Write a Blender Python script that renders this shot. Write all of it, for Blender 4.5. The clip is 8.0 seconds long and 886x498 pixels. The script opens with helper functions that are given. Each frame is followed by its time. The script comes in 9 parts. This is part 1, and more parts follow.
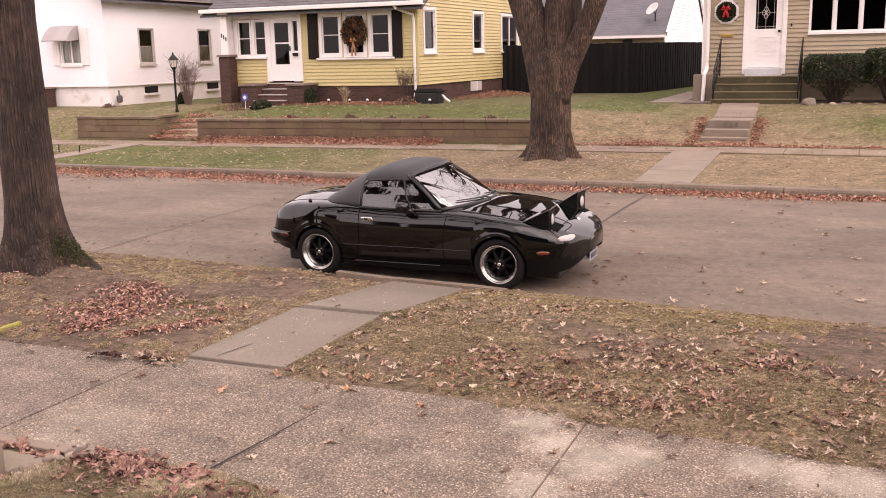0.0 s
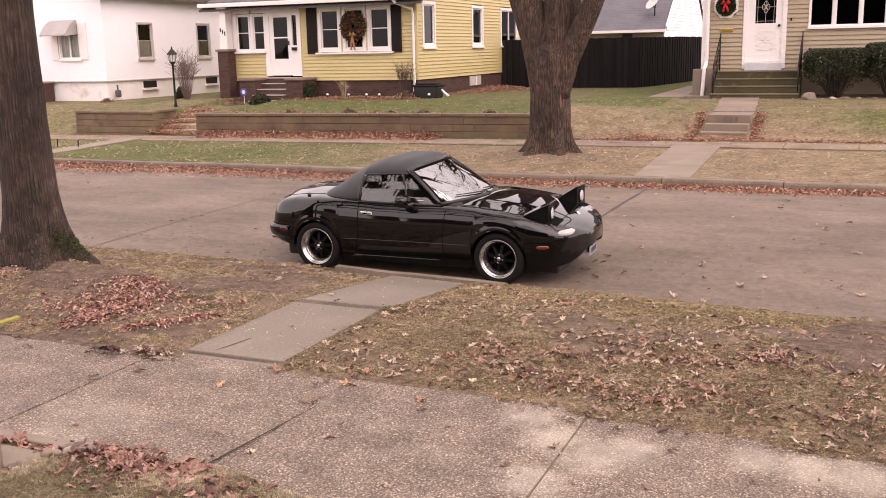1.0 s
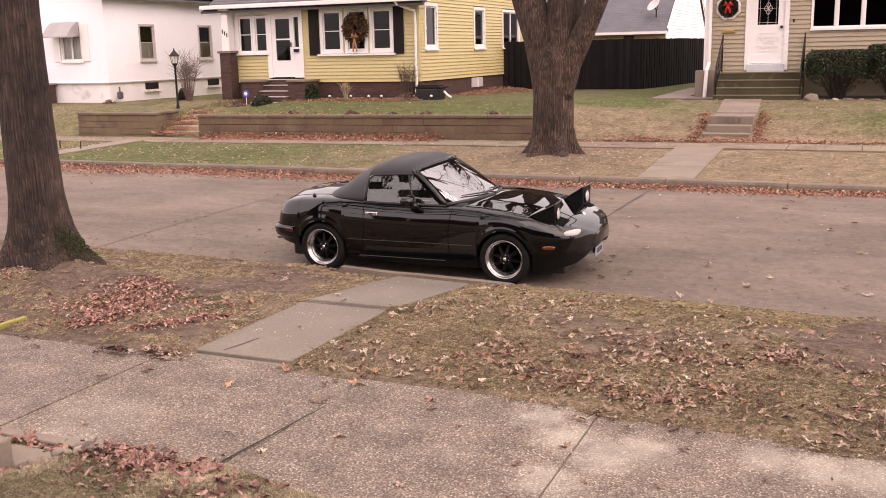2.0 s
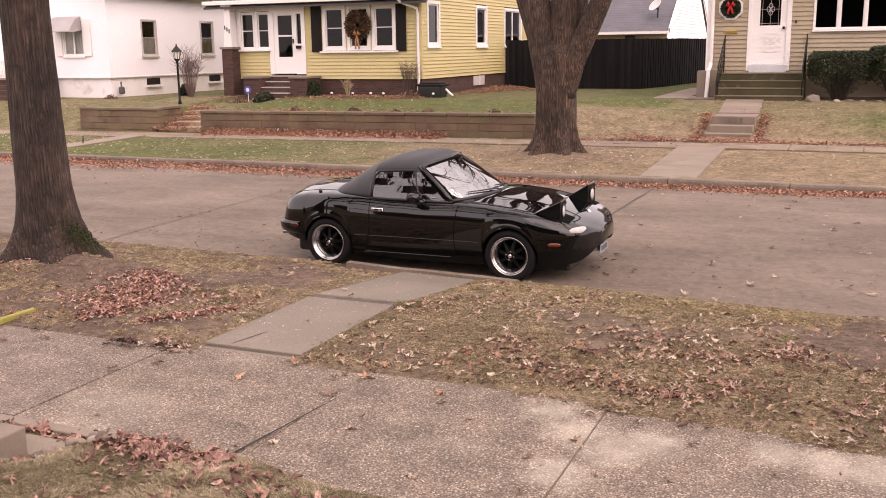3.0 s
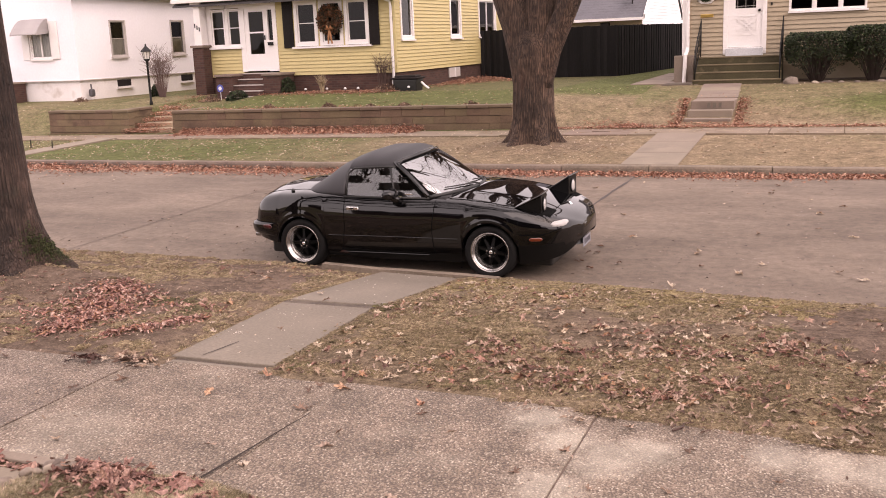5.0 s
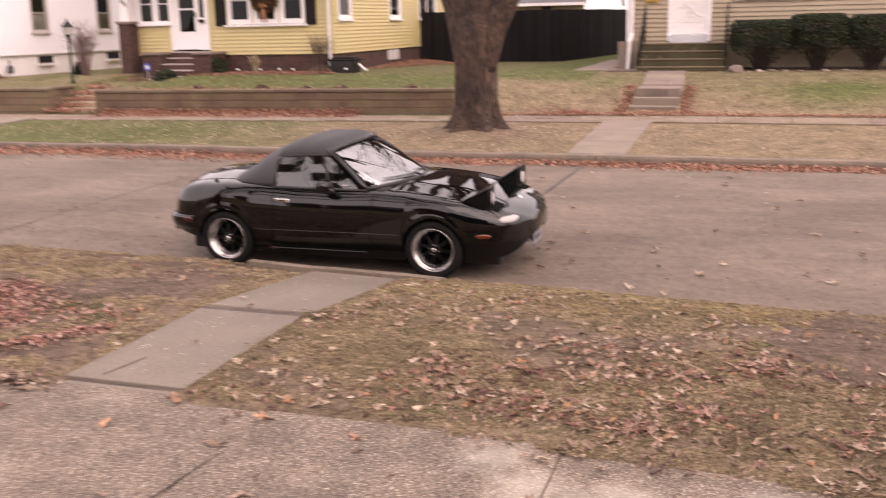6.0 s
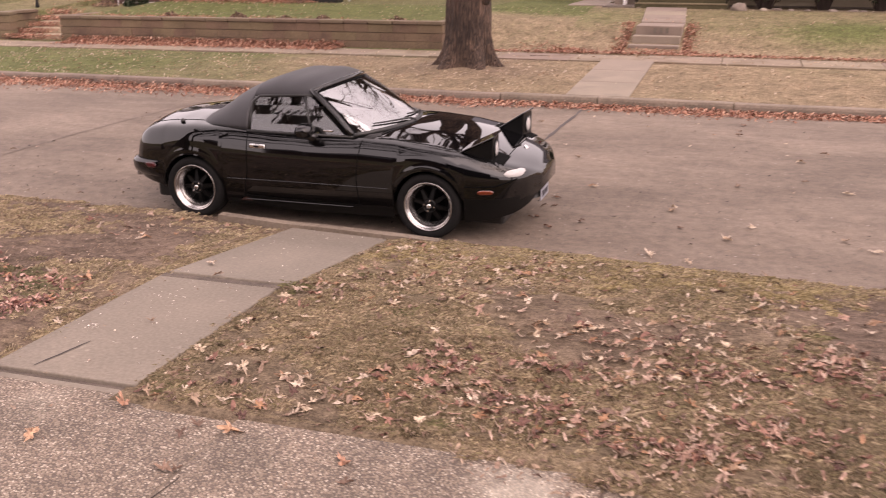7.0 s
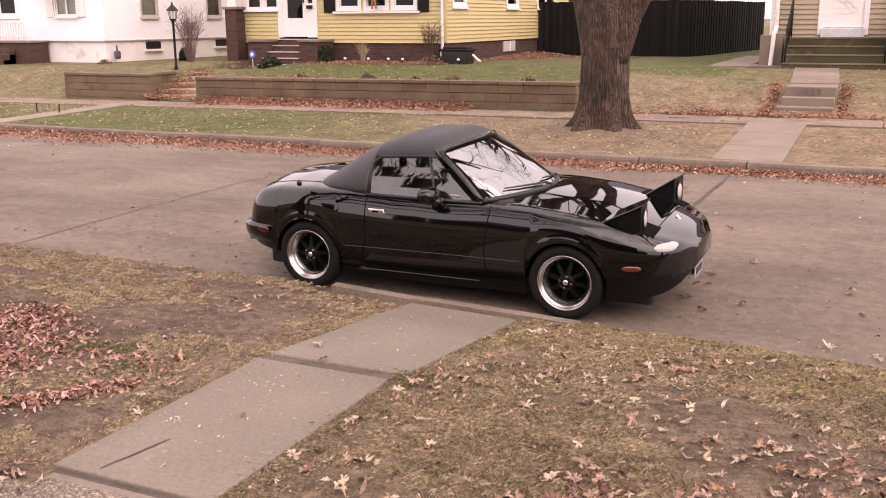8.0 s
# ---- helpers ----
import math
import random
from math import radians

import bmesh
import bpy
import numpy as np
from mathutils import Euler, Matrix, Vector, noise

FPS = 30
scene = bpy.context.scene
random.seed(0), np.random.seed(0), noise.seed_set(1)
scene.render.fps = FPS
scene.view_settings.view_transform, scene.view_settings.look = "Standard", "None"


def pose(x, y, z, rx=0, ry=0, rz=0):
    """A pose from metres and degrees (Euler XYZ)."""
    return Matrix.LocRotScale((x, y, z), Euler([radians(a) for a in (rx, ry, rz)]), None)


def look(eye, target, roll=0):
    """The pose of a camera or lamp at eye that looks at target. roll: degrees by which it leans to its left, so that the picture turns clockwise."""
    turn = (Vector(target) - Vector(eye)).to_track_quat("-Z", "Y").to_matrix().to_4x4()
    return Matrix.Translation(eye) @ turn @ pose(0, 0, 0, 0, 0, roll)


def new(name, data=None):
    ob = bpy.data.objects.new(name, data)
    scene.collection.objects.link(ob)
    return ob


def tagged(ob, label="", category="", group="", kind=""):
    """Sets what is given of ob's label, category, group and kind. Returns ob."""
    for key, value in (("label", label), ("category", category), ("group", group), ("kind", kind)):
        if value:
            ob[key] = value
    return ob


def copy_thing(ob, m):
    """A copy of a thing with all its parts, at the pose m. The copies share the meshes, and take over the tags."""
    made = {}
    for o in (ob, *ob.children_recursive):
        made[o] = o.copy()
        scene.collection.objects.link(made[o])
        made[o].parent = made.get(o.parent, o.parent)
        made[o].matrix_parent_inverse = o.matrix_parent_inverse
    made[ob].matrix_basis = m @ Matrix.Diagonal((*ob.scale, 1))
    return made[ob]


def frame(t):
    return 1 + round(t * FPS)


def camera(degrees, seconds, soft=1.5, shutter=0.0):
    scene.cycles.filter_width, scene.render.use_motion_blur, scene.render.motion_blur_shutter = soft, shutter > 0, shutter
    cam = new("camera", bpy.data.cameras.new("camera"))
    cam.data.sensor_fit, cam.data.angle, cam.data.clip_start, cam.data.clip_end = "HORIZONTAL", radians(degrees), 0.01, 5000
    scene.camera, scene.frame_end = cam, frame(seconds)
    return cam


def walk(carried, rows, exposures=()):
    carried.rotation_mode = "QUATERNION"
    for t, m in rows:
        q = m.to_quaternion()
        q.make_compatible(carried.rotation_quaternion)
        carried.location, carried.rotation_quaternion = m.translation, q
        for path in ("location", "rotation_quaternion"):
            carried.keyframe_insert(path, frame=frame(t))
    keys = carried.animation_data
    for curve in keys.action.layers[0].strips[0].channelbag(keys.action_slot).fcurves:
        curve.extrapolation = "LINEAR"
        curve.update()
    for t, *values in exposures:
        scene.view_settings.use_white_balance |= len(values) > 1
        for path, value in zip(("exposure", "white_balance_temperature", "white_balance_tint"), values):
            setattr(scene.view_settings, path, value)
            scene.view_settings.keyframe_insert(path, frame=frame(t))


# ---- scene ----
cam = camera(49.1, 8.0, soft=0.95, shutter=0.42)
PATH = [
    (0, (-1.452, 0.581, 2.548), (-2.233, 2.379, 2.153), -1.2),
    (0.5, (-1.463, 0.596, 2.537), (-2.243, 2.394, 2.138), -1.1),
    (1, (-1.464, 0.602, 2.535), (-2.243, 2.399, 2.13), -1.2),
    (1.5, (-1.482, 0.604, 2.528), (-2.26, 2.402, 2.127), -1.3),
    (3, (-1.58, 0.508, 2.503), (-2.356, 2.307, 2.099), -0.7),
    (3.5, (-1.571, 0.504, 2.503), (-2.335, 2.305, 2.089), -0.6),
    (4, (-1.578, 0.523, 2.503), (-2.331, 2.328, 2.083), -1.3),
    (4.5, (-1.614, 0.631, 2.491), (-2.361, 2.439, 2.073), -2.2),
    (5.8, (-1.928, 1.443, 2.459), (-2.64, 3.261, 2.027), -1.9),
    (6, (-2.018, 1.646, 2.426), (-2.636, 3.493, 1.971), -1.2),
    (6.2, (-2.078, 1.83, 2.405), (-2.621, 3.693, 1.92), -0.6),
    (6.5, (-2.23, 2.175, 2.393), (-2.75, 4.035, 1.874), -0.4),
    (7, (-2.498, 2.624, 2.36), (-3.065, 4.451, 1.776), 0.1),
    (7.2, (-2.583, 2.81, 2.355), (-3.197, 4.616, 1.756), -0.2),
    (7.5, (-2.658, 3.066, 2.311), (-3.401, 4.853, 1.809), -1.2),
    (7.8, (-2.833, 3.43, 2.264), (-3.65, 5.199, 1.81), -0.55),
    (8, (-2.878, 3.485, 2.219), (-3.694, 5.252, 1.759), -0.4),
]
walk(cam, [(t, look(eye, target, roll)) for t, eye, target, roll in PATH], [(0.0, 0.74, 7500, 30), (4.5, 0.73, 7500, 30), (6.5, 0.78, 7500, 33), (8.0, 0.84, 7500, 34)])

# ---- light ----
world = bpy.data.worlds.new("overcast_world")
scene.world = world
world.use_nodes = True
_n, _l = world.node_tree.nodes, world.node_tree.links
_n.clear()
sky = _n.new("ShaderNodeTexSky")
sky.sky_type, sky.sun_disc = "NISHITA", False
sky.sun_elevation, sky.sun_rotation = radians(49), radians(116)
sky.air_density, sky.dust_density, sky.ozone_density = 1.0, 6.0, 1.0
cloud = _n.new("ShaderNodeMix")
cloud.data_type = "RGBA"
cloud.inputs[0].default_value = 0.85
cloud.inputs[7].default_value = (7.6, 7.7, 7.9, 1)
_bg, _out = _n.new("ShaderNodeBackground"), _n.new("ShaderNodeOutputWorld")
_bg.inputs["Strength"].default_value = 0.158
_l.new(sky.outputs[0], cloud.inputs[6])
_l.new(cloud.outputs[2], _bg.inputs[0])
_l.new(_bg.outputs[0], _out.inputs[0])
sun = new("sun", bpy.data.lights.new("sun", "SUN"))
sun.data.energy, sun.data.angle, sun.data.color = 1.2, radians(75), (1.0, 0.96, 0.92)
sun.matrix_world = look((31, -15, 40), (0, 0, 0))


# ---- materials ----
def shade(name, base, dark=0.7, light=1.25, rough=0.8, metal=0.0, big=1.5, fine=40.0, bump=0.25, depth=0.01,
          piece=0.0, island=0.0, coat=0.0, spec=0.5, stretch=(1, 1, 1), stain=None, stain_scale=0.6, stain_at=0.58):
    """A principled material: base colour with variation at two scales, a fine relief, and stains where asked."""
    m = bpy.data.materials.new(name)
    m.use_nodes = True
    nt = m.node_tree
    n, l = nt.nodes, nt.links
    p = n["Principled BSDF"]
    geo = n.new("ShaderNodeNewGeometry")
    mp = n.new("ShaderNodeMapping")
    mp.inputs["Scale"].default_value = stretch
    l.new(geo.outputs["Position"], mp.inputs["Vector"])

    def noise_at(scale, detail=4.0):
        t = n.new("ShaderNodeTexNoise")
        t.inputs["Scale"].default_value, t.inputs["Detail"].default_value = scale, detail
        l.new(mp.outputs[0], t.inputs["Vector"])
        return t.outputs["Fac"]

    def math_node(op, a, b):
        t = n.new("ShaderNodeMath")
        t.operation = op
        for i, v in enumerate((a, b)):
            if isinstance(v, (int, float)):
                t.inputs[i].default_value = v
            else:
                l.new(v, t.inputs[i])
        return t.outputs[0]

    a, b = noise_at(big), noise_at(fine, 6.0)
    f = math_node("ADD", math_node("MULTIPLY", a, 0.5), math_node("MULTIPLY", b, 0.5))
    ramp = n.new("ShaderNodeValToRGB")
    ramp.color_ramp.elements[0].position, ramp.color_ramp.elements[1].position = 0.32, 0.68
    ramp.color_ramp.elements[0].color = (*[c * dark for c in base], 1)
    ramp.color_ramp.elements[1].color = (*[min(1, c * light) for c in base], 1)
    l.new(f, ramp.inputs[0])
    col = ramp.outputs[0]
    if stain:
        mx = n.new("ShaderNodeMix")
        mx.data_type = "RGBA"
        sr = n.new("ShaderNodeValToRGB")
        sr.color_ramp.elements[0].position, sr.color_ramp.elements[1].position = stain_at, stain_at + 0.14
        l.new(noise_at(stain_scale, 7.0), sr.inputs[0])
        l.new(sr.outputs[0], mx.inputs[0])
        l.new(col, mx.inputs[6])
        mx.inputs[7].default_value = (*stain, 1)
        col = mx.outputs[2]
    for amount, source in ((piece, "ShaderNodeObjectInfo"), (island, "ShaderNodeNewGeometry")):
        if amount:
            o = n.new(source)
            hs = n.new("ShaderNodeHueSaturation")
            r = o.outputs["Random" if source.endswith("Info") else "Random Per Island"]
            l.new(math_node("ADD", math_node("MULTIPLY", r, 2 * amount), 1 - amount), hs.inputs["Value"])
            l.new(math_node("ADD", math_node("MULTIPLY", r, 0.03), 0.485), hs.inputs["Hue"])
            l.new(col, hs.inputs["Color"])
            col = hs.outputs[0]
    l.new(col, p.inputs["Base Color"])
    p.inputs["Metallic"].default_value = metal
    p.inputs["Specular IOR Level"].default_value = spec
    p.inputs["Coat Weight"].default_value = coat
    p.inputs["Coat Roughness"].default_value = 0.02
    l.new(math_node("ADD", math_node("MULTIPLY", b, 0.2), max(0.0, rough - 0.1)), p.inputs["Roughness"])
    if bump:
        bp = n.new("ShaderNodeBump")
        bp.inputs["Strength"].default_value, bp.inputs["Distance"].default_value = bump, depth
        l.new(b, bp.inputs["Height"])
        l.new(bp.outputs[0], p.inputs["Normal"])
    return m


def plain(name, base, rough=0.5, metal=0.0, spec=0.5, coat=0.0):
    """Smooth factory-made surfaces: glass-like paint, chrome, lens plastic."""
    m = bpy.data.materials.new(name)
    m.use_nodes = True
    p = m.node_tree.nodes["Principled BSDF"]
    p.inputs["Base Color"].default_value = (*base, 1)
    p.inputs["Roughness"].default_value, p.inputs["Metallic"].default_value = rough, metal
    p.inputs["Specular IOR Level"].default_value, p.inputs["Coat Weight"].default_value = spec, coat
    p.inputs["Coat Roughness"].default_value = 0.03
    return m


def glass(name, tint=(0.8, 0.85, 0.85), clear=0.75, ior=1.6):
    """A thin pane: part mirror by Fresnel, part see-through."""
    m = bpy.data.materials.new(name)
    m.use_nodes = True
    n, l = m.node_tree.nodes, m.node_tree.links
    n.clear()
    out, mix, tr, gl, fr = (n.new("ShaderNode" + k) for k in ("OutputMaterial", "MixShader", "BsdfTransparent", "BsdfGlossy", "Fresnel"))
    tr.inputs[0].default_value = (*[c * clear for c in tint], 1)
    gl.inputs["Roughness"].default_value = 0.02
    gl.inputs["Color"].default_value = (0.95, 0.95, 0.95, 1)
    fr.inputs["IOR"].default_value = ior
    l.new(fr.outputs[0], mix.inputs[0])
    l.new(tr.outputs[0], mix.inputs[1])
    l.new(gl.outputs[0], mix.inputs[2])
    l.new(mix.outputs[0], out.inputs[0])
    return m


def leaf_shade(name, colours):
    """Fallen leaves: each one takes its own colour out of the given row."""
    m = bpy.data.materials.new(name)
    m.use_nodes = True
    n, l = m.node_tree.nodes, m.node_tree.links
    p = n["Principled BSDF"]
    geo, ramp = n.new("ShaderNodeNewGeometry"), n.new("ShaderNodeValToRGB")
    ramp.color_ramp.interpolation = "CONSTANT"
    while len(ramp.color_ramp.elements) < len(colours):
        ramp.color_ramp.elements.new(0.5)
    for i, c in enumerate(colours):
        ramp.color_ramp.elements[i].position = i / len(colours)
        ramp.color_ramp.elements[i].color = (*c, 1)
    l.new(geo.outputs["Random Per Island"], ramp.inputs[0])
    veins, tone, mx = n.new("ShaderNodeTexNoise"), n.new("ShaderNodeValToRGB"), n.new("ShaderNodeMix")
    veins.inputs["Scale"].default_value, veins.inputs["Detail"].default_value = 55.0, 5.0
    l.new(geo.outputs["Position"], veins.inputs["Vector"])
    tone.color_ramp.elements[0].position, tone.color_ramp.elements[1].position = 0.33, 0.67
    tone.color_ramp.elements[0].color, tone.color_ramp.elements[1].color = (0.66, 0.63, 0.61, 1), (1.46, 1.46, 1.46, 1)
    l.new(veins.outputs["Fac"], tone.inputs[0])
    mx.data_type, mx.blend_type = "RGBA", "MULTIPLY"
    mx.inputs[0].default_value = 1.0
    l.new(ramp.outputs[0], mx.inputs[6])
    l.new(tone.outputs[0], mx.inputs[7])
    l.new(mx.outputs[2], p.inputs["Base Color"])
    p.inputs["Roughness"].default_value = 0.75
    return m


def ground_shade():
    """Turf: dry, green and bare soil by the masks on the sheet, with grain at two scales."""
    m = bpy.data.materials.new("turf")
    m.use_nodes = True
    n, l = m.node_tree.nodes, m.node_tree.links
    p = n["Principled BSDF"]
    geo = n.new("ShaderNodeNewGeometry")

    def grain(scale, detail=6.0):
        t = n.new("ShaderNodeTexNoise")
        t.inputs["Scale"].default_value, t.inputs["Detail"].default_value = scale, detail
        t.inputs["Roughness"].default_value = 0.7
        l.new(geo.outputs["Position"], t.inputs["Vector"])
        return t.outputs["Fac"]

    def ramp(src, lo, hi, c0, c1):
        r = n.new("ShaderNodeValToRGB")
        r.color_ramp.elements[0].position, r.color_ramp.elements[1].position = lo, hi
        r.color_ramp.elements[0].color, r.color_ramp.elements[1].color = (*c0, 1), (*c1, 1)
        l.new(src, r.inputs[0])
        return r.outputs[0]

    def mixed(f, a, b):
        x = n.new("ShaderNodeMix")
        x.data_type = "RGBA"
        l.new(f, x.inputs[0])
        l.new(a, x.inputs[6])
        l.new(b, x.inputs[7])
        return x.outputs[2]

    fine, mid = grain(64, 9.0), grain(6, 8.0)
    dry = ramp(fine, 0.34, 0.66, (0.098, 0.073, 0.052), (0.335, 0.262, 0.178))
    green = ramp(fine, 0.36, 0.66, (0.038, 0.046, 0.018), (0.165, 0.182, 0.074))
    soil = ramp(fine, 0.3, 0.7, (0.084, 0.061, 0.049), (0.222, 0.165, 0.132))
    a1, a2 = n.new("ShaderNodeAttribute"), n.new("ShaderNodeAttribute")
    a1.attribute_name, a2.attribute_name = "green", "bare"

    def soft(att):
        s = n.new("ShaderNodeMath")
        s.operation = "ADD"
        s.use_clamp = True
        q = n.new("ShaderNodeMath")
        q.operation = "MULTIPLY_ADD"
        q.inputs[1].default_value, q.inputs[2].default_value = 1.8, -0.9
        l.new(mid, q.inputs[0])
        g = n.new("ShaderNodeMath")
        g.operation = "MULTIPLY_ADD"
        g.inputs[1].default_value, g.inputs[2].default_value = 1.6, -0.3
        l.new(att.outputs["Fac"], g.inputs[0])
        l.new(q.outputs[0], s.inputs[0])
        l.new(g.outputs[0], s.inputs[1])
        return s.outputs[0]

    blotch = n.new("ShaderNodeMix")
    blotch.data_type, blotch.blend_type = "RGBA", "MULTIPLY"
    blotch.inputs[0].default_value = 1.0
    l.new(mixed(soft(a2), mixed(soft(a1), dry, green), soil), blotch.inputs[6])
    l.new(ramp(grain(2.6, 8.0), 0.34, 0.64, (0.72, 0.72, 0.70), (1.28, 1.28, 1.28)), blotch.inputs[7])
    speckle = n.new("ShaderNodeMix")
    speckle.data_type, speckle.blend_type = "RGBA", "MULTIPLY"
    speckle.inputs[0].default_value = 1.0
    l.new(blotch.outputs[2], speckle.inputs[6])
    l.new(ramp(grain(13, 7.0), 0.36, 0.64, (0.66, 0.64, 0.60), (1.36, 1.34, 1.30)), speckle.inputs[7])
    l.new(speckle.outputs[2], p.inputs["Base Color"])
    p.inputs["Roughness"].default_value = 0.95
    p.inputs["Specular IOR Level"].default_value = 0.15
    bp = n.new("ShaderNodeBump")
    bp.inputs["Strength"].default_value, bp.inputs["Distance"].default_value = 0.9, 0.03
    l.new(fine, bp.inputs["Height"])
    l.new(bp.outputs[0], p.inputs["Normal"])
    return m


def pebble_shade(name, matrix, pale, worn=0.62, spots=()):
    """Washed concrete: small stones of several colours set in a darker paste, worn pale in patches."""
    m = bpy.data.materials.new(name)
    m.use_nodes = True
    n, l = m.node_tree.nodes, m.node_tree.links
    p = n["Principled BSDF"]
    geo = n.new("ShaderNodeNewGeometry")
    vor = n.new("ShaderNodeTexVoronoi")
    vor.inputs["Scale"].default_value = 92
    l.new(geo.outputs["Position"], vor.inputs["Vector"])
    stone = n.new("ShaderNodeValToRGB")
    stone.color_ramp.interpolation = "CONSTANT"
    cols = [(0.204, 0.163, 0.129), (0.262, 0.215, 0.170), (0.130, 0.102, 0.082), (0.322, 0.272, 0.218), (0.222, 0.176, 0.137), (0.46, 0.408, 0.342)]
    while len(stone.color_ramp.elements) < len(cols):
        stone.color_ramp.elements.new(0.5)
    for i, c in enumerate(cols):
        stone.color_ramp.elements[i].position = (0.0, 0.24, 0.44, 0.66, 0.80, 0.93)[i]
        stone.color_ramp.elements[i].color = (*c, 1)
    sep = n.new("ShaderNodeSeparateColor")
    l.new(vor.outputs["Color"], sep.inputs[0])
    l.new(sep.outputs[0], stone.inputs[0])
    edge = n.new("ShaderNodeValToRGB")
    edge.color_ramp.elements[0].position, edge.color_ramp.elements[1].position = 0.46, 0.76
    l.new(vor.outputs["Distance"], edge.inputs[0])
    mx = n.new("ShaderNodeMix")
    mx.data_type = "RGBA"
    l.new(edge.outputs[0], mx.inputs[0])
    l.new(stone.outputs[0], mx.inputs[6])
    mx.inputs[7].default_value = (*matrix, 1)
    wear = n.new("ShaderNodeTexNoise")
    wear.inputs["Scale"].default_value, wear.inputs["Detail"].default_value = 0.75, 6.0
    l.new(geo.outputs["Position"], wear.inputs["Vector"])
    wear_fine = n.new("ShaderNodeTexNoise")
    wear_fine.inputs["Scale"].default_value, wear_fine.inputs["Detail"].default_value = 8.0, 10.0
    wear_fine.inputs["Roughness"].default_value = 0.75
    l.new(geo.outputs["Position"], wear_fine.inputs["Vector"])
    wr = n.new("ShaderNodeValToRGB")
    wr.color_ramp.elements[0].position, wr.color_ramp.elements[1].position = worn - 0.06, worn + 0.14
    wr.color_ramp.elements[1].color = (0.32, 0.32, 0.32, 1)
    l.new(wear.outputs["Fac"], wr.inputs[0])
    m2 = n.new("ShaderNodeMix")
    m2.data_type = "RGBA"
    worn_at = wr.outputs[0]
    for x, y, r in spots:
        # scuffed pale spots with a cloudy edge
        near = n.new("ShaderNodeVectorMath")
        near.operation = "DISTANCE"
        near.inputs[1].default_value = (x, y, 0.31)
        l.new(geo.outputs["Position"], near.inputs[0])
        fade = n.new("ShaderNodeMapRange")
        fade.inputs["From Min"].default_value, fade.inputs["From Max"].default_value = r, 0.0
        fade.inputs["To Max"].default_value = 0.9
        l.new(near.outputs["Value"], fade.inputs["Value"])
        cloud_edge = n.new("ShaderNodeMath")
        cloud_edge.operation = "ADD"
        l.new(fade.outputs[0], cloud_edge.inputs[0])
        l.new(wear_fine.outputs["Fac"], cloud_edge.inputs[1])
        broken = n.new("ShaderNodeMapRange")
        broken.inputs["From Min"].default_value, broken.inputs["From Max"].default_value = 0.84, 1.20
        broken.inputs["To Max"].default_value = 0.34
        l.new(cloud_edge.outputs[0], broken.inputs["Value"])
        top = n.new("ShaderNodeMath")
        top.operation = "MAXIMUM"
        l.new(broken.outputs[0], top.inputs[0])
        l.new(worn_at, top.inputs[1])
        worn_at = top.outputs[0]
    l.new(worn_at, m2.inputs[0])
    l.new(mx.outputs[2], m2.inputs[6])
    m2.inputs[7].default_value = (*pale, 1)
    grime = n.new("ShaderNodeTexNoise")
    grime.inputs["Scale"].default_value, grime.inputs["Detail"].default_value = 3.5, 8.0
    l.new(geo.outputs["Position"], grime.inputs["Vector"])
    gr = n.new("ShaderNodeValToRGB")
    gr.color_ramp.elements[0].position, gr.color_ramp.elements[1].position = 0.3, 0.65
    gr.color_ramp.elements[0].color, gr.color_ramp.elements[1].color = (0.74, 0.72, 0.70, 1), (1.12, 1.08, 1.05, 1)
    l.new(grime.outputs["Fac"], gr.inputs[0])
    m3 = n.new("ShaderNodeMix")
    m3.data_type, m3.blend_type = "RGBA", "MULTIPLY"
    m3.inputs[0].default_value = 1.0
    l.new(m2.outputs[2], m3.inputs[6])
    l.new(gr.outputs[0], m3.inputs[7])
    l.new(m3.outputs[2], p.inputs["Base Color"])
    p.inputs["Roughness"].default_value = 0.85
    bp = n.new("ShaderNodeBump")
    bp.invert = True
    bp.inputs["Strength"].default_value, bp.inputs["Distance"].default_value = 0.8, 0.008
    l.new(vor.outputs["Distance"], bp.inputs["Height"])
    l.new(bp.outputs[0], p.inputs["Normal"])
    return m


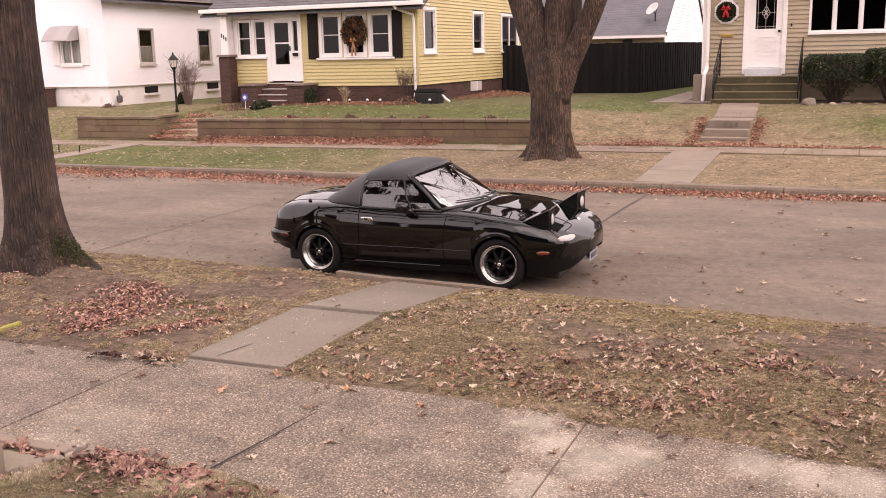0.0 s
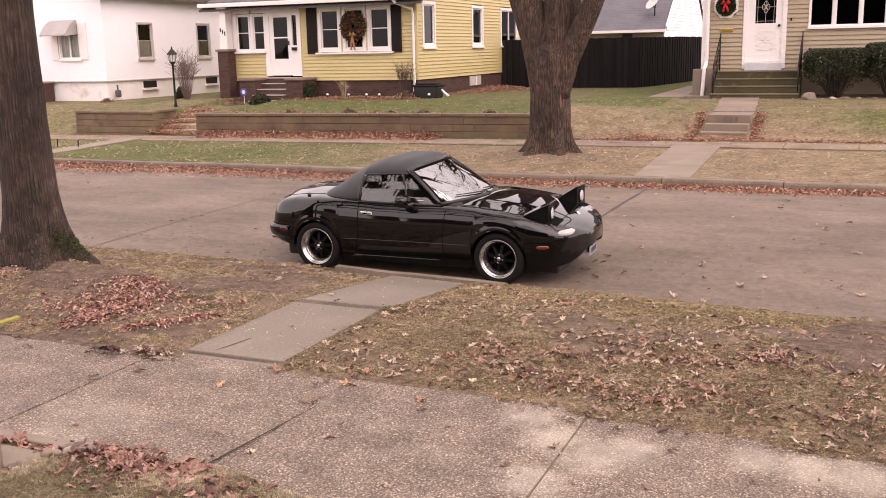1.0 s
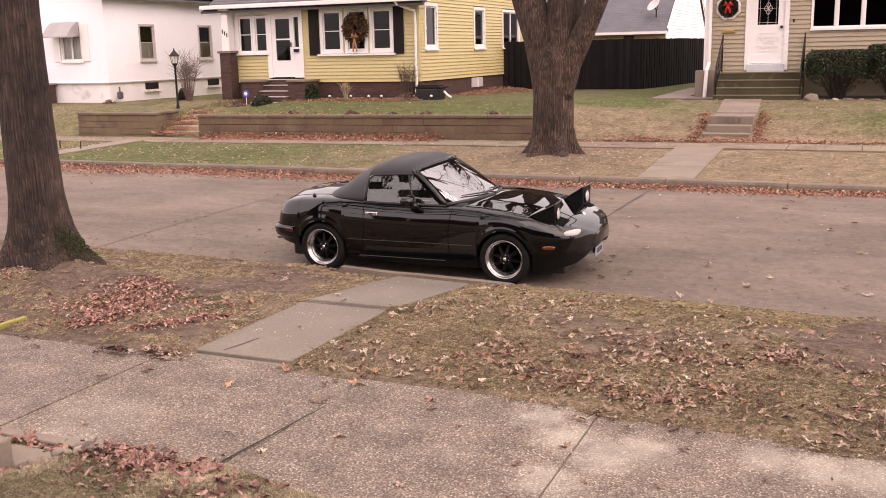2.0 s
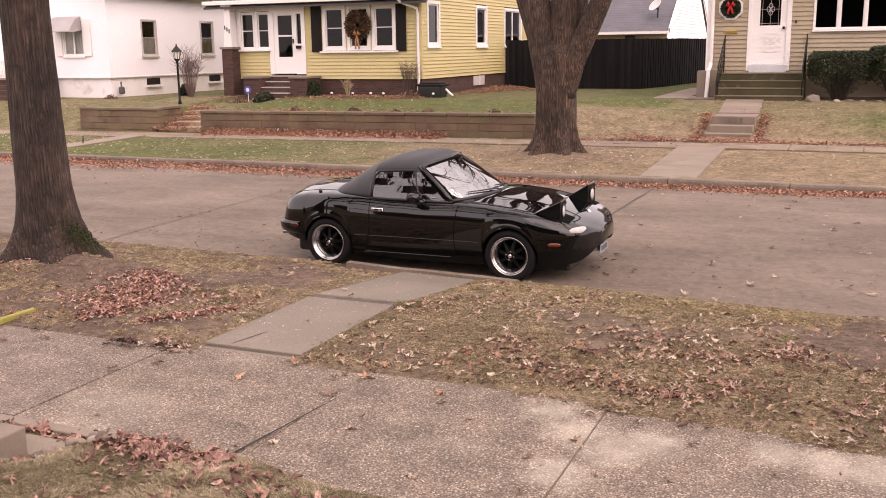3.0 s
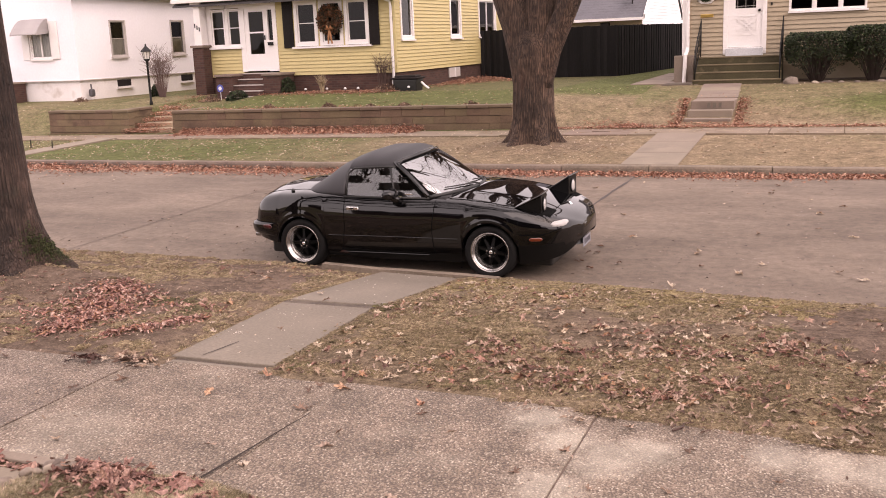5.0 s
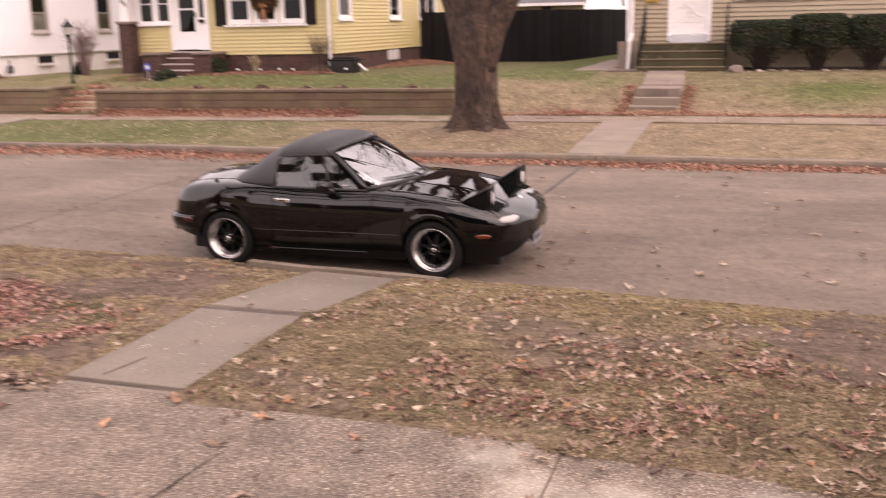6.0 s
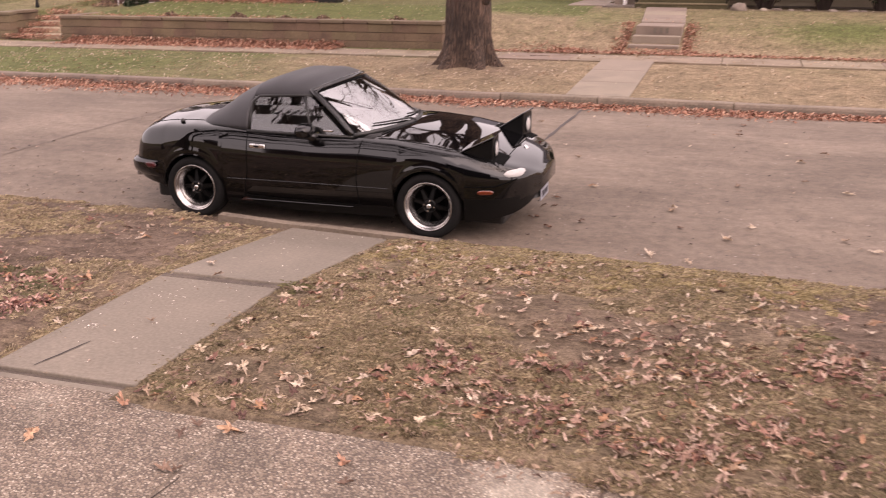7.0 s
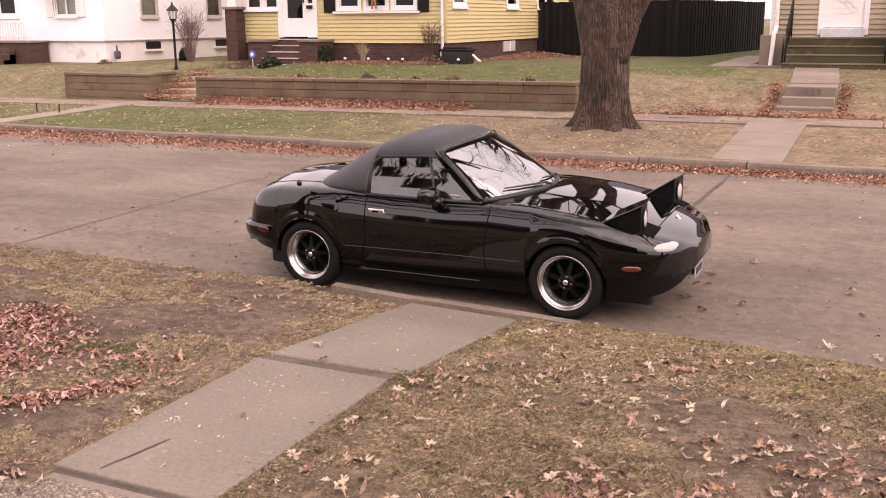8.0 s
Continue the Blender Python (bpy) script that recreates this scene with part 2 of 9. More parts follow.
def road_shade():
    """Old street concrete: blotches, lengthwise scuffs, sandy grain and small dark and pale specks."""
    m = bpy.data.materials.new("road_concrete")
    m.use_nodes = True
    n, l = m.node_tree.nodes, m.node_tree.links
    p = n["Principled BSDF"]
    geo = n.new("ShaderNodeNewGeometry")

    def grain(scale, detail, stretch):
        mp, t = n.new("ShaderNodeMapping"), n.new("ShaderNodeTexNoise")
        mp.inputs["Scale"].default_value = stretch
        t.inputs["Scale"].default_value, t.inputs["Detail"].default_value = scale, detail
        t.inputs["Roughness"].default_value = 0.65
        l.new(geo.outputs["Position"], mp.inputs["Vector"])
        l.new(mp.outputs[0], t.inputs["Vector"])
        return t.outputs["Fac"]

    col = None
    fine = grain(85, 6.0, (1, 1, 1))
    for src, lo, hi, c0, c1 in ((grain(0.6, 5.0, (0.6, 1, 1)), 0.35, 0.65, (0.118, 0.089, 0.068), (0.188, 0.146, 0.113)),
                                (grain(3.0, 7.0, (0.35, 1, 1)), 0.34, 0.66, (0.87, 0.85, 0.83), (1.11, 1.11, 1.11)),
                                (grain(11, 7.0, (1, 1, 1)), 0.32, 0.68, (0.76, 0.76, 0.76), (1.20, 1.20, 1.20)),
                                (fine, 0.30, 0.70, (0.68, 0.68, 0.68), (1.32, 1.32, 1.32))):
        r = n.new("ShaderNodeValToRGB")
        r.color_ramp.elements[0].position, r.color_ramp.elements[1].position = lo, hi
        r.color_ramp.elements[0].color, r.color_ramp.elements[1].color = (*c0, 1), (*c1, 1)
        l.new(src, r.inputs[0])
        if col is None:
            col = r.outputs[0]
        else:
            mu = n.new("ShaderNodeMix")
            mu.data_type, mu.blend_type = "RGBA", "MULTIPLY"
            mu.inputs[0].default_value = 1.0
            l.new(col, mu.inputs[6])
            l.new(r.outputs[0], mu.inputs[7])
            col = mu.outputs[2]
    for scale, near, tone in ((9.0, 0.10, (0.035, 0.026, 0.022)), (7.0, 0.085, (0.36, 0.31, 0.27))):
        v, q, mx = n.new("ShaderNodeTexVoronoi"), n.new("ShaderNodeValToRGB"), n.new("ShaderNodeMix")
        v.inputs["Scale"].default_value = scale
        l.new(geo.outputs["Position"], v.inputs["Vector"])
        q.color_ramp.elements[0].position, q.color_ramp.elements[1].position = near * 0.6, near
        q.color_ramp.elements[0].color, q.color_ramp.elements[1].color = (0.8, 0.8, 0.8, 1), (0, 0, 0, 1)
        l.new(v.outputs["Distance"], q.inputs[0])
        mx.data_type = "RGBA"
        l.new(q.outputs[0], mx.inputs[0])
        l.new(col, mx.inputs[6])
        mx.inputs[7].default_value = (*tone, 1)
        col = mx.outputs[2]
    l.new(col, p.inputs["Base Color"])
    p.inputs["Roughness"].default_value = 0.85
    bp = n.new("ShaderNodeBump")
    bp.inputs["Strength"].default_value, bp.inputs["Distance"].default_value = 0.6, 0.008
    l.new(fine, bp.inputs["Height"])
    l.new(bp.outputs[0], p.inputs["Normal"])
    return m


SCUFFS = ((-2.72, 5.54, 0.50), (-2.98, 5.68, 0.42), (-2.55, 5.68, 0.36), (-3.22, 5.96, 0.40), (-2.92, 5.12, 0.42), (-1.88, 5.78, 0.34), (-1.62, 5.75, 0.40), (-1.36, 5.74, 0.44), (-1.02, 5.70, 0.5))
TURF = ground_shade()
ROAD = road_shade()
TAR = shade("joint_tar", (0.06, 0.047, 0.042), rough=0.8)
OLD_TAR = shade("worn_joint_tar", (0.118, 0.092, 0.075), 0.7, 1.4, rough=0.85, big=2.5)
PEBBLE = pebble_shade("washed_concrete", (0.105, 0.084, 0.068), (0.62, 0.59, 0.505), 0.64, SCUFFS)
PEBBLE_DARK = pebble_shade("washed_concrete_grey", (0.085, 0.067, 0.057), (0.20, 0.165, 0.15), 0.5)
FAR_CONCRETE = shade("sandy_concrete", (0.212, 0.160, 0.120), 0.72, 1.2, rough=0.9, big=1.6, fine=40, bump=0.3, depth=0.006, piece=0.08,
                     stain=(0.155, 0.112, 0.078), stain_scale=1.8, stain_at=0.50)
CONCRETE = shade("concrete", (0.218, 0.172, 0.137), 0.75, 1.15, rough=0.85, big=1.3, fine=55, bump=0.2, depth=0.004, piece=0.06,
                 stain=(0.16, 0.125, 0.10), stain_scale=1.1, stain_at=0.56)
WALK = shade("walk_concrete", (0.182, 0.153, 0.122), 0.62, 1.25, rough=0.85, big=1.1, fine=48, bump=0.25, depth=0.004,
             stain=(0.30, 0.26, 0.215), stain_scale=14.0, stain_at=0.66)
KERB = shade("kerb_concrete", (0.185, 0.142, 0.112), 0.55, 1.3, rough=0.9, big=2.0, fine=30, bump=0.6, depth=0.015, piece=0.12)
SOIL = shade("soil", (0.105, 0.082, 0.066), 0.55, 1.45, rough=0.95, big=4, fine=60, bump=0.8, depth=0.02)
BLOCK = shade("wall_block", (0.158, 0.109, 0.069), 0.6, 1.25, rough=0.92, big=1.6, fine=30, bump=0.7, depth=0.015, piece=0.04, stain=(0.090, 0.059, 0.040), stain_scale=1.5, stain_at=0.55)
CAP = shade("wall_cap", (0.146, 0.106, 0.073), 0.75, 1.2, rough=0.92, fine=35, bump=0.5, piece=0.1)
def bark_shade(name, ridge, crack, moss, wide, sway):
    """Furrowed bark: long plates between dark cracks, with moss in patches."""
    m = bpy.data.materials.new(name)
    m.use_nodes = True
    n, l = m.node_tree.nodes, m.node_tree.links
    p = n["Principled BSDF"]
    geo, mp, vor, ns = (n.new("ShaderNode" + k) for k in ("NewGeometry", "Mapping", "TexVoronoi", "TexNoise"))
    mp.inputs["Scale"].default_value = (wide, wide, wide * 0.04)
    l.new(geo.outputs["Position"], ns.inputs["Vector"])
    ns.inputs["Scale"].default_value, ns.inputs["Detail"].default_value = 6.0, 8.0
    add = n.new("ShaderNodeVectorMath")
    add.operation = "MULTIPLY_ADD"
    add.inputs[1].default_value = (sway, sway, sway)
    l.new(ns.outputs["Color"], add.inputs[0])
    l.new(geo.outputs["Position"], add.inputs[2])
    l.new(add.outputs[0], mp.inputs["Vector"])
    vor.feature = "DISTANCE_TO_EDGE"
    vor.inputs["Scale"].default_value = 1.0
    l.new(mp.outputs[0], vor.inputs["Vector"])
    r = n.new("ShaderNodeValToRGB")
    r.color_ramp.elements[0].position, r.color_ramp.elements[1].position = 0.0, 0.22
    r.color_ramp.elements[0].color, r.color_ramp.elements[1].color = (*crack, 1), (*ridge, 1)
    l.new(vor.outputs["Distance"], r.inputs[0])
    tone = n.new("ShaderNodeValToRGB")
    tone.color_ramp.elements[0].position, tone.color_ramp.elements[1].position = 0.3, 0.7
    tone.color_ramp.elements[0].color, tone.color_ramp.elements[1].color = (0.55, 0.52, 0.5, 1), (1.35, 1.25, 1.2, 1)
    l.new(ns.outputs["Fac"], tone.inputs[0])
    mu = n.new("ShaderNodeMix")
    mu.data_type, mu.blend_type = "RGBA", "MULTIPLY"
    mu.inputs[0].default_value = 1.0
    l.new(r.outputs[0], mu.inputs[6])
    l.new(tone.outputs[0], mu.inputs[7])
    big, mr, mx = n.new("ShaderNodeTexNoise"), n.new("ShaderNodeValToRGB"), n.new("ShaderNodeMix")
    big.inputs["Scale"].default_value, big.inputs["Detail"].default_value = 2.4, 5.0
    l.new(geo.outputs["Position"], big.inputs["Vector"])
    mr.color_ramp.elements[0].position, mr.color_ramp.elements[1].position = 0.60, 0.70
    l.new(big.outputs["Fac"], mr.inputs[0])
    mx.data_type = "RGBA"
    l.new(mr.outputs[0], mx.inputs[0])
    l.new(mu.outputs[2], mx.inputs[6])
    mx.inputs[7].default_value = (*moss, 1)
    # broad weathered patches, and short breaks along the ridges
    worn = mx.outputs[2]
    for scale, stretch, lo, hi in ((1.7, 0.6, (0.62, 0.60, 0.60, 1), (1.30, 1.24, 1.20, 1)), (30.0, 0.22, (0.74, 0.72, 0.71, 1), (1.26, 1.25, 1.24, 1))):
        at, patch, span, mul = n.new("ShaderNodeMapping"), n.new("ShaderNodeTexNoise"), n.new("ShaderNodeValToRGB"), n.new("ShaderNodeMix")
        at.inputs["Scale"].default_value = (1, 1, stretch)
        patch.inputs["Scale"].default_value, patch.inputs["Detail"].default_value = scale, 6.0
        l.new(geo.outputs["Position"], at.inputs["Vector"])
        l.new(at.outputs[0], patch.inputs["Vector"])
        span.color_ramp.elements[0].position, span.color_ramp.elements[1].position = 0.34, 0.66
        span.color_ramp.elements[0].color, span.color_ramp.elements[1].color = lo, hi
        l.new(patch.outputs["Fac"], span.inputs[0])
        mul.data_type, mul.blend_type = "RGBA", "MULTIPLY"
        mul.inputs[0].default_value = 1.0
        l.new(worn, mul.inputs[6])
        l.new(span.outputs[0], mul.inputs[7])
        worn = mul.outputs[2]
    l.new(worn, p.inputs["Base Color"])
    p.inputs["Roughness"].default_value = 0.95
    bp = n.new("ShaderNodeBump")
    bp.inputs["Strength"].default_value, bp.inputs["Distance"].default_value = 1.0, 0.07
    l.new(vor.outputs["Distance"], bp.inputs["Height"])
    l.new(bp.outputs[0], p.inputs["Normal"])
    return m


BARK_GREY = bark_shade("grey_furrowed_bark", (0.078, 0.057, 0.049), (0.046, 0.033, 0.028), (0.048, 0.041, 0.031), 34.0, 0.05)
BARK_BROWN = bark_shade("brown_furrowed_bark", (0.122, 0.088, 0.068), (0.034, 0.024, 0.020), (0.085, 0.052, 0.039), 30.0, 0.05)
YELLOW = shade("yellow_siding", (0.535, 0.446, 0.215), 0.92, 1.06, rough=0.55, big=0.8, fine=12, bump=0.08)
BEIGE = shade("beige_siding", (0.372, 0.302, 0.212), 0.92, 1.06, rough=0.6, big=0.8, fine=12, bump=0.08)
WHITE = shade("white_siding", (0.86, 0.845, 0.89), 0.95, 1.03, rough=0.6, big=0.8, fine=12, bump=0.08)
TRIM = shade("white_trim", (0.80, 0.77, 0.76), 0.95, 1.03, rough=0.5, fine=20, bump=0.05)
SHINGLE = shade("roof_shingle", (0.102, 0.0949, 0.102), 0.7, 1.3, rough=0.95, big=2, fine=22, bump=0.5)
DARKWOOD = shade("black_stain_wood", (0.0095, 0.0088, 0.0093), 0.55, 1.7, rough=0.9, big=2, fine=25, bump=0.4, piece=0.3, spec=0.25, stretch=(1, 1, 0.2))
SHUTTER = shade("dark_shutter", (0.013, 0.0098, 0.0095), rough=0.7, spec=0.25)
# near black: the dimness of unlit rooms is put into this colour
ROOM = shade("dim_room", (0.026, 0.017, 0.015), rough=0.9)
PANE = glass("window_pane", (0.55, 0.57, 0.57), 0.5, 1.33)
CLEAR_PANE = glass("clear_window_pane", (0.88, 0.9, 0.9), 0.8, 1.4)
STORM = shade("grey_sash", (0.52, 0.48, 0.46), 0.85, 1.1, rough=0.6)
CURTAIN = shade("curtain_cloth", (0.78, 0.74, 0.69), rough=0.9)
BLACKMETAL = shade("black_iron", (0.008, 0.0075, 0.0075), rough=0.5, fine=60, spec=0.3)
NOSING = shade("worn_nosing", (0.161, 0.128, 0.0803), 0.7, 1.3, rough=0.95, fine=40)
CARPET = shade("green_step_carpet", (0.0621, 0.0526, 0.0263), 0.6, 1.4, rough=0.97, fine=45, bump=0.6, stain=(0.139, 0.11, 0.0657), stain_scale=2.5)
HEDGE = leaf_shade("hedge_leaf", [(0.011, 0.023, 0.006), (0.018, 0.034, 0.008), (0.006, 0.012, 0.004), (0.027, 0.045, 0.012), (0.022, 0.018, 0.009)])
STEM = shade("hedge_stem", (0.040, 0.026, 0.021), rough=0.9, fine=40)
TWIG = shade("twig", (0.0803, 0.0474, 0.0401), rough=0.9, fine=40)
LEAF = leaf_shade("fallen_leaf", [(0.20, 0.136, 0.098), (0.29, 0.215, 0.16), (0.14, 0.088, 0.064), (0.40, 0.325, 0.26), (0.22, 0.145, 0.105), (0.32, 0.24, 0.19), (0.105, 0.064, 0.048), (0.26, 0.185, 0.13)])
LEAF_PALE = leaf_shade("pale_fallen_leaf", [(0.40, 0.315, 0.235), (0.32, 0.22, 0.145), (0.48, 0.395, 0.31), (0.26, 0.155, 0.095), (0.44, 0.355, 0.265)])
LEAF_PINK = leaf_shade("red_fallen_leaf", [(0.19, 0.094, 0.070), (0.31, 0.192, 0.146), (0.145, 0.070, 0.053), (0.38, 0.272, 0.215), (0.25, 0.134, 0.100), (0.11, 0.056, 0.044), (0.33, 0.214, 0.165), (0.28, 0.155, 0.088)])
LEAF_HEAP = leaf_shade("pink_heap_leaf", [(0.21, 0.099, 0.078), (0.34, 0.192, 0.156), (0.15, 0.070, 0.056), (0.42, 0.285, 0.24), (0.28, 0.138, 0.110), (0.115, 0.056, 0.046), (0.37, 0.222, 0.182), (0.31, 0.165, 0.098)])
LEAF_RUST = leaf_shade("rust_fallen_leaf", [(0.30, 0.134, 0.082), (0.39, 0.212, 0.142), (0.215, 0.087, 0.056), (0.46, 0.30, 0.218), (0.27, 0.121, 0.077), (0.135, 0.057, 0.040)])
MOSS = leaf_shade("moss", [(0.036, 0.047, 0.012), (0.024, 0.032, 0.010), (0.052, 0.060, 0.020)])
LAWN = leaf_shade("lawn_blade", [(0.22, 0.195, 0.108), (0.29, 0.24, 0.15), (0.36, 0.285, 0.195), (0.18, 0.165, 0.09), (0.39, 0.315, 0.22), (0.23, 0.155, 0.115)])
BLADE = leaf_shade("dry_grass_blade", [(0.345, 0.274, 0.175), (0.25, 0.192, 0.123), (0.42, 0.342, 0.231), (0.185, 0.139, 0.092), (0.262, 0.22, 0.123), (0.298, 0.229, 0.151)])
BLADE_GREEN = leaf_shade("green_grass_blade", [(0.20, 0.164, 0.097), (0.25, 0.202, 0.126), (0.295, 0.23, 0.155), (0.155, 0.130, 0.077), (0.31, 0.244, 0.17)])


PLASTIC = plain("black_plastic", (0.012, 0.012, 0.012), 0.45)
CHROME = plain("polished_metal", (0.80, 0.79, 0.78), 0.16, 1.0)
PLATE = plain("number_plate_white", (0.7, 0.7, 0.72), 0.4)
INK = plain("dark_bars", (0.03, 0.03, 0.04), 0.5)


# ---- building helpers ----
def mesh_of(name, verts, faces, mat, smooth=False):
    me = bpy.data.meshes.new(name)
    me.from_pydata([tuple(v) for v in verts], [], [tuple(f) for f in faces])
    me.materials.append(mat)
    if smooth:
        me.polygons.foreach_set("use_smooth", [True] * len(me.polygons))
    me.update()
    return me


def piece(name, me, parent=None, at=None, label=""):
    ob = new(name, me)
    if parent:
        ob.parent = parent
    if at is not None:
        ob.matrix_local = at
    return tagged(ob, label)


def part(name, bm, mat, parent=None, label="", smooth=False):
    """Links a bmesh as one mesh object under a thing or a part."""
    bmesh.ops.recalc_face_normals(bm, faces=bm.faces)
    me = bpy.data.meshes.new(name)
    bm.to_mesh(me)
    bm.free()
    me.materials.append(mat)
    if smooth:
        me.polygons.foreach_set("use_smooth", [True] * len(me.polygons))
    ob = new(name, me)
    if parent:
        ob.parent = parent
    return tagged(ob, label)


def thing(name, x, y, z, label, category, group="", kind="", rz=0):
    ob = new(name)
    ob.empty_display_size = 0.1
    ob.matrix_world = pose(x, y, z, 0, 0, rz)
    return tagged(ob, label, category, group, kind)


def box(bm, x0, x1, y0, y1, z0, z1, bevel=0.0):
    m = Matrix.LocRotScale(((x0 + x1) / 2, (y0 + y1) / 2, (z0 + z1) / 2), None, (x1 - x0, y1 - y0, z1 - z0))
    r = bmesh.ops.create_cube(bm, size=1, matrix=m)
    if bevel:
        es = list({e for v in r["verts"] for e in v.link_edges})
        bmesh.ops.bevel(bm, geom=es, offset=bevel, segments=2, affect="EDGES", profile=0.5)
    return bm


def boxed(x0, x1, y0, y1, z0, z1, bevel=0.0):
    return box(bmesh.new(), x0, x1, y0, y1, z0, z1, bevel)


def tube(bm, points, radii, sides=8, cap=True, wobble=None):
    """A tapered tube through points. wobble(i, angle) scales the radius."""
    pts = [Vector(p) for p in points]
    rings, up = [], Vector((0.31, 0.2, 0.93))
    side = None
    for i, p in enumerate(pts):
        d = (pts[min(i + 1, len(pts) - 1)] - pts[max(i - 1, 0)]).normalized()
        if side is None:
            side = d.cross(Vector((0, 1, 0)) if abs(d.y) < 0.9 else Vector((1, 0, 0))).normalized()
        side = (side - d * side.dot(d)).normalized()
        other = d.cross(side)
        ring = []
        for k in range(sides):
            a = 2 * math.pi * k / sides
            r = radii[i] * (wobble(i, a) if wobble else 1)
            ring.append(bm.verts.new(p + (side * math.cos(a) + other * math.sin(a)) * r))
        rings.append(ring)
    for r0, r1 in zip(rings, rings[1:]):
        for k in range(sides):
            bm.faces.new((r0[k], r0[(k + 1) % sides], r1[(k + 1) % sides], r1[k]))
    if cap:
        bm.faces.new(rings[0][::-1])
        bm.faces.new(rings[-1])
    return bm


def lathe(bm, profile, sides=24, axis="z", at=(0, 0, 0)):
    """A turned shape from (radius, height) pairs."""
    rings = []
    for r, h in profile:
        ring = []
        for k in range(sides):
            a = 2 * math.pi * k / sides
            c, s = r * math.cos(a), r * math.sin(a)
            v = (c, s, h) if axis == "z" else (c, h, s) if axis == "y" else (h, c, s)
            ring.append(bm.verts.new(Vector(v) + Vector(at)))
        rings.append(ring)
    for r0, r1 in zip(rings, rings[1:]):
        for k in range(sides):
            bm.faces.new((r0[k], r0[(k + 1) % sides], r1[(k + 1) % sides], r1[k]))
    if profile[0][0] > 1e-4:
        bm.faces.new(rings[0][::-1])
    if profile[-1][0] > 1e-4:
        bm.faces.new(rings[-1])
    return bm


def ease(a, b, v):
    t = max(0.0, min(1.0, (v - a) / (b - a)))
    return t * t * (3 - 2 * t)


# ---- the lie of the land ----
def far_walk_z(x):
    return 0.30 + 0.0072 * (max(-30.0, min(x, -4.0)) + 4.0)


KERB_LINE = ((-60, 0.12), (-12, 0.12), (-8.5, 0.0), (-6.85, -0.04), (-5.2, -0.19), (-3.0, -0.35), (-2.0, -0.44), (0.0, -0.42), (60, -0.42))


def bend(x):
    """How far the near kerb strays from a straight line along the street."""
    return float(np.interp(x, *zip(*KERB_LINE)))


def crown(y):
    """The height of the street, which is highest along its middle."""
    return 0.07 * (1 - ((y - 14.2) / 4.2) ** 2) - 0.005


def unbent(x, y):
    return y - bend(x) * ease(7.4, 9.4, y) if 7.4 < y < 10.7 else y


def lay(x, y):
    """The height of the ground at a place."""
    return flat_lay(x, unbent(x, y))


def flat_lay(x, y):
    """The same with the near kerb drawn straight."""
    if -7.1 < x < -5.5 and 3.95 < y < 4.66:
        return 0.30
    edge = 4.66 - 0.15 * ease(-4.6, -3.9, x)
    if y < edge:
        return 0.316 + 0.155 * (edge - max(y, -1.0))
    if y < 6.2:
        return 0.27
    if -6.06 < x < -5.29 and 6.2 <= y < 9.9:
        return 0.05
    if y < 10.0:
        b = 0.035 * noise.noise((x * 0.5, y * 0.6, 2.0)) + 0.012 * noise.noise((x * 2.1, y * 2.1, 5.0))
        mound = 0.16 * math.exp(-((x + 9.29) ** 2 + (y - 8.0) ** 2) / 0.9)
        b += 0.016 * noise.noise((x * 5.0, y * 6.0, 7.0)) + 0.008 * noise.noise((x * 11.0, y * 12.0, 3.0))
        flat = 0.315 - 0.195 * max(0.0, (y - 8.0) / 2.0)
        near_walk = ease(0.0, 0.5, min(abs(x + 6.12), abs(x + 5.2)))
        z = flat + (b + 0.012) * ease(6.2, 6.5, y) * ease(10.0, 9.6, y) * (0.25 + 0.75 * near_walk) + mound
        if y < 6.5 and x > -5.2:
            z += max(0.0, 0.322 - z) * ease(6.5, 6.27, y)
        if x < -6.1:
            z -= 0.045 * ease(9.2, 9.8, y) * ease(-7.4, -6.9, x)
        if -6.24 < x < -5.06:
            z = min(z, (0.32 - 0.008 * (y - 6.4) if y < 7.94 else 0.324 - 0.0995 * (y - 7.95)) - 0.014)
        return z
    if y < 10.1:
        return 0.11
    if y < 18.35:
        return -0.14
    s = far_walk_z(x)
    if y < 22.4:
        b = 0.02 * noise.noise((x * 0.4, y * 0.5, 8.0))
        mound = 0.13 * math.exp(-((x + 7.63) ** 2 + (y - 20.7) ** 2) / 0.9)
        return 0.13 + (s - 0.13) * (y - 18.4) / 4.0 + b * ease(18.4, 19, y) * ease(22.4, 22, y) + mound
    if y < 23.75:
        return s - 0.03
    right = s + (0.79 - s) * ease(24.0, 26.4, y) + 0.21 * ease(25.6, 29.2, y) - 0.09 * ease(30.5, 32, y) + 0.10 * ease(32, 38, y)
    behind = 0.80 + 0.20 * ease(24.4, 28.8, y) - 0.06 * ease(32, 37, y) if y > 24.15 else s
    gap = s + (0.82 - s) * ease(24.5, 26.3, y) + 0.08 * ease(26, 30, y)
    left = s + (0.84 - s) * ease(23.9, 27.0, y) + 0.05 * ease(27, 30, y)
    if x > -9.2:
        t = ease(-9.2, -7.6, x)
        return behind * (1 - t) * ease(24.15, 25.5, y) + (1 - (1 - t) * ease(24.15, 25.5, y)) * right if y > 24.15 else right
    if x > -19.135:
        return behind
    if x > -21.295:
        return gap
    if x > -23.9:
        return behind
    return left


def stepped(*runs):
    out = []
    for a, b, s in runs:
        k = max(1, round((b - a) / s))
        out += [a + (b - a) * i / k for i in range(k)]
    return out + [runs[-1][1]]


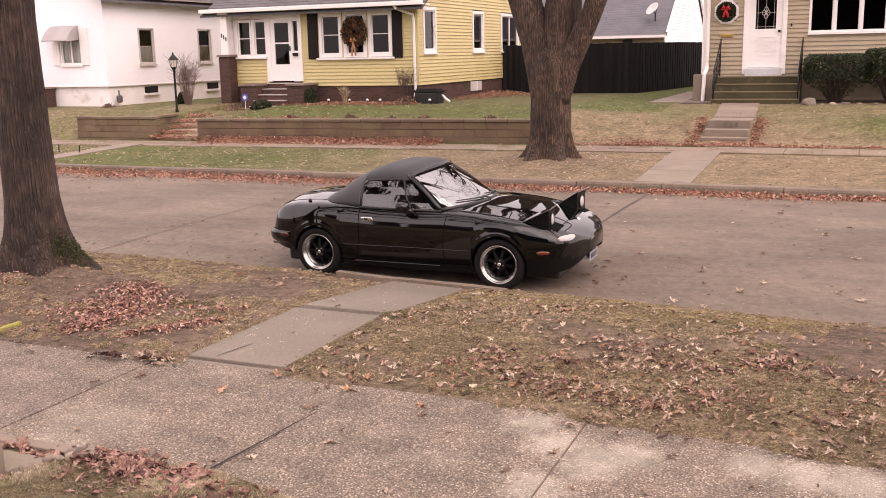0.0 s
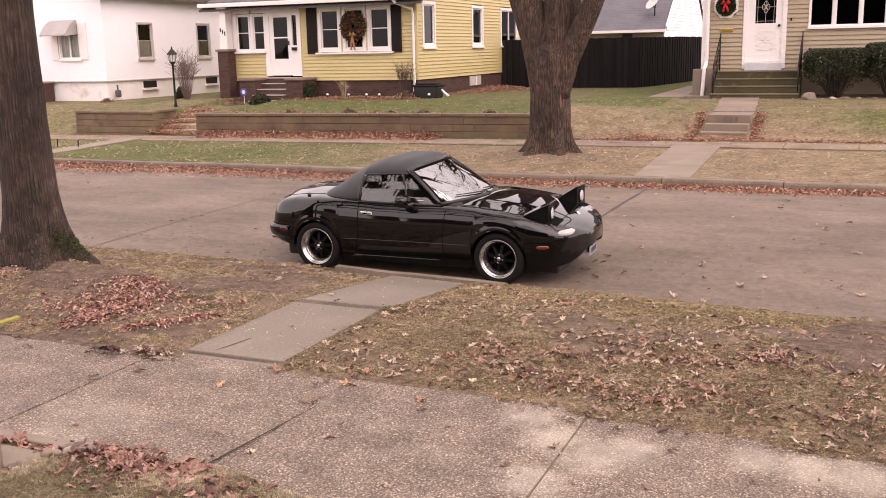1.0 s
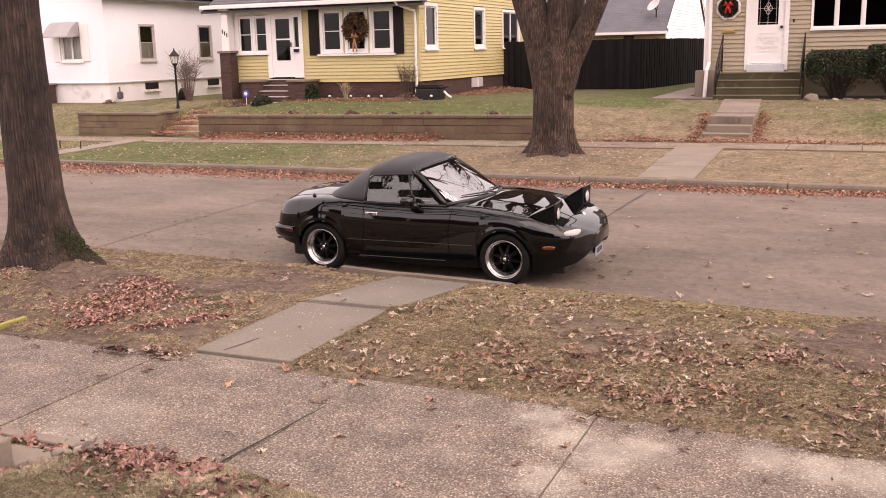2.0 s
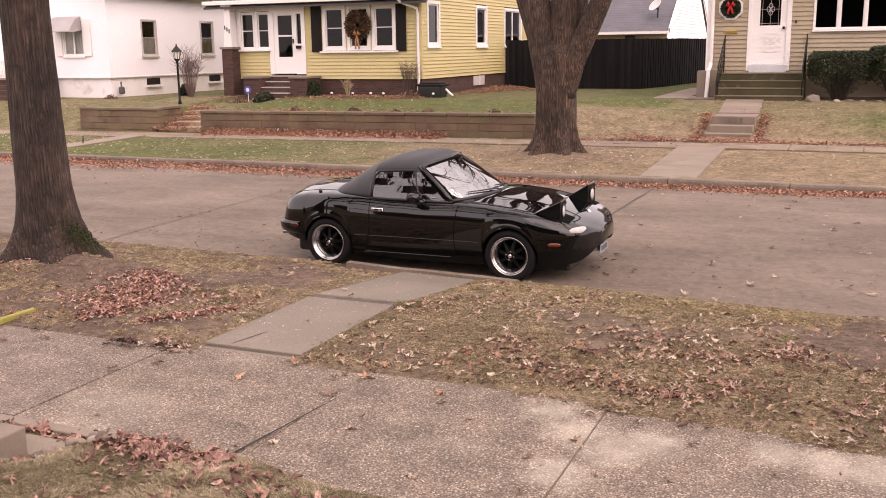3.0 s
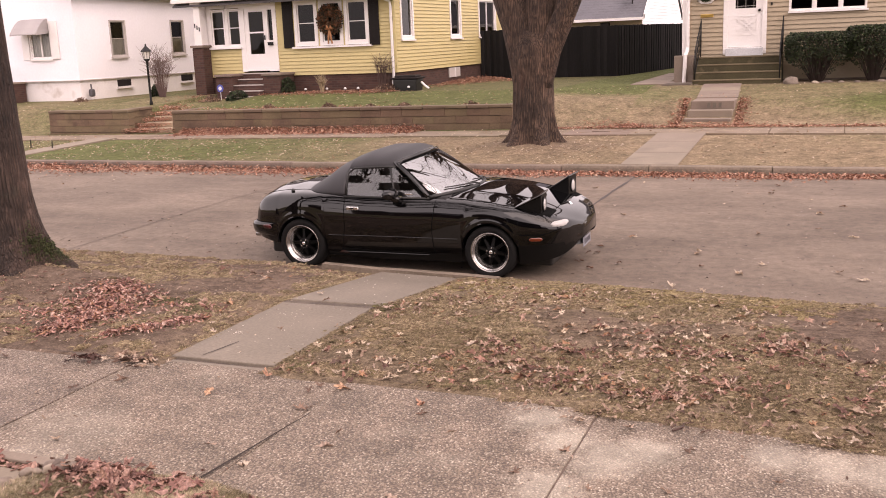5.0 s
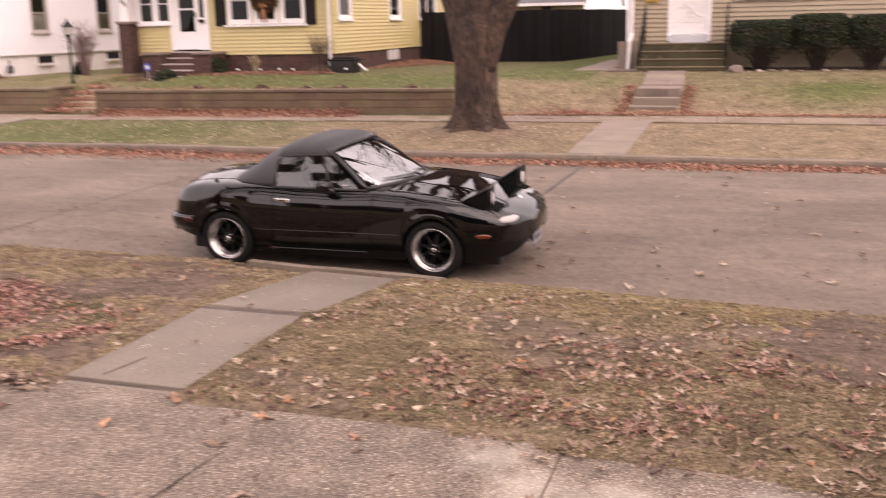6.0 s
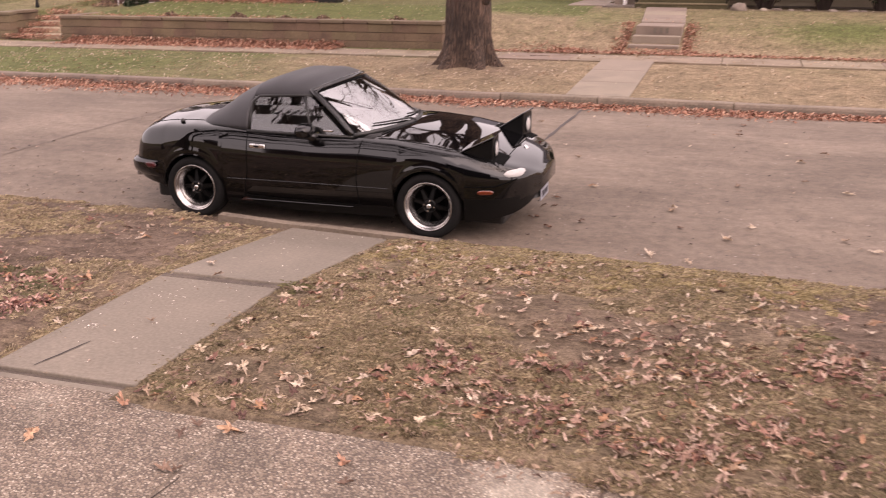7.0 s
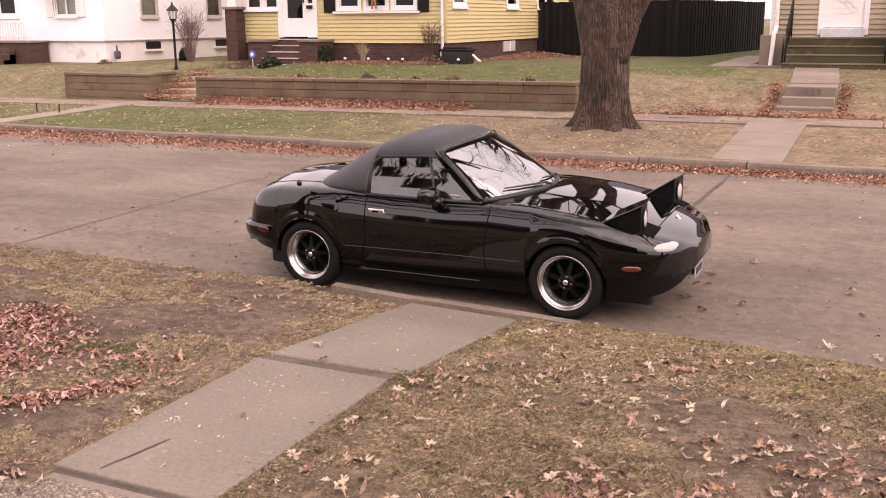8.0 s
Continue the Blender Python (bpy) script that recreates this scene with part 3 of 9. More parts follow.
def build_ground():
    xs = stepped((-900, -100, 200), (-100, -36, 8), (-36, -22, 0.5), (-22, -21.31, 0.23), (-21.31, -21.28, 0.03), (-21.28, -19.15, 0.213), (-19.15, -19.12, 0.03), (-19.12, -12, 0.51), (-12, 2.5, 0.06), (2.5, 12, 0.6), (12, 60, 8), (60, 900, 210))
    ys = stepped((-900, -60, 210), (-60, -4, 7), (-4, 3, 0.5), (3, 4.3, 0.1), (4.3, 4.8, 0.03), (4.8, 6.2, 0.1), (6.2, 10.1, 0.06), (10.1, 10.12, 0.02), (10.12, 18.3, 1.2), (18.3, 18.4, 0.05),
                 (18.4, 24.0, 0.2), (24.0, 24.15, 0.15), (24.15, 24.2, 0.05), (24.2, 31, 0.25), (31, 60, 1.5), (60, 1200, 190))
    def bent(x, y):
        if not 7.0 < y < 10.13:
            return y
        out = y
        for _ in range(12):
            out = y + bend(x) * ease(7.4, 9.4, out)
        return out

    verts = [(x, bent(x, y), flat_lay(x, y)) for y in ys for x in xs]
    w = len(xs)
    faces = [(j * w + i, j * w + i + 1, (j + 1) * w + i + 1, (j + 1) * w + i) for j in range(len(ys) - 1) for i in range(w - 1)]
    me = mesh_of("ground", verts, faces, TURF, True)
    green, bare = [], []
    for x, y, z in verts:
        n1 = 0.5 + 0.7 * noise.noise((x * 0.35, y * 0.35, 0.0))
        n2 = 0.5 + 0.7 * noise.noise((x * 0.8, y * 0.8, 4.0))
        if y < 4.6:
            g, b = 0.5, 0.25
        elif y < 10.2:
            g = 0.18 + 0.3 * (n1 - 0.4)
            b = 0.15 + 0.55 * n2 + 0.75 * ease(-2.1, -1.4, x) * ease(7.1, 7.7, y) + 0.4 * ease(-6.0, -6.6, x)
        elif y < 22.4:
            g = 0.74 * ease(-10.0, -13.0, x) + 0.1 + 0.5 * (n1 - 0.5)
            b = 0.25 * n2 + 0.4 * math.exp(-((x + 7.6) ** 2 + (y - 20.7) ** 2) / 2.0)
        elif x > -6.5:
            g, b = 0.15 + 0.6 * n1 * ease(24.8, 26.5, y) + 0.6 * math.exp(-((x + 0.6) / 1.6) ** 2 - ((y - 25.7) / 1.1) ** 2), 0.1 * n2 + 0.5 * ease(28.4, 29, y)
        elif x > -9.2:
            g, b = 0.15 + 0.75 * ease(26.5, 28, y) + 0.2 * n1, 0.1
        elif x > -21.5:
            g, b = 1.0 - 0.4 * ease(-18.0, -20.0, x), 0.05 * n2 + 0.35 * ease(27.8, 29.0, y)
        else:
            g, b = 0.35 + 0.4 * n1, 0.1 * n2
        green.append(max(0.0, min(1.0, g)))
        bare.append(max(0.0, min(1.0, b)))
    for name, vals in (("green", green), ("bare", bare)):
        at = me.attributes.new(name, "FLOAT", "POINT")
        at.data.foreach_set("value", vals)
    tagged(new("ground", me), "dry autumn lawns with bare and green patches", "ground", kind="structure")


build_ground()


def build_road():
    bm = bmesh.new()
    xs = stepped((-900, -60, 120), (-60, 30, 2), (30, 900, 120))
    ys = [9.5 + 8.9 * i / 15 for i in range(16)]
    rows = [[bm.verts.new((x, y, crown(y))) for x in xs] for y in ys]
    for a, b in zip(rows, rows[1:]):
        for i in range(len(xs) - 1):
            bm.faces.new((a[i], a[i + 1], b[i + 1], b[i]))
    road = part("road", bm, ROAD, smooth=True)
    tagged(road, "pinkish brown worn concrete street with tarred joints", "road", kind="structure")

    # tarred joints across and along the street
    def seam(points, w, mat, name="tar_joint"):
        bm = bmesh.new()
        left, right = [], []
        for i, (x, y) in enumerate(points):
            d = Vector(points[min(i + 1, len(points) - 1)]) - Vector(points[max(i - 1, 0)])
            d.normalize()
            k = w * (0.7 + 0.6 * noise.noise((x * 3, y * 3, 1)))
            left.append(bm.verts.new((x - d.y * k, y + d.x * k, crown(y) + 0.004)))
            right.append(bm.verts.new((x + d.y * k, y - d.x * k, crown(y) + 0.004)))
        for i in range(len(points) - 1):
            bm.faces.new((left[i], left[i + 1], right[i + 1], right[i]))
        piece_ob = part(name, bm, mat, road)
        return piece_ob

    for x0 in (-22.9, -16.9, -10.9, -4.9, 1.1):
        seam([(x0 + 0.03 * noise.noise((x0, y * 0.7, 0)), y) for y in [10.1 + 0.1 * i for i in range(82)]], 0.034 if x0 == -4.9 else 0.016, TAR if x0 == -4.9 else OLD_TAR)
    return road


build_road()


def build_kerb(name, y0, y1, top, stretches, face, label, line=lambda x: 0.0):
    """A run of kerb stones, each with a rounded street edge, along the given line."""
    kerb = thing(name, 0, 0, 0, label, "kerb", kind="structure")
    rnd = random.Random(4)
    for a, b in stretches:
        bm = bmesh.new()
        z = top + rnd.uniform(-0.012, 0.012)
        dy = rnd.uniform(-0.012, 0.012)
        sect = [(y1, -0.2), (y1, z), (y0 + 0.05 * face, z), (y0 + 0.015 * face, z - 0.012), (y0, z - 0.05), (y0 - 0.02 * face, -0.2)]
        k = max(2, int((b - a) / 0.3))
        rings = []
        for i in range(k + 1):
            x = a + (b - a) * i / k
            n = 0.008 * noise.noise((x * 2, y0, 0))
            rings.append([bm.verts.new((x, y + dy + n + line(x), zz + n if zz > 0 else zz)) for y, zz in sect])
        for r0, r1 in zip(rings, rings[1:]):
            for q in range(len(sect) - 1):
                bm.faces.new((r0[q], r0[q + 1], r1[q + 1], r1[q]))
        bm.faces.new(rings[0])
        bm.faces.new(rings[-1][::-1])
        part("kerb_stone", bm, KERB, kerb)
    return kerb


def build_kerbs():
    edges = [-60, -45, -36, -30, -27, -24, -21.2, -18.1, -15.2, -12.1, -9.0, -6.35, -4.75, -2.65, 0.3, 3.3, 6.3, 12, 30, 60]
    build_kerb("kerb_far", 18.2, 18.38, 0.145, [(a + 0.008, b - 0.008) for a, b in zip(edges, edges[1:])], 1, "weathered concrete kerb with leaves in the gutter")
    build_kerb("kerb_near", 10.13, 9.98, 0.105, [(-4.73, -1.7), (-1.68, 1.6), (1.62, 12), (12, 60)], -1, "worn low concrete kerb half hidden by turf", bend)
    build_kerb("kerb_walk", 10.13, 9.985, 0.150, [(-6.85, -4.76)], -1, "worn pale kerb stone at the end of the walk", bend)
    build_kerb("kerb_low", 10.13, 9.98, 0.06, [(-60, -13), (-13, -9.9), (-9.88, -6.9)], -1, "sunken kerb buried in dirt and leaves", bend)


build_kerbs()


def slab_piece(parent, name, x0, x1, y0, y1, top, mat, thick=0.12, skew=0.0, gap=0.007):
    bm = boxed(x0 + gap, x1 - gap, y0 + gap, y1 - gap, -thick, 0, gap)
    for v in bm.verts:
        v.co.z += top(v.co.x, v.co.y) if callable(top) else top
        v.co.x += skew * (v.co.y - y0)
    return part(name, bm, mat, parent)


def build_pavements():
    near = thing("pavement_near", 0, 0, 0, "washed pebble concrete pavement, worn pale in patches", "pavement", kind="structure")
    cuts = [-40, -34, -28, -22, -16, -13.1, -11.4, -9.7, -8.03, -6.3, -4.6, -2.9, -1.2, 0.5, 2.2, 3.9, 8, 14, 20, 40]
    rnd = random.Random(3)
    for a, b in zip(cuts, cuts[1:]):
        raised = 0.045 if b <= -8 else 0.0
        z = 0.31 + raised + rnd.uniform(-0.006, 0.006)
        slab_piece(near, "slab", a, b, 4.45 if a > -5 else 4.6 if a > -7 else 4.68, 6.24 if a < -6.4 or a >= -4.7 else 6.28, z, PEBBLE_DARK if b <= -6.2 else PEBBLE, gap=0.008 if -6.4 < a < -4.5 else 0.003)
    # joints trowelled nearly flush
    for x, y0, y1 in ((-4.6, 5.45, 6.2), (-2.9, 4.5, 6.2), (-1.2, 4.5, 6.2), (0.5, 4.5, 6.2)):
        part("joint_filler", boxed(x - 0.012, x + 0.012, y0, y1, 0.2, 0.303), KERB, near)
    # the joint that has opened into a dirt-filled crack, closing towards the verge
    bm = bmesh.new()
    rows = []
    for i in range(41):
        f = i / 40
        y = 4.5 + 1.15 * f
        x = -4.615 + 0.11 * (y - 5.15) + 0.006 * noise.noise((0, y * 6, 3))
        w = 0.003 + 0.010 * (1 - f) * (0.8 + 0.6 * noise.noise((0, y * 9, 1)))
        rows.append([bm.verts.new((x - w, y, 0.3175)), bm.verts.new((x + w, y, 0.3175))])
    for r0, r1 in zip(rows, rows[1:]):
        bm.faces.new((r0[0], r0[1], r1[1], r1[0]))
    part("crack_dirt", bm, shade("black_dirt", (0.030, 0.021, 0.016), rough=0.95), near)
    walk = thing("carriage_walk_near", 0, 0, 0, "plain grey concrete walk from pavement to kerb", "walk", kind="structure")
    slab_piece(walk, "slab", -6.12, -5.24, 6.345, 7.935, lambda x, y: 0.32 - 0.008 * (y - 6.4), WALK, gap=0.008)
    slab_piece(walk, "slab", -6.09, -5.17, 7.955, 9.945, lambda x, y: 0.324 - 0.0995 * (y - 7.95), WALK, gap=0.012)
    for v in walk.children[-1].data.vertices:
        v.co.y += bend(v.co.x) * (1 if v.co.y > 9 else 0)
    part("joint_filler", boxed(-6.10, -5.24, 7.90, 7.985, 0.15, 0.309), SOIL, walk)
    part("joint_filler", boxed(-6.12, -5.26, 6.315, 6.365, 0.15, 0.30), SOIL, walk)
    slab_piece(walk, "slab", -6.14, -5.26, 6.25, 6.335, 0.305, WALK, gap=0.012)
    bm = bmesh.new()
    line = [(-5.88 + 0.014 * i + 0.006 * noise.noise((i * 1.7, 0, 0)), 6.40 + 0.075 * i) for i in range(6)]
    rows = []
    for i, (x, y) in enumerate(line):
        w = 0.005 * math.sin(math.pi * (i + 0.4) / 6) + 0.002
        z = 0.3235 - 0.008 * (y - 6.4)
        rows.append([bm.verts.new((x - w, y, z)), bm.verts.new((x + w, y, z))])
    for r0, r1 in zip(rows, rows[1:]):
        bm.faces.new((r0[0], r0[1], r1[1], r1[0]))
    part("crack", bm, TAR, walk)
    far = thing("pavement_far", 0, 0, 0, "grey concrete pavement with scattered leaves", "pavement", kind="structure")
    x = -60.0
    while x < 30:
        slab_piece(far, "slab", x, x + 1.5, 22.45, 23.7, far_walk_z(x + 0.75) + rnd.uniform(-0.006, 0.006), FAR_CONCRETE)
        x += 1.5
    w2 = thing("carriage_walk_far", 0, 0, 0, "concrete walk across the far verge", "walk", kind="structure")
    for y0, y1 in ((18.4, 19.75), (19.75, 21.1), (21.1, 22.43)):
        slab_piece(w2, "slab", -5.31, -4.27, y0, y1, lambda x, y: 0.155 + 0.042 * (y - 18.4), CONCRETE)
    w3 = thing("carriage_walk_left", 0, 0, 0, "narrow concrete walk across the verge", "walk", kind="structure")
    for y0, y1 in ((18.4, 20.4), (20.4, 22.43)):
        slab_piece(w3, "slab", -20.75, -20.1, y0, y1, lambda x, y: 0.15 + 0.02 * (y - 18.4), CONCRETE)


build_pavements()


# ---- trees ----
def bark_tube(bm, pts, radii, sides, seed, ridges=0.07):
    def wob(i, a):
        p = Vector(pts[i])
        return 1 + ridges * noise.noise((math.cos(a) * 5 + seed, math.sin(a) * 5, p.z * 0.9)) + 0.6 * ridges * noise.noise((math.cos(a) * 13, math.sin(a) * 13 + seed, p.z * 2.2))
    return tube(bm, pts, radii, sides, True, wob)


def grow(bm, start, direction, length, radius, depth, rnd):
    """A limb that bends, tapers and forks into finer bare twigs."""
    pts, radii, d, p = [start], [radius], direction.normalized(), start.copy()
    n = 5 if depth > 1 else 3
    for i in range(n):
        d = (d + Vector((rnd.uniform(-1, 1), rnd.uniform(-1, 1), rnd.uniform(-0.3, 0.8))) * 0.16).normalized()
        p = p + d * length / n
        pts.append(p.copy())
        radii.append(radius * (1 - 0.62 * (i + 1) / n))
    tube(bm, pts, radii, 8 if depth > 2 else 5 if depth > 1 else 3, depth > 2)
    if depth > 0:
        for k in range(3 if depth > 1 else 4):
            i = rnd.randint(2, n)
            side = Vector((rnd.uniform(-1, 1), rnd.uniform(-1, 1), rnd.uniform(-0.1, 0.7))).normalized()
            grow(bm, pts[i], (d * 0.75 + side * 0.8), length * rnd.uniform(0.55, 0.8), max(0.009, radii[i] * rnd.uniform(0.5, 0.75)), depth - 1, rnd)


def build_near_tree():
    rnd = random.Random(11)
    x, y = -9.29, 8.0
    g = lay(x, y)
    tree = thing("tree", x, y, g - 0.05, "large bare shade tree with grey-brown furrowed bark and mossy roots", "tree")
    zs = [-0.15, 0.0, 0.06, 0.14, 0.24, 0.36, 0.5, 0.7, 0.95, 1.25, 1.6, 2.0, 2.5, 3.0, 3.6, 4.2]
    rs = [0.50, 0.44, 0.395, 0.36, 0.33, 0.305, 0.288, 0.272, 0.262, 0.252, 0.242, 0.236, 0.234, 0.24, 0.258, 0.258]
    pts = [(0.02 - 0.05 * z / 3, 0.0, z) for z in zs]

    def wob(i, a):
        f = max(0, 1 - zs[i] / 0.8)
        roots = 1 + 0.22 * f * f * math.cos(5 * a + 0.6) + 0.1 * f * math.cos(3 * a + 2)
        return roots * (1 + 0.05 * noise.noise((math.cos(a) * 6, math.sin(a) * 6, zs[i] * 1.2)) + 0.03 * noise.noise((math.cos(a) * 16, math.sin(a) * 16, zs[i] * 2.5)))
    part("trunk", tube(bmesh.new(), pts, rs, 72, True, wob), BARK_GREY, tree, smooth=True)
    verts, faces = [], []
    for _ in range(1500):
        a = rnd.gauss(0.12, 0.24)
        z = abs(rnd.gauss(0.17 - 0.12 * a, 0.09))
        i = max(k for k in range(len(zs)) if zs[k] <= z)
        r0 = (rs[i] + (rs[i + 1] - rs[i]) * (z - zs[i]) / (zs[i + 1] - zs[i])) * wob(i, a + math.pi)
        c = Vector((0.02 + r0 * math.cos(a), r0 * math.sin(a), z))
        p, q = (Vector((rnd.gauss(0, 1), rnd.gauss(0, 1), rnd.gauss(0, 1))).normalized() * k for k in (0.016, 0.008))
        n0 = len(verts)
        verts += [c - p, c + q, c + p, c - q]
        faces.append((n0, n0 + 1, n0 + 2, n0 + 3))
    piece("moss", mesh_of("moss", verts, faces, MOSS), tree, Matrix(), "green moss on the roots")
    for d, l, r in (((0.9, 0.5, 1.0), 5.0, 0.2), ((-0.7, 0.3, 1.2), 4.6, 0.2), ((0.3, -0.8, 1.2), 4.4, 0.19), ((0.1, 0.7, 1.3), 5.2, 0.2), ((1.0, 0.8, 0.75), 6.6, 0.21), ((0.8, 1.0, 0.85), 6.4, 0.2), ((1.0, 0.95, 0.5), 8.4, 0.22), ((1.0, 0.55, 0.55), 7.8, 0.2), ((1.0, 0.75, 0.4), 8.8, 0.2)):
        bm = bmesh.new()
        grow(bm, Vector((-0.05, 0, 3.9)), Vector(d), l, r, 4, rnd)
        part("limb", bm, BARK_GREY, tree, smooth=True)


def build_far_tree():
    rnd = random.Random(21)
    x, y = -7.63, 20.75
    g = lay(x, y)
    tree = thing("tree", x, y, g - 0.05, "stout forked bare tree with ridged brown bark on the far verge", "tree")
    zs = [-0.15, 0.0, 0.08, 0.18, 0.3, 0.45, 0.65, 0.9, 1.2, 1.5, 1.75, 2.0, 2.25, 2.5]
    rs = [0.64, 0.555, 0.52, 0.485, 0.46, 0.445, 0.433, 0.425, 0.42, 0.43, 0.44, 0.42, 0.32, 0.12]
    pts = [(0.0, 0.0, z) for z in zs]

    def wob(i, a):
        f = max(0, 1 - zs[i] / 0.9)
        top = ease(1.6, 2.4, zs[i])
        roots = 1 + 0.26 * f * f * math.cos(6 * a + 0.8 * math.sin(2 * a)) + 0.09 * f * math.cos(4 * a + 1) + 0.15 * top * math.cos(2 * a)
        return roots * (1 + 0.05 * noise.noise((math.cos(a) * 7, math.sin(a) * 7, zs[i] * 0.8)) + 0.05 * noise.noise((math.cos(a) * 18, math.sin(a) * 18, zs[i] * 1.5)))
    part("trunk", tube(bmesh.new(), pts, rs, 80, True, wob), BARK_BROWN, tree, smooth=True)
    limbs = (([(-0.06, 0, 1.1), (-0.16, 0.02, 1.75), (-0.33, 0.04, 2.45), (-0.62, 0.07, 3.4), (-0.95, 0.1, 4.3), (-1.2, 0.1, 5.1)], [0.33, 0.345, 0.325, 0.345, 0.31, 0.27], 3),
             ([(0.03, 0.08, 1.2), (0.08, 0.12, 1.9), (0.14, 0.16, 2.5), (0.20, 0.2, 3.1), (0.30, 0.25, 3.9), (0.36, 0.3, 4.8)], [0.34, 0.37, 0.39, 0.385, 0.33, 0.26], 4),
             ([(0.18, -0.06, 1.2), (0.38, -0.08, 1.9), (0.67, -0.1, 2.5), (0.92, -0.1, 3.05), (1.14, -0.1, 3.65), (1.33, -0.1, 4.6)], [0.24, 0.245, 0.22, 0.205, 0.20, 0.18], 5))
    for pts, rs, seed in limbs:
        bm = bmesh.new()
        fine_p, fine_r = [], []
        for (a, ra), (b, rb) in zip(zip(pts, rs), zip(pts[1:], rs[1:])):
            for k in range(4):
                fine_p.append(Vector(a).lerp(Vector(b), k / 4))
                fine_r.append(ra + (rb - ra) * k / 4)
        fine_p.append(Vector(pts[-1]))
        fine_r.append(rs[-1])
        bark_tube(bm, fine_p, fine_r, 40, seed, 0.09)
        for i in range(5):
            d = Vector((rnd.uniform(-1, 1), rnd.uniform(-1, 1), rnd.uniform(0.2, 1.3)))
            grow(bm, Vector(pts[-1]), d, rnd.uniform(3.5, 5.5), rs[-1] * (0.75 if i < 2 else 0.45), 4, rnd)
        part("limb", bm, BARK_BROWN, tree, smooth=True)


def build_side_tree(x, y, seed, high, limbs, label):
    """A bare street or yard tree that stands beside the view and shows in the car's paint and glass."""
    rnd = random.Random(seed)
    tree = thing("tree", x, y, lay(x, y) - 0.05, label, "tree")
    fs = (-0.03, 0.015, 0.06, 0.15, 0.3, 0.55, 0.8, 1.05)
    bm = bmesh.new()
    bark_tube(bm, [(0.02 * f * high, 0, f * high) for f in fs], [0.5, 0.42, 0.36, 0.31, 0.28, 0.26, 0.26, 0.25], 40, seed)
    part("trunk", bm, BARK_GREY, tree, smooth=True)
    for d, l, r in limbs:
        bm = bmesh.new()
        grow(bm, Vector((0.02 * high, 0, high)), Vector(d), l, r, 4, rnd)
        part("limb", bm, BARK_GREY, tree, smooth=True)


build_near_tree()
build_far_tree()
build_side_tree(3.4, 8.3, 31, 3.2, (((-1.0, 0.35, 0.85), 5.6, 0.17), ((-0.9, 0.75, 1.0), 5.4, 0.16), ((-0.5, 0.9, 1.2), 5.0, 0.15), ((-0.9, -0.1, 1.3), 5.0, 0.16), ((-1.0, -0.3, 0.75), 6.2, 0.17), ((-0.9, -0.5, 1.0), 5.8, 0.16), ((0.8, 0.2, 1.2), 4.6, 0.16)),
                "bare street tree with limbs that reach over the street")
build_side_tree(-13.0, 0.5, 37, 4.0, (((1.0, 0.5, 0.9), 6.0, 0.2), ((0.6, 0.9, 1.0), 6.0, 0.2), ((0.1, 0.3, 1.3), 6.0, 0.2), ((1.0, -0.2, 1.1), 5.6, 0.18), ((-0.7, 0.4, 1.0), 5.4, 0.18), ((0.4, 0.2, 1.6), 6.0, 0.18)),
                "tall bare yard tree with many fine branches")


# ---- retaining walls ----
def block_mesh(w, h, d, name):
    bm = boxed(-w / 2, w / 2, 0, d, 0, h, 0.004)
    return part_mesh(bm, name, BLOCK)


def part_mesh(bm, name, mat):
    bmesh.ops.recalc_face_normals(bm, faces=bm.faces)
    me = bpy.data.meshes.new(name)
    bm.to_mesh(me)
    bm.free()
    me.materials.append(mat)
    return me


def build_retaining(x0, x1, label, ends):
    wall = thing("retaining_wall", (x0 + x1) / 2, 24.0, 0, label, "retaining wall", "retaining walls")
    inv = wall.matrix_world.inverted()
    rnd = random.Random(int(abs(x0) * 10))
    w, h = 0.60, 0.19
    block, half = block_mesh(w - 0.0005, h - 0.010, 0.26, "wall_block"), block_mesh(w / 2 - 0.0005, h - 0.010, 0.26, "half_block")
    cap = part_mesh(boxed(-w / 2 + 0.004, w / 2 - 0.004, -0.03, 0.28, 0, 0.075, 0.012), "cap_stone", CAP)
    n = int(round((x1 - x0) / w))
    step = (x1 - x0) / n

    def top_z(x):
        return 0.82 + 0.006 * (x + 19.4) if x > -19.5 else 0.87
    for i in range(n):
        x = x0 + step * (i + 0.5)
        t = top_z(x)
        for c in range(4):
            z = t - 0.075 - h * (c + 1)
            if c % 2 and i == n - 1:
                continue
            xx = x + (step / 2 if c % 2 else 0)
            piece("block", block, wall, inv @ pose(xx, 24.0 - 0.012 * c + rnd.uniform(-0.004, 0.004), z, 0, 0, rnd.uniform(-0.4, 0.4)))
        piece("cap_stone", cap, wall, inv @ pose(x, 24.0 + rnd.uniform(-0.006, 0.006), t - 0.075, 0, 0, rnd.uniform(-0.6, 0.6)))
    for xe in (x0 + step / 4, x1 - step / 4):
        for c in (1, 3):
            piece("half_block", half, wall, inv @ pose(xe, 24.0 - 0.012 * c, top_z(xe) - 0.075 - h * (c + 1)))
    # returns that run back into the bank
    for xe, back in ends:
        m = max(1, round(back / w))
        for i in range(m):
            for c in range(4):
                piece("block", block, wall, inv @ pose(xe, 24.26 + w * (i + 0.5), top_z(xe) - 0.075 - h * (c + 1), 0, 0, 90))
            piece("cap_stone", cap, wall, inv @ pose(xe, 24.26 + w * (i + 0.5), top_z(xe) - 0.075, 0, 0, 90))
    return wall


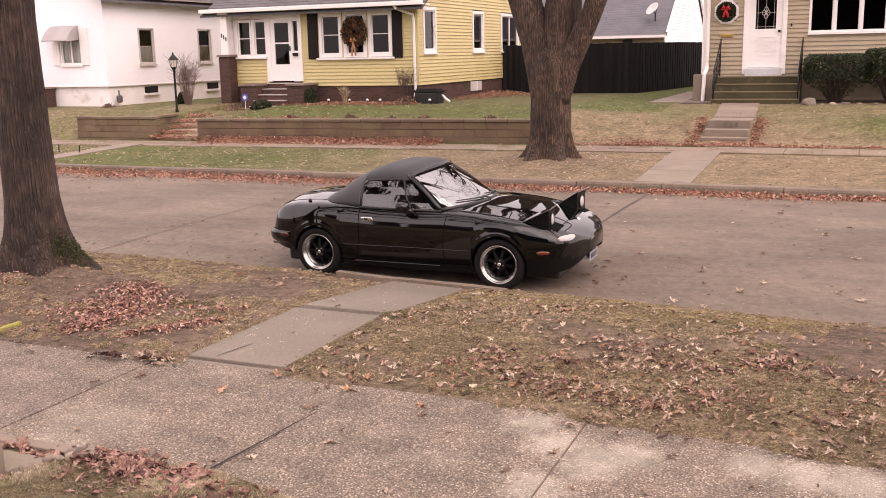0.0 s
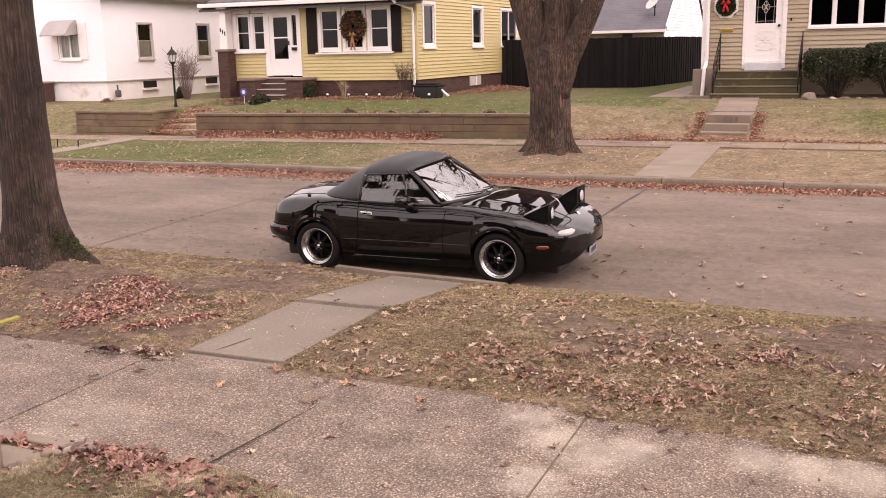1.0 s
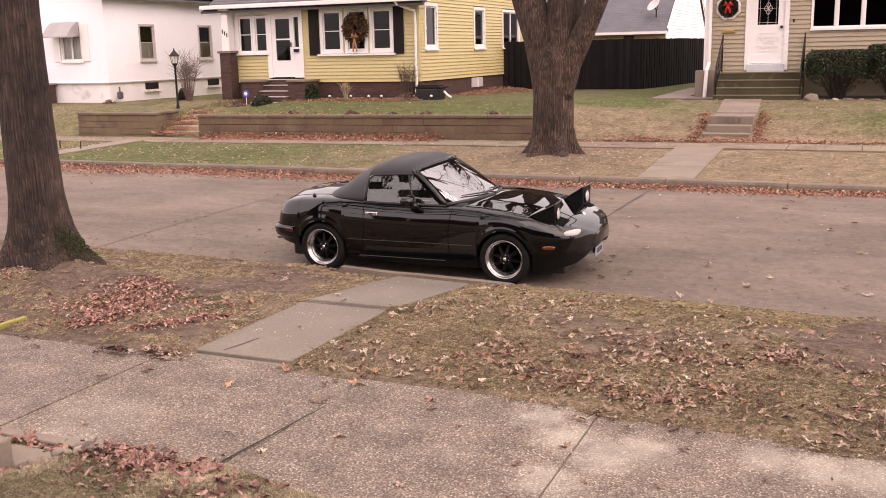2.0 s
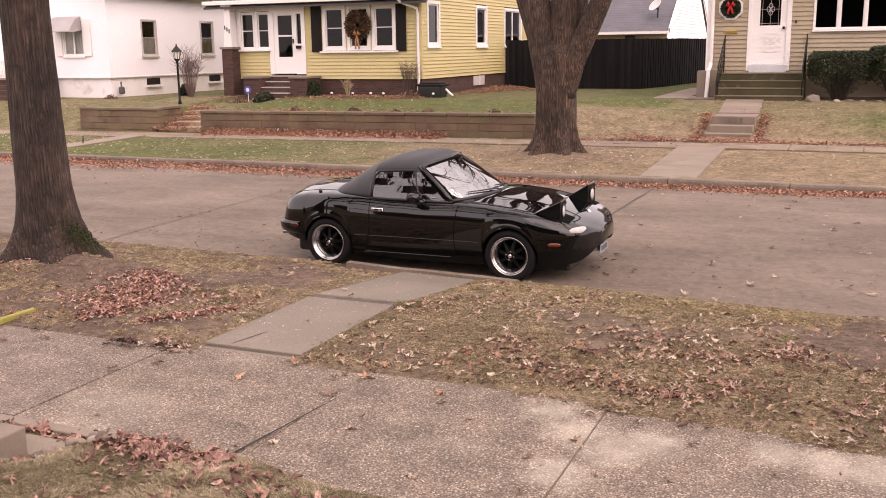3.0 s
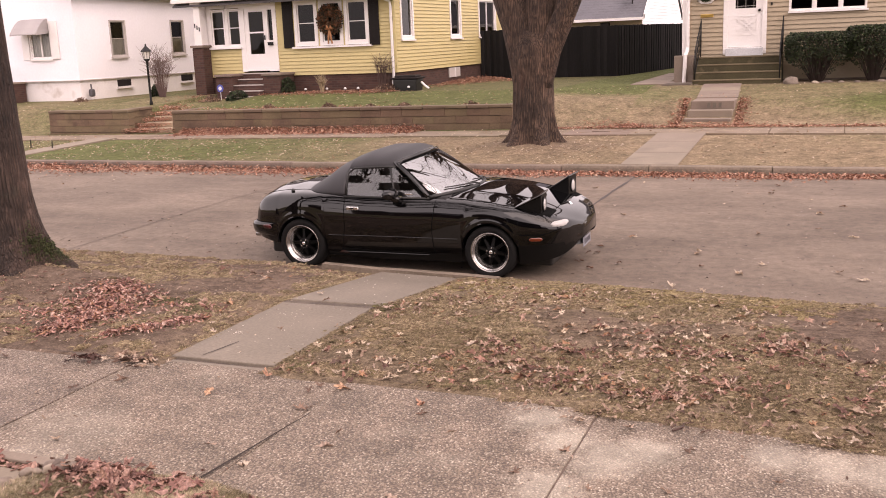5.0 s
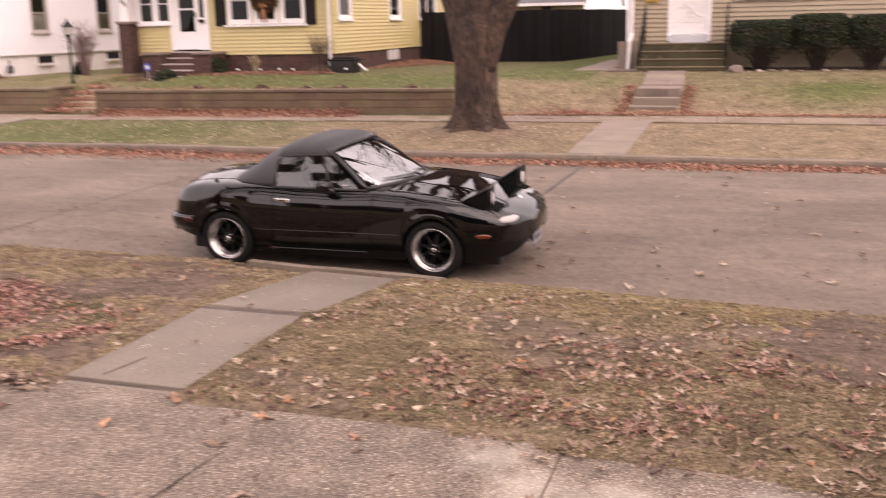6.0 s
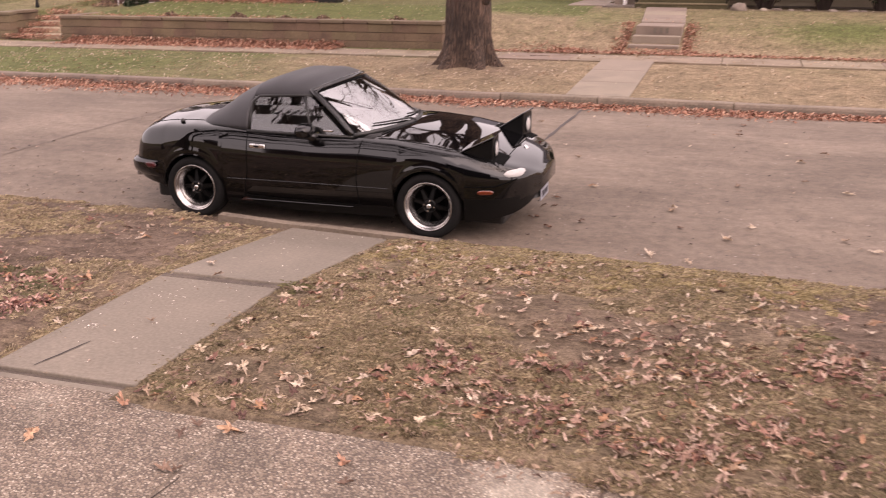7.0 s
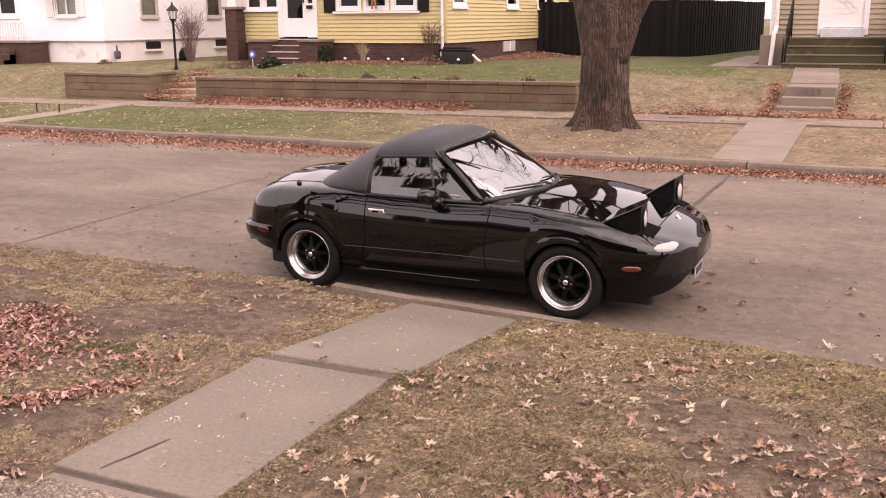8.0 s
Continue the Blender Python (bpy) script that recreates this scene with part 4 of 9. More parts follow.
build_retaining(-19.4, -9.15, "long tan concrete block retaining wall with cap stones", [(-9.05, 1.3), (-19.13, 1.3)])
build_retaining(-23.95, -20.95, "short tan concrete block retaining wall beside leafy steps", [(-21.25, 1.3)])


STEPSTONE = shade("buff_stone", (0.36, 0.285, 0.20), 0.75, 1.2, rough=0.9, big=2, fine=30)


def build_garden_steps():
    st = thing("garden_steps", -20.2, 24.3, 0, "worn stone steps buried in fallen leaves between two walls", "steps")
    for i in range(4):
        z = 0.30 + 0.14 * i
        bm = boxed(-0.76, 0.80, 0.42 * i, 0.42 * i + 0.5, z - 0.4, z, 0.02)
        part("step", bm, STEPSTONE, st)


build_garden_steps()


# ---- houses ----
def brick_shade():
    m = bpy.data.materials.new("brick_courses")
    m.use_nodes = True
    n, l = m.node_tree.nodes, m.node_tree.links
    p = n["Principled BSDF"]
    geo, sep, com, add, br = (n.new("ShaderNode" + k) for k in ("NewGeometry", "SeparateXYZ", "CombineXYZ", "Math", "TexBrick"))
    l.new(geo.outputs["Position"], sep.inputs[0])
    l.new(sep.outputs[0], add.inputs[0])
    l.new(sep.outputs[1], add.inputs[1])
    l.new(add.outputs[0], com.inputs[0])
    l.new(sep.outputs[2], com.inputs[1])
    l.new(com.outputs[0], br.inputs["Vector"])
    br.inputs["Scale"].default_value = 1.0
    br.inputs["Brick Width"].default_value, br.inputs["Row Height"].default_value, br.inputs["Mortar Size"].default_value = 0.21, 0.075, 0.008
    br.inputs["Color1"].default_value, br.inputs["Color2"].default_value = (0.055, 0.024, 0.019, 1), (0.09, 0.042, 0.032, 1)
    br.inputs["Mortar"].default_value = (0.07, 0.05, 0.042, 1)
    l.new(br.outputs["Color"], p.inputs["Base Color"])
    p.inputs["Roughness"].default_value = 0.9
    bp = n.new("ShaderNodeBump")
    bp.invert = True
    bp.inputs["Strength"].default_value, bp.inputs["Distance"].default_value = 0.6, 0.01
    l.new(br.outputs["Fac"], bp.inputs["Height"])
    l.new(bp.outputs[0], p.inputs["Normal"])
    return m


BRICKS = brick_shade()
WHITEWASH = shade("painted_foundation", (0.80, 0.77, 0.765), 0.88, 1.05, rough=0.85, fine=25, bump=0.3, stain=(0.5, 0.44, 0.4), stain_scale=1.2, stain_at=0.62)


def facing(kind, plane):
    """Maps (along, out, up) of a wall that faces the street (-y) or east (+x) to places."""
    if kind == "front":
        return lambda u, o, z: (u, plane - o, z)
    return lambda u, o, z: (plane + o, u, z)


def fbox(bm, f, u0, u1, o0, o1, z0, z1, bevel=0.0):
    a, b = f(u0, o0, z0), f(u1, o1, z1)
    return box(bm, min(a[0], b[0]), max(a[0], b[0]), min(a[1], b[1]), max(a[1], b[1]), z0, z1, bevel)


def siding(house, f, u0, u1, z0, z1, mat, openings, exposure=0.115, clip=None, lap=0.034):
    """A wall of lapped boards with the openings left out, each course a board of its own on a flat backing."""
    wall = None
    n = int(math.ceil((z1 - z0) / exposure))
    for i in range(n):
        za, zb = z0 + i * exposure, min(z1, z0 + (i + 1) * exposure)
        zm = (za + zb) / 2
        a, b = (u0, u1) if clip is None else clip(zm)
        if b - a < 0.05:
            continue
        spans = [(a, b)]
        for ou0, ou1, oz0, oz1 in openings:
            if oz0 < zm < oz1:
                spans = [s for q0, q1 in spans for s in ((q0, min(q1, ou0)), (max(q0, ou1), q1)) if s[1] - s[0] > 0.01]
        for q0, q1 in spans:
            bm = bmesh.new()
            v = [bm.verts.new(f(*p)) for p in ((q0, lap, za), (q1, lap, za), (q1, 0.006, zb), (q0, 0.006, zb), (q0, -0.12, za), (q1, -0.12, za), (q1, -0.12, zb), (q0, -0.12, zb), (q0, 0.006, za), (q1, 0.006, za))]
            for q in ((0, 1, 2, 3), (4, 7, 6, 5), (8, 9, 1, 0), (8, 3, 7, 4), (9, 5, 6, 2)):
                bm.faces.new([v[k] for k in q])
            if wall is None:
                wall = part("wall", bm, mat, house)
            else:
                part("siding_board", bm, mat, wall)
    return wall


def glazed(f, u0, u1, z0, z1, o, parent, name="pane", mat=None):
    """One pane that faces outwards."""
    return piece(name, mesh_of(name, [f(u0, o, z0), f(u1, o, z0), f(u1, o, z1), f(u0, o, z1)], [(0, 1, 2, 3)], mat or PANE), parent, Matrix())


def window(house, f, u0, u1, z0, z1, casing=0.09, rails=(0.5,), bars=(), curtain=None, sill=True, mat=TRIM, label="", pane_mat=None, hung=0.16, s=0.04):
    """A window in its opening: casing, sash rails, pane, sill, and a curtain behind where one shows."""
    bm = bmesh.new()
    c = casing
    for a in ((u0 - c, u0, z0 - c, z1 + c), (u1, u1 + c, z0 - c, z1 + c), (u0, u1, z1, z1 + c), (u0, u1, z0 - c, z0)):
        fbox(bm, f, a[0], a[1], -0.06, 0.045, a[2], a[3])
    frame_ob = part("window", bm, mat, house, label)
    bm = bmesh.new()
    for a in ((u0, u0 + s, z0, z1), (u1 - s, u1, z0, z1), (u0 + s, u1 - s, z1 - s, z1), (u0 + s, u1 - s, z0, z0 + s)):
        fbox(bm, f, a[0], a[1], -0.05, 0.0, a[2], a[3])
    for r in rails:
        z = z0 + (z1 - z0) * r
        fbox(bm, f, u0 + s, u1 - s, -0.05, -0.01, z - 0.013, z + 0.013)
    for b in bars:
        u = u0 + (u1 - u0) * b
        fbox(bm, f, u - 0.03, u + 0.03, -0.05, 0.005, z0 + s, z1 - s)
    part("sash", bm, mat, frame_ob)
    glazed(f, u0 + s, u1 - s, z0 + s, z1 - s, -0.03, frame_ob, mat=pane_mat)
    if sill:
        part("sill", fbox(bmesh.new(), f, u0 - c - 0.03, u1 + c + 0.03, 0.0, 0.09, z0 - c - 0.05, z0 - c), mat, frame_ob)
    if curtain:
        ca, cb = curtain
        bm = bmesh.new()
        n = 24
        za, zb = z0 + (z1 - z0) * ca, z0 + (z1 - z0) * cb
        cols = [[bm.verts.new(f(u0 + (u1 - u0) * i / n, -hung + 0.02 * math.sin(i * 1.7), z)) for z in (za, zb)] for i in range(n + 1)]
        for q0, q1 in zip(cols, cols[1:]):
            bm.faces.new((q0[0], q1[0], q1[1], q0[1]))
        part("curtain", bm, CURTAIN, frame_ob, "pale curtain")
    return frame_ob


def gable_roof(house, x0, x1, y0, y1, eave, pitch, along, mat, over=0.35, lap=0.03):
    """Two pitched slabs with a ridge along x or y, shingled in courses."""
    bm = bmesh.new()
    span = (y1 - y0) / 2 if along == "x" else (x1 - x0) / 2
    rise = math.tan(radians(pitch))
    k = int((span + over) / 0.16)
    for s in (-1, 1):
        for i in range(k):
            d0, d1 = -over + (span + over) * i / k, -over + (span + over) * (i + 1) / k
            za, zb = eave + d0 * rise, eave + d1 * rise
            a0, a1 = ((x0, x1) if along == "x" else (y0, y1))
            a0, a1 = a0 - over, a1 + over
            if along == "x":
                ya, yb = (y0 + d0, y0 + d1) if s < 0 else (y1 - d0, y1 - d1)
                ps = [(a0, ya, za + lap), (a1, ya, za + lap), (a1, yb, zb + 0.015), (a0, yb, zb + 0.015), (a0, ya, za - 0.03), (a1, ya, za - 0.03), (a1, yb, zb - 0.03), (a0, yb, zb - 0.03), (a0, ya, za + 0.015), (a1, ya, za + 0.015)]
            else:
                xa, xb = (x0 + d0, x0 + d1) if s < 0 else (x1 - d0, x1 - d1)
                ps = [(xa, a0, za + lap), (xa, a1, za + lap), (xb, a1, zb + 0.015), (xb, a0, zb + 0.015), (xa, a0, za - 0.03), (xa, a1, za - 0.03), (xb, a1, zb - 0.03), (xb, a0, zb - 0.03), (xa, a0, za + 0.015), (xa, a1, za + 0.015)]
            v = [bm.verts.new(q) for q in ps]
            for q in ((0, 1, 2, 3), (4, 7, 6, 5), (8, 9, 1, 0), (8, 3, 7, 4), (9, 5, 6, 2)) + (((4, 5, 9, 8),) if i == 0 else ()):
                bm.faces.new([v[j] for j in q])
    bmesh.ops.remove_doubles(bm, verts=bm.verts, dist=0.0005)
    x_in = 0.05
    ceiling = boxed(x0 + x_in, x1 - x_in, y0 + x_in, y1 - x_in, eave - 0.09, eave - 0.06)
    part("attic_floor", ceiling, TRIM, house)
    return part("roof", bm, mat, house)


TREAD = shade("worn_white_tread", (0.42, 0.37, 0.35), 0.7, 1.2, rough=0.8, fine=30)
AMBER_BULB = plain("unlit_bulb", (0.30, 0.12, 0.05), 0.3)


def build_yellow_house():
    h = thing("house", 0, 0, 0, "yellow clapboard bungalow with white trim and brown brick foundation", "house")
    F, S = facing("front", 29.5), facing("east", -14.75)
    front_open = [(-18.35, -17.5, 2.5, 3.9), (-17.4, -16.6, 2.5, 3.9), (-16.5, -15.65, 2.5, 3.9), (-21.8, -20.42, 2.5, 4.0), (-20.42, -19.05, 1.7, 3.98)]
    siding(h, F, -21.8, -14.75, 1.56, 4.06, YELLOW, front_open)
    side_open = [(29.95, 30.9, 2.6, 4.0), (34.3, 35.35, 2.6, 4.05), (37.35, 39.35, 2.6, 4.05)]
    siding(h, S, 29.5, 41.0, 1.56, 7.2, YELLOW, side_open,
           clip=lambda z: (29.5, 41.0) if z < 4.1 else (29.5 + (z - 4.1) / 0.58, 41.0 - (z - 4.1) / 0.58))
    part("wall", boxed(-21.9, -21.8, 29.56, 41, 0.9, 4.1), YELLOW, h)
    part("wall", boxed(-21.8, -14.85, 40.95, 41.05, 0.9, 4.1), YELLOW, h)
    part("foundation", boxed(-21.9, -14.77, 29.52, 40.9, 0.5, 1.56), BRICKS, h, "brown brick foundation")
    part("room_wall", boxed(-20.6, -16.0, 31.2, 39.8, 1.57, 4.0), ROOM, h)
    part("corner_board", boxed(-14.78, -14.70, 29.43, 29.50, 1.56, 4.1), YELLOW, h)
    gable_roof(h, -22.35, -14.75, 29.4, 41.0, 4.2, 30, "x", SHINGLE, 0.42)
    part("soffit", boxed(-22.75, -14.34, 29.0, 29.6, 4.07, 4.11), TRIM, h)
    # dark strip that paints the gutter's shade along the top of the wall
    part("frieze", boxed(-21.9, -14.8, 29.42, 29.47, 3.98, 4.07), SHUTTER, h)
    g = part("gutter", boxed(-22.75, -14.3, 28.86, 28.99, 4.06, 4.19, 0.015), TRIM, h, "white gutter")
    ds = [(-15.3, 28.93, 4.07), (-15.25, 29.0, 3.98), (-14.85, 29.40, 3.78), (-14.83, 29.42, 3.6), (-14.83, 29.42, 1.35), (-14.80, 29.3, 1.2)]
    part("downspout", tube(bmesh.new(), ds, [0.045] * 6, 8), TRIM, h, "white downspout")
    # three joined windows between dark shutters
    for a, b in ((-18.25, -17.6), (-17.32, -16.68), (-16.40, -15.75)):
        window(h, F, a, b, 2.6, 3.85, 0.11, (0.5,), sill=False)
    part("sill", boxed(-18.45, -15.55, 29.38, 29.5, 2.42, 2.48), TRIM, h)
    for a, b in ((-18.78, -18.4), (-15.62, -15.27)):
        bm = boxed(a, b, 29.43, 29.475, 2.45, 3.97, 0.006)
        sh = part("shutter", bm, SHUTTER, h, "dark louvred shutter")
        slat = part_mesh(boxed(a + 0.04, b - 0.04, 29.415, 29.43, 0, 0.03), "slat", SHUTTER)
        for i in range(24):
            piece("slat", slat, sh, pose(0, 0, 2.5 + 0.06 * i))
    # enclosed porch: white boards round its windows
    bm = bmesh.new()
    for a in ((-21.92, -21.62, 2.5, 4.0), (-21.045, -20.985, 2.5, 4.0), (-20.43, -20.40, 2.5, 4.0), (-21.62, -20.43, 3.84, 4.0), (-21.62, -20.43, 2.5, 2.54)):
        fbox(bm, F, a[0], a[1], -0.06, 0.03, a[2], a[3])
    part("bay_board", bm, TRIM, h)
    for a, b in ((-21.6, -21.1), (-20.93, -20.48)):
        window(h, F, a, b, 2.61, 3.77, 0.05, (0.5,), sill=False)
    part("sill", boxed(-21.72, -20.42, 29.38, 29.5, 2.50, 2.56), TRIM, h)
    bm = bmesh.new()
    for a in ((-20.46, -20.28, 1.72, 3.95), (-19.40, -19.37, 1.72, 3.95), (-19.19, -19.04, 1.72, 3.95), (-20.28, -19.40, 3.80, 3.95), (-19.37, -19.19, 3.73, 3.95), (-19.37, -19.19, 1.72, 2.74)):
        fbox(bm, F, a[0], a[1], -0.06, 0.05, a[2], a[3])
    df = part("door_frame", bm, TRIM, h)
    bm = bmesh.new()
    for a in ((-20.28, -20.12, 1.74, 3.8), (-19.56, -19.40, 1.74, 3.8), (-20.12, -19.56, 3.68, 3.8), (-20.12, -19.56, 1.74, 2.3), (-20.12, -19.56, 2.98, 3.03)):
        fbox(bm, F, a[0], a[1], -0.03, 0.02, a[2], a[3])
    door = part("door", bm, TRIM, h, "white storm door with tall glass")
    glazed(F, -20.12, -19.56, 2.3, 3.68, -0.015, door)
    part("door_handle", fbox(bmesh.new(), F, -19.53, -19.50, 0.02, 0.06, 2.75, 2.9), BLACKMETAL, door)
    glazed(F, -19.37, -19.19, 2.74, 3.73, -0.02, df, "sidelight")
    for a, b in ((30.0, 30.85), (34.35, 35.3)):
        window(h, S, a, b, 2.68, 3.95, 0.1, (), sill=True)
    bw = part("basement_window", boxed(-14.775, -14.735, 34.05, 35.15, 1.18, 1.52), STORM, h, "grey basement window")
    part("mullion", boxed(-14.73, -14.70, 34.56, 34.62, 1.18, 1.52), TRIM, bw)
    window(h, S, 37.4, 39.3, 2.68, 3.95, 0.1, (), (0.5,), sill=True)
    # brick column with a white post, bearing number bars
    col = part("porch_column", boxed(-22.12, -21.70, 29.0, 29.44, 0.7, 2.58), BRICKS, h, "brown brick porch column")
    part("column_cap", boxed(-22.18, -21.64, 28.95, 29.44, 2.58, 2.66, 0.01), CONCRETE, col)
    bm = boxed(-22.06, -21.74, 29.06, 29.42, 2.66, 3.94, 0.006)
    for v in bm.verts:
        v.co.x += (0.06 if v.co.x < -21.9 else -0.03) * ease(2.7, 3.94, v.co.z)
    box(bm, -22.10, -21.70, 29.02, 29.44, 3.94, 4.07, 0.008)
    post = part("porch_post", bm, TRIM, col, "white tapered square post with a capital")
    for i in range(3):
        part("number_bar", boxed(-22.0 + 0.085 * i, -21.96 + 0.085 * i, 29.045, 29.056, 3.24 - 0.06 * i, 3.38 - 0.06 * i), INK, post)
    mb = part("mailbox", boxed(-19.37, -19.19, 29.37, 29.45, 2.57, 2.66, 0.01), BLACKMETAL, h, "small black mailbox")
    part("mailbox_lid", boxed(-19.38, -19.18, 29.36, 29.45, 2.66, 2.675, 0.004), BLACKMETAL, mb)
    for i in range(14):
        part("string_light", lathe(bmesh.new(), [(0.0, 0.0), (0.018, 0.012), (0.022, 0.04), (0.01, 0.06), (0.0, 0.065)], 8, "z", (-21.7 + 0.5 * i, 29.40, 3.94)), AMBER_BULB, h)
    # front steps between brick piers
    st = thing("porch_steps", -19.75, 28.6, 0.8, "brown brick and concrete front steps between low piers", "steps")
    inv = st.matrix_world.inverted()
    for a, b in ((-20.97, -20.35), (-19.14, -18.5)):
        pr = part("pier", boxed(a, b, 28.55, 29.46, 0.7, 1.60), BRICKS)
        pr.parent, pr.matrix_local = st, inv
        c = part("pier_cap", boxed(a - 0.04, b + 0.04, 28.5, 29.46, 1.60, 1.67, 0.01), CONCRETE)
        c.parent, c.matrix_local = st, inv
    for i in range(5):
        y = 28.05 + 0.28 * i
        s = part("riser", boxed(-20.34, -19.15, y + 0.02, 29.46, 0.78 + 0.18 * i, 0.926 + 0.18 * i), BRICKS)
        s.parent, s.matrix_local = st, inv
        s = part("tread", boxed(-20.34, -19.15, y, 29.46, 0.927 + 0.18 * i, 0.955 + 0.18 * i, 0.006), TREAD)
        s.parent, s.matrix_local = st, inv


build_yellow_house()


def build_beige_house():
    h = thing("house", 0, 0, 0, "beige clapboard house with white door and iron-railed steps", "house")
    F, S = facing("front", 30.3), facing("east", 5.0)
    open_f = [(-4.78, -3.62, 1.75, 4.2), (-3.0, -1.045, 2.93, 4.32), (-5.53, -5.0, 3.28, 3.85)]
    siding(h, F, -5.9, 5.0, 1.05, 4.6, BEIGE, open_f, 0.125)
    part("wall", boxed(-5.9, -5.78, 30.42, 41, 0.7, 4.6), BEIGE, h)
    part("wall", boxed(4.9, 5.0, 30.42, 41, 0.7, 4.6), BEIGE, h)
    part("wall", boxed(-5.78, 4.9, 40.9, 41, 0.7, 4.6), BEIGE, h)
    part("foundation", boxed(-5.88, 4.98, 30.31, 40.9, 0.5, 1.05), CONCRETE, h, "concrete foundation")
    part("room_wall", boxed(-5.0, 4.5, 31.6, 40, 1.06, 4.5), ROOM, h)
    part("corner_board", boxed(-5.93, -5.80, 30.25, 30.30, 1.0, 4.6), TRIM, h)
    gable_roof(h, -5.9, 5.0, 30.3, 41, 4.65, 28, "x", SHINGLE, 0.4)
    part("soffit", boxed(-6.3, 5.4, 29.9, 30.5, 4.56, 4.6), TRIM, h)
    ds = [(-5.77, 30.22, 4.6), (-5.77, 30.22, 2.02), (-5.765, 30.12, 1.91), (-5.79, 29.94, 1.80), (-5.825, 29.93, 1.0)]
    part("downspout", tube(bmesh.new(), ds, [0.055] * 5, 8), TRIM, h, "white downspout")
    # door with a glazed upper light and a crossed lower panel
    bm = bmesh.new()
    for a in ((-4.78, -4.66, 1.78, 4.2), (-3.72, -3.60, 1.78, 4.2), (-4.66, -3.72, 4.08, 4.2), (-4.66, -3.72, 1.78, 1.96)):
        fbox(bm, F, a[0], a[1], -0.05, 0.05, a[2], a[3])
    part("door_frame", bm, TRIM, h)
    part("threshold", boxed(-4.70, -3.68, 30.18, 30.26, 1.73, 1.95, 0.008), shade("pale_blue_sill", (0.55, 0.56, 0.58), rough=0.6), h, "pale painted door threshold")
    bm = bmesh.new()
    for a in ((-4.66, -4.46, 1.97, 4.08), (-3.90, -3.72, 1.97, 4.08), (-4.46, -3.90, 3.95, 4.08), (-4.46, -3.90, 1.97, 3.05)):
        fbox(bm, F, a[0], a[1], -0.04, 0.01, a[2], a[3])
    door = part("door", bm, TRIM, h, "white front door with leaded glass")
    glazed(F, -4.46, -3.90, 3.05, 3.95, -0.02, door)
    # raised mouldings: a cross with a triangle above and below it
    bm = bmesh.new()

    def moulding(u0, z0, u1, z1):
        d = math.hypot(u1 - u0, z1 - z0)
        turn = math.degrees(math.atan2(z1 - z0, u1 - u0))
        q = Matrix.Translation(((u0 + u1) / 2, 30.283, (z0 + z1) / 2)) @ pose(0, 0, 0, 0, -turn, 0) @ Matrix.Diagonal((d, 0.008, 0.022, 1))
        bmesh.ops.create_cube(bm, size=1, matrix=q)
    cu, cz = -4.15, 2.565
    for a in (-1, 1):
        moulding(cu - 0.28, cz - 0.21 * a, cu + 0.23, cz + 0.27 * a)
        moulding(cu - 0.23, cz - 0.27 * a, cu + 0.28, cz + 0.21 * a)
        moulding(cu - 0.15, cz + 0.26 * a, cu + 0.15, cz + 0.26 * a)
        moulding(cu + 0.27 * a, cz - 0.14, cu + 0.27 * a, cz + 0.14)
        for b in (-1, 1):
            moulding(cu + 0.15 * b, cz + 0.26 * a, cu, cz + 0.10 * a)
            moulding(cu + 0.27 * a, cz + 0.14 * b, cu + 0.10 * a, cz)
    part("cross_panel", bm, TRIM, door)
    lead = bmesh.new()
    for u in (-4.40, -4.18, -3.96):
        fbox(lead, F, u - 0.004, u + 0.004, -0.012, -0.004, 3.05, 3.95)
    for z in (3.11, 3.5, 3.89):
        fbox(lead, F, -4.46, -3.90, -0.012, -0.004, z - 0.004, z + 0.004)
    for k in range(4):
        a = math.pi / 2 * k
        ring4 = [(-4.18 + 0.055 * math.cos(a) + 0.05 * math.cos(b), 30.306, 3.5 + 0.09 * math.sin(a) + 0.075 * math.sin(b)) for b in [2 * math.pi * i / 10 for i in range(11)]]
        tube(lead, ring4, [0.007] * 11, 4, False)
    part("leading", lead, STORM, door, "grey lead strips")
    part("door_knob", lathe(bmesh.new(), [(0.03, 0.0), (0.04, -0.04), (0.03, -0.07), (0.0, -0.08)], 14, "y", (-3.80, 30.29, 2.98)), BLACKMETAL, door, smooth=True)
    part("step_cheek", boxed(-6.12, -5.56, 29.99, 30.245, 0.6, 1.79, 0.02), CONCRETE, h, "grey concrete pier beside the steps")
    part("doorbell", boxed(-3.5, -3.46, 30.26, 30.29, 3.1, 3.18), BLACKMETAL, h)
    for a, b in ((-2.985, -2.405), (-2.325, -1.725), (-1.645, -1.06)):
        window(h, F, a, b, 2.945, 4.3, 0.04, (), sill=False, s=0.025)
    part("sill", boxed(-3.04, -0.98, 30.21, 30.3, 2.855, 2.902), TRIM, h)
    # octagonal window behind the wreath
    ring = [(0.36 * math.cos(a), 0.36 * math.sin(a)) for a in [math.pi / 8 + math.pi / 4 * i for i in range(8)]]
    bm = bmesh.new()
    for r, o in ((1.0, 0.0), (1.0, 0.06), (0.8, 0.06), (0.8, 0.0)):
        for u, z in ring:
            bm.verts.new((-5.27 + u * r, 30.3 - o, 3.56 + z * r))
    bm.verts.ensure_lookup_table()
    for k in range(3):
        for i in range(8):
            bm.faces.new([bm.verts[j] for j in (k * 8 + i, k * 8 + (i + 1) % 8, (k + 1) * 8 + (i + 1) % 8, (k + 1) * 8 + i)])
    ow = part("octagon_window", bm, TRIM, h, "white octagonal window frame")
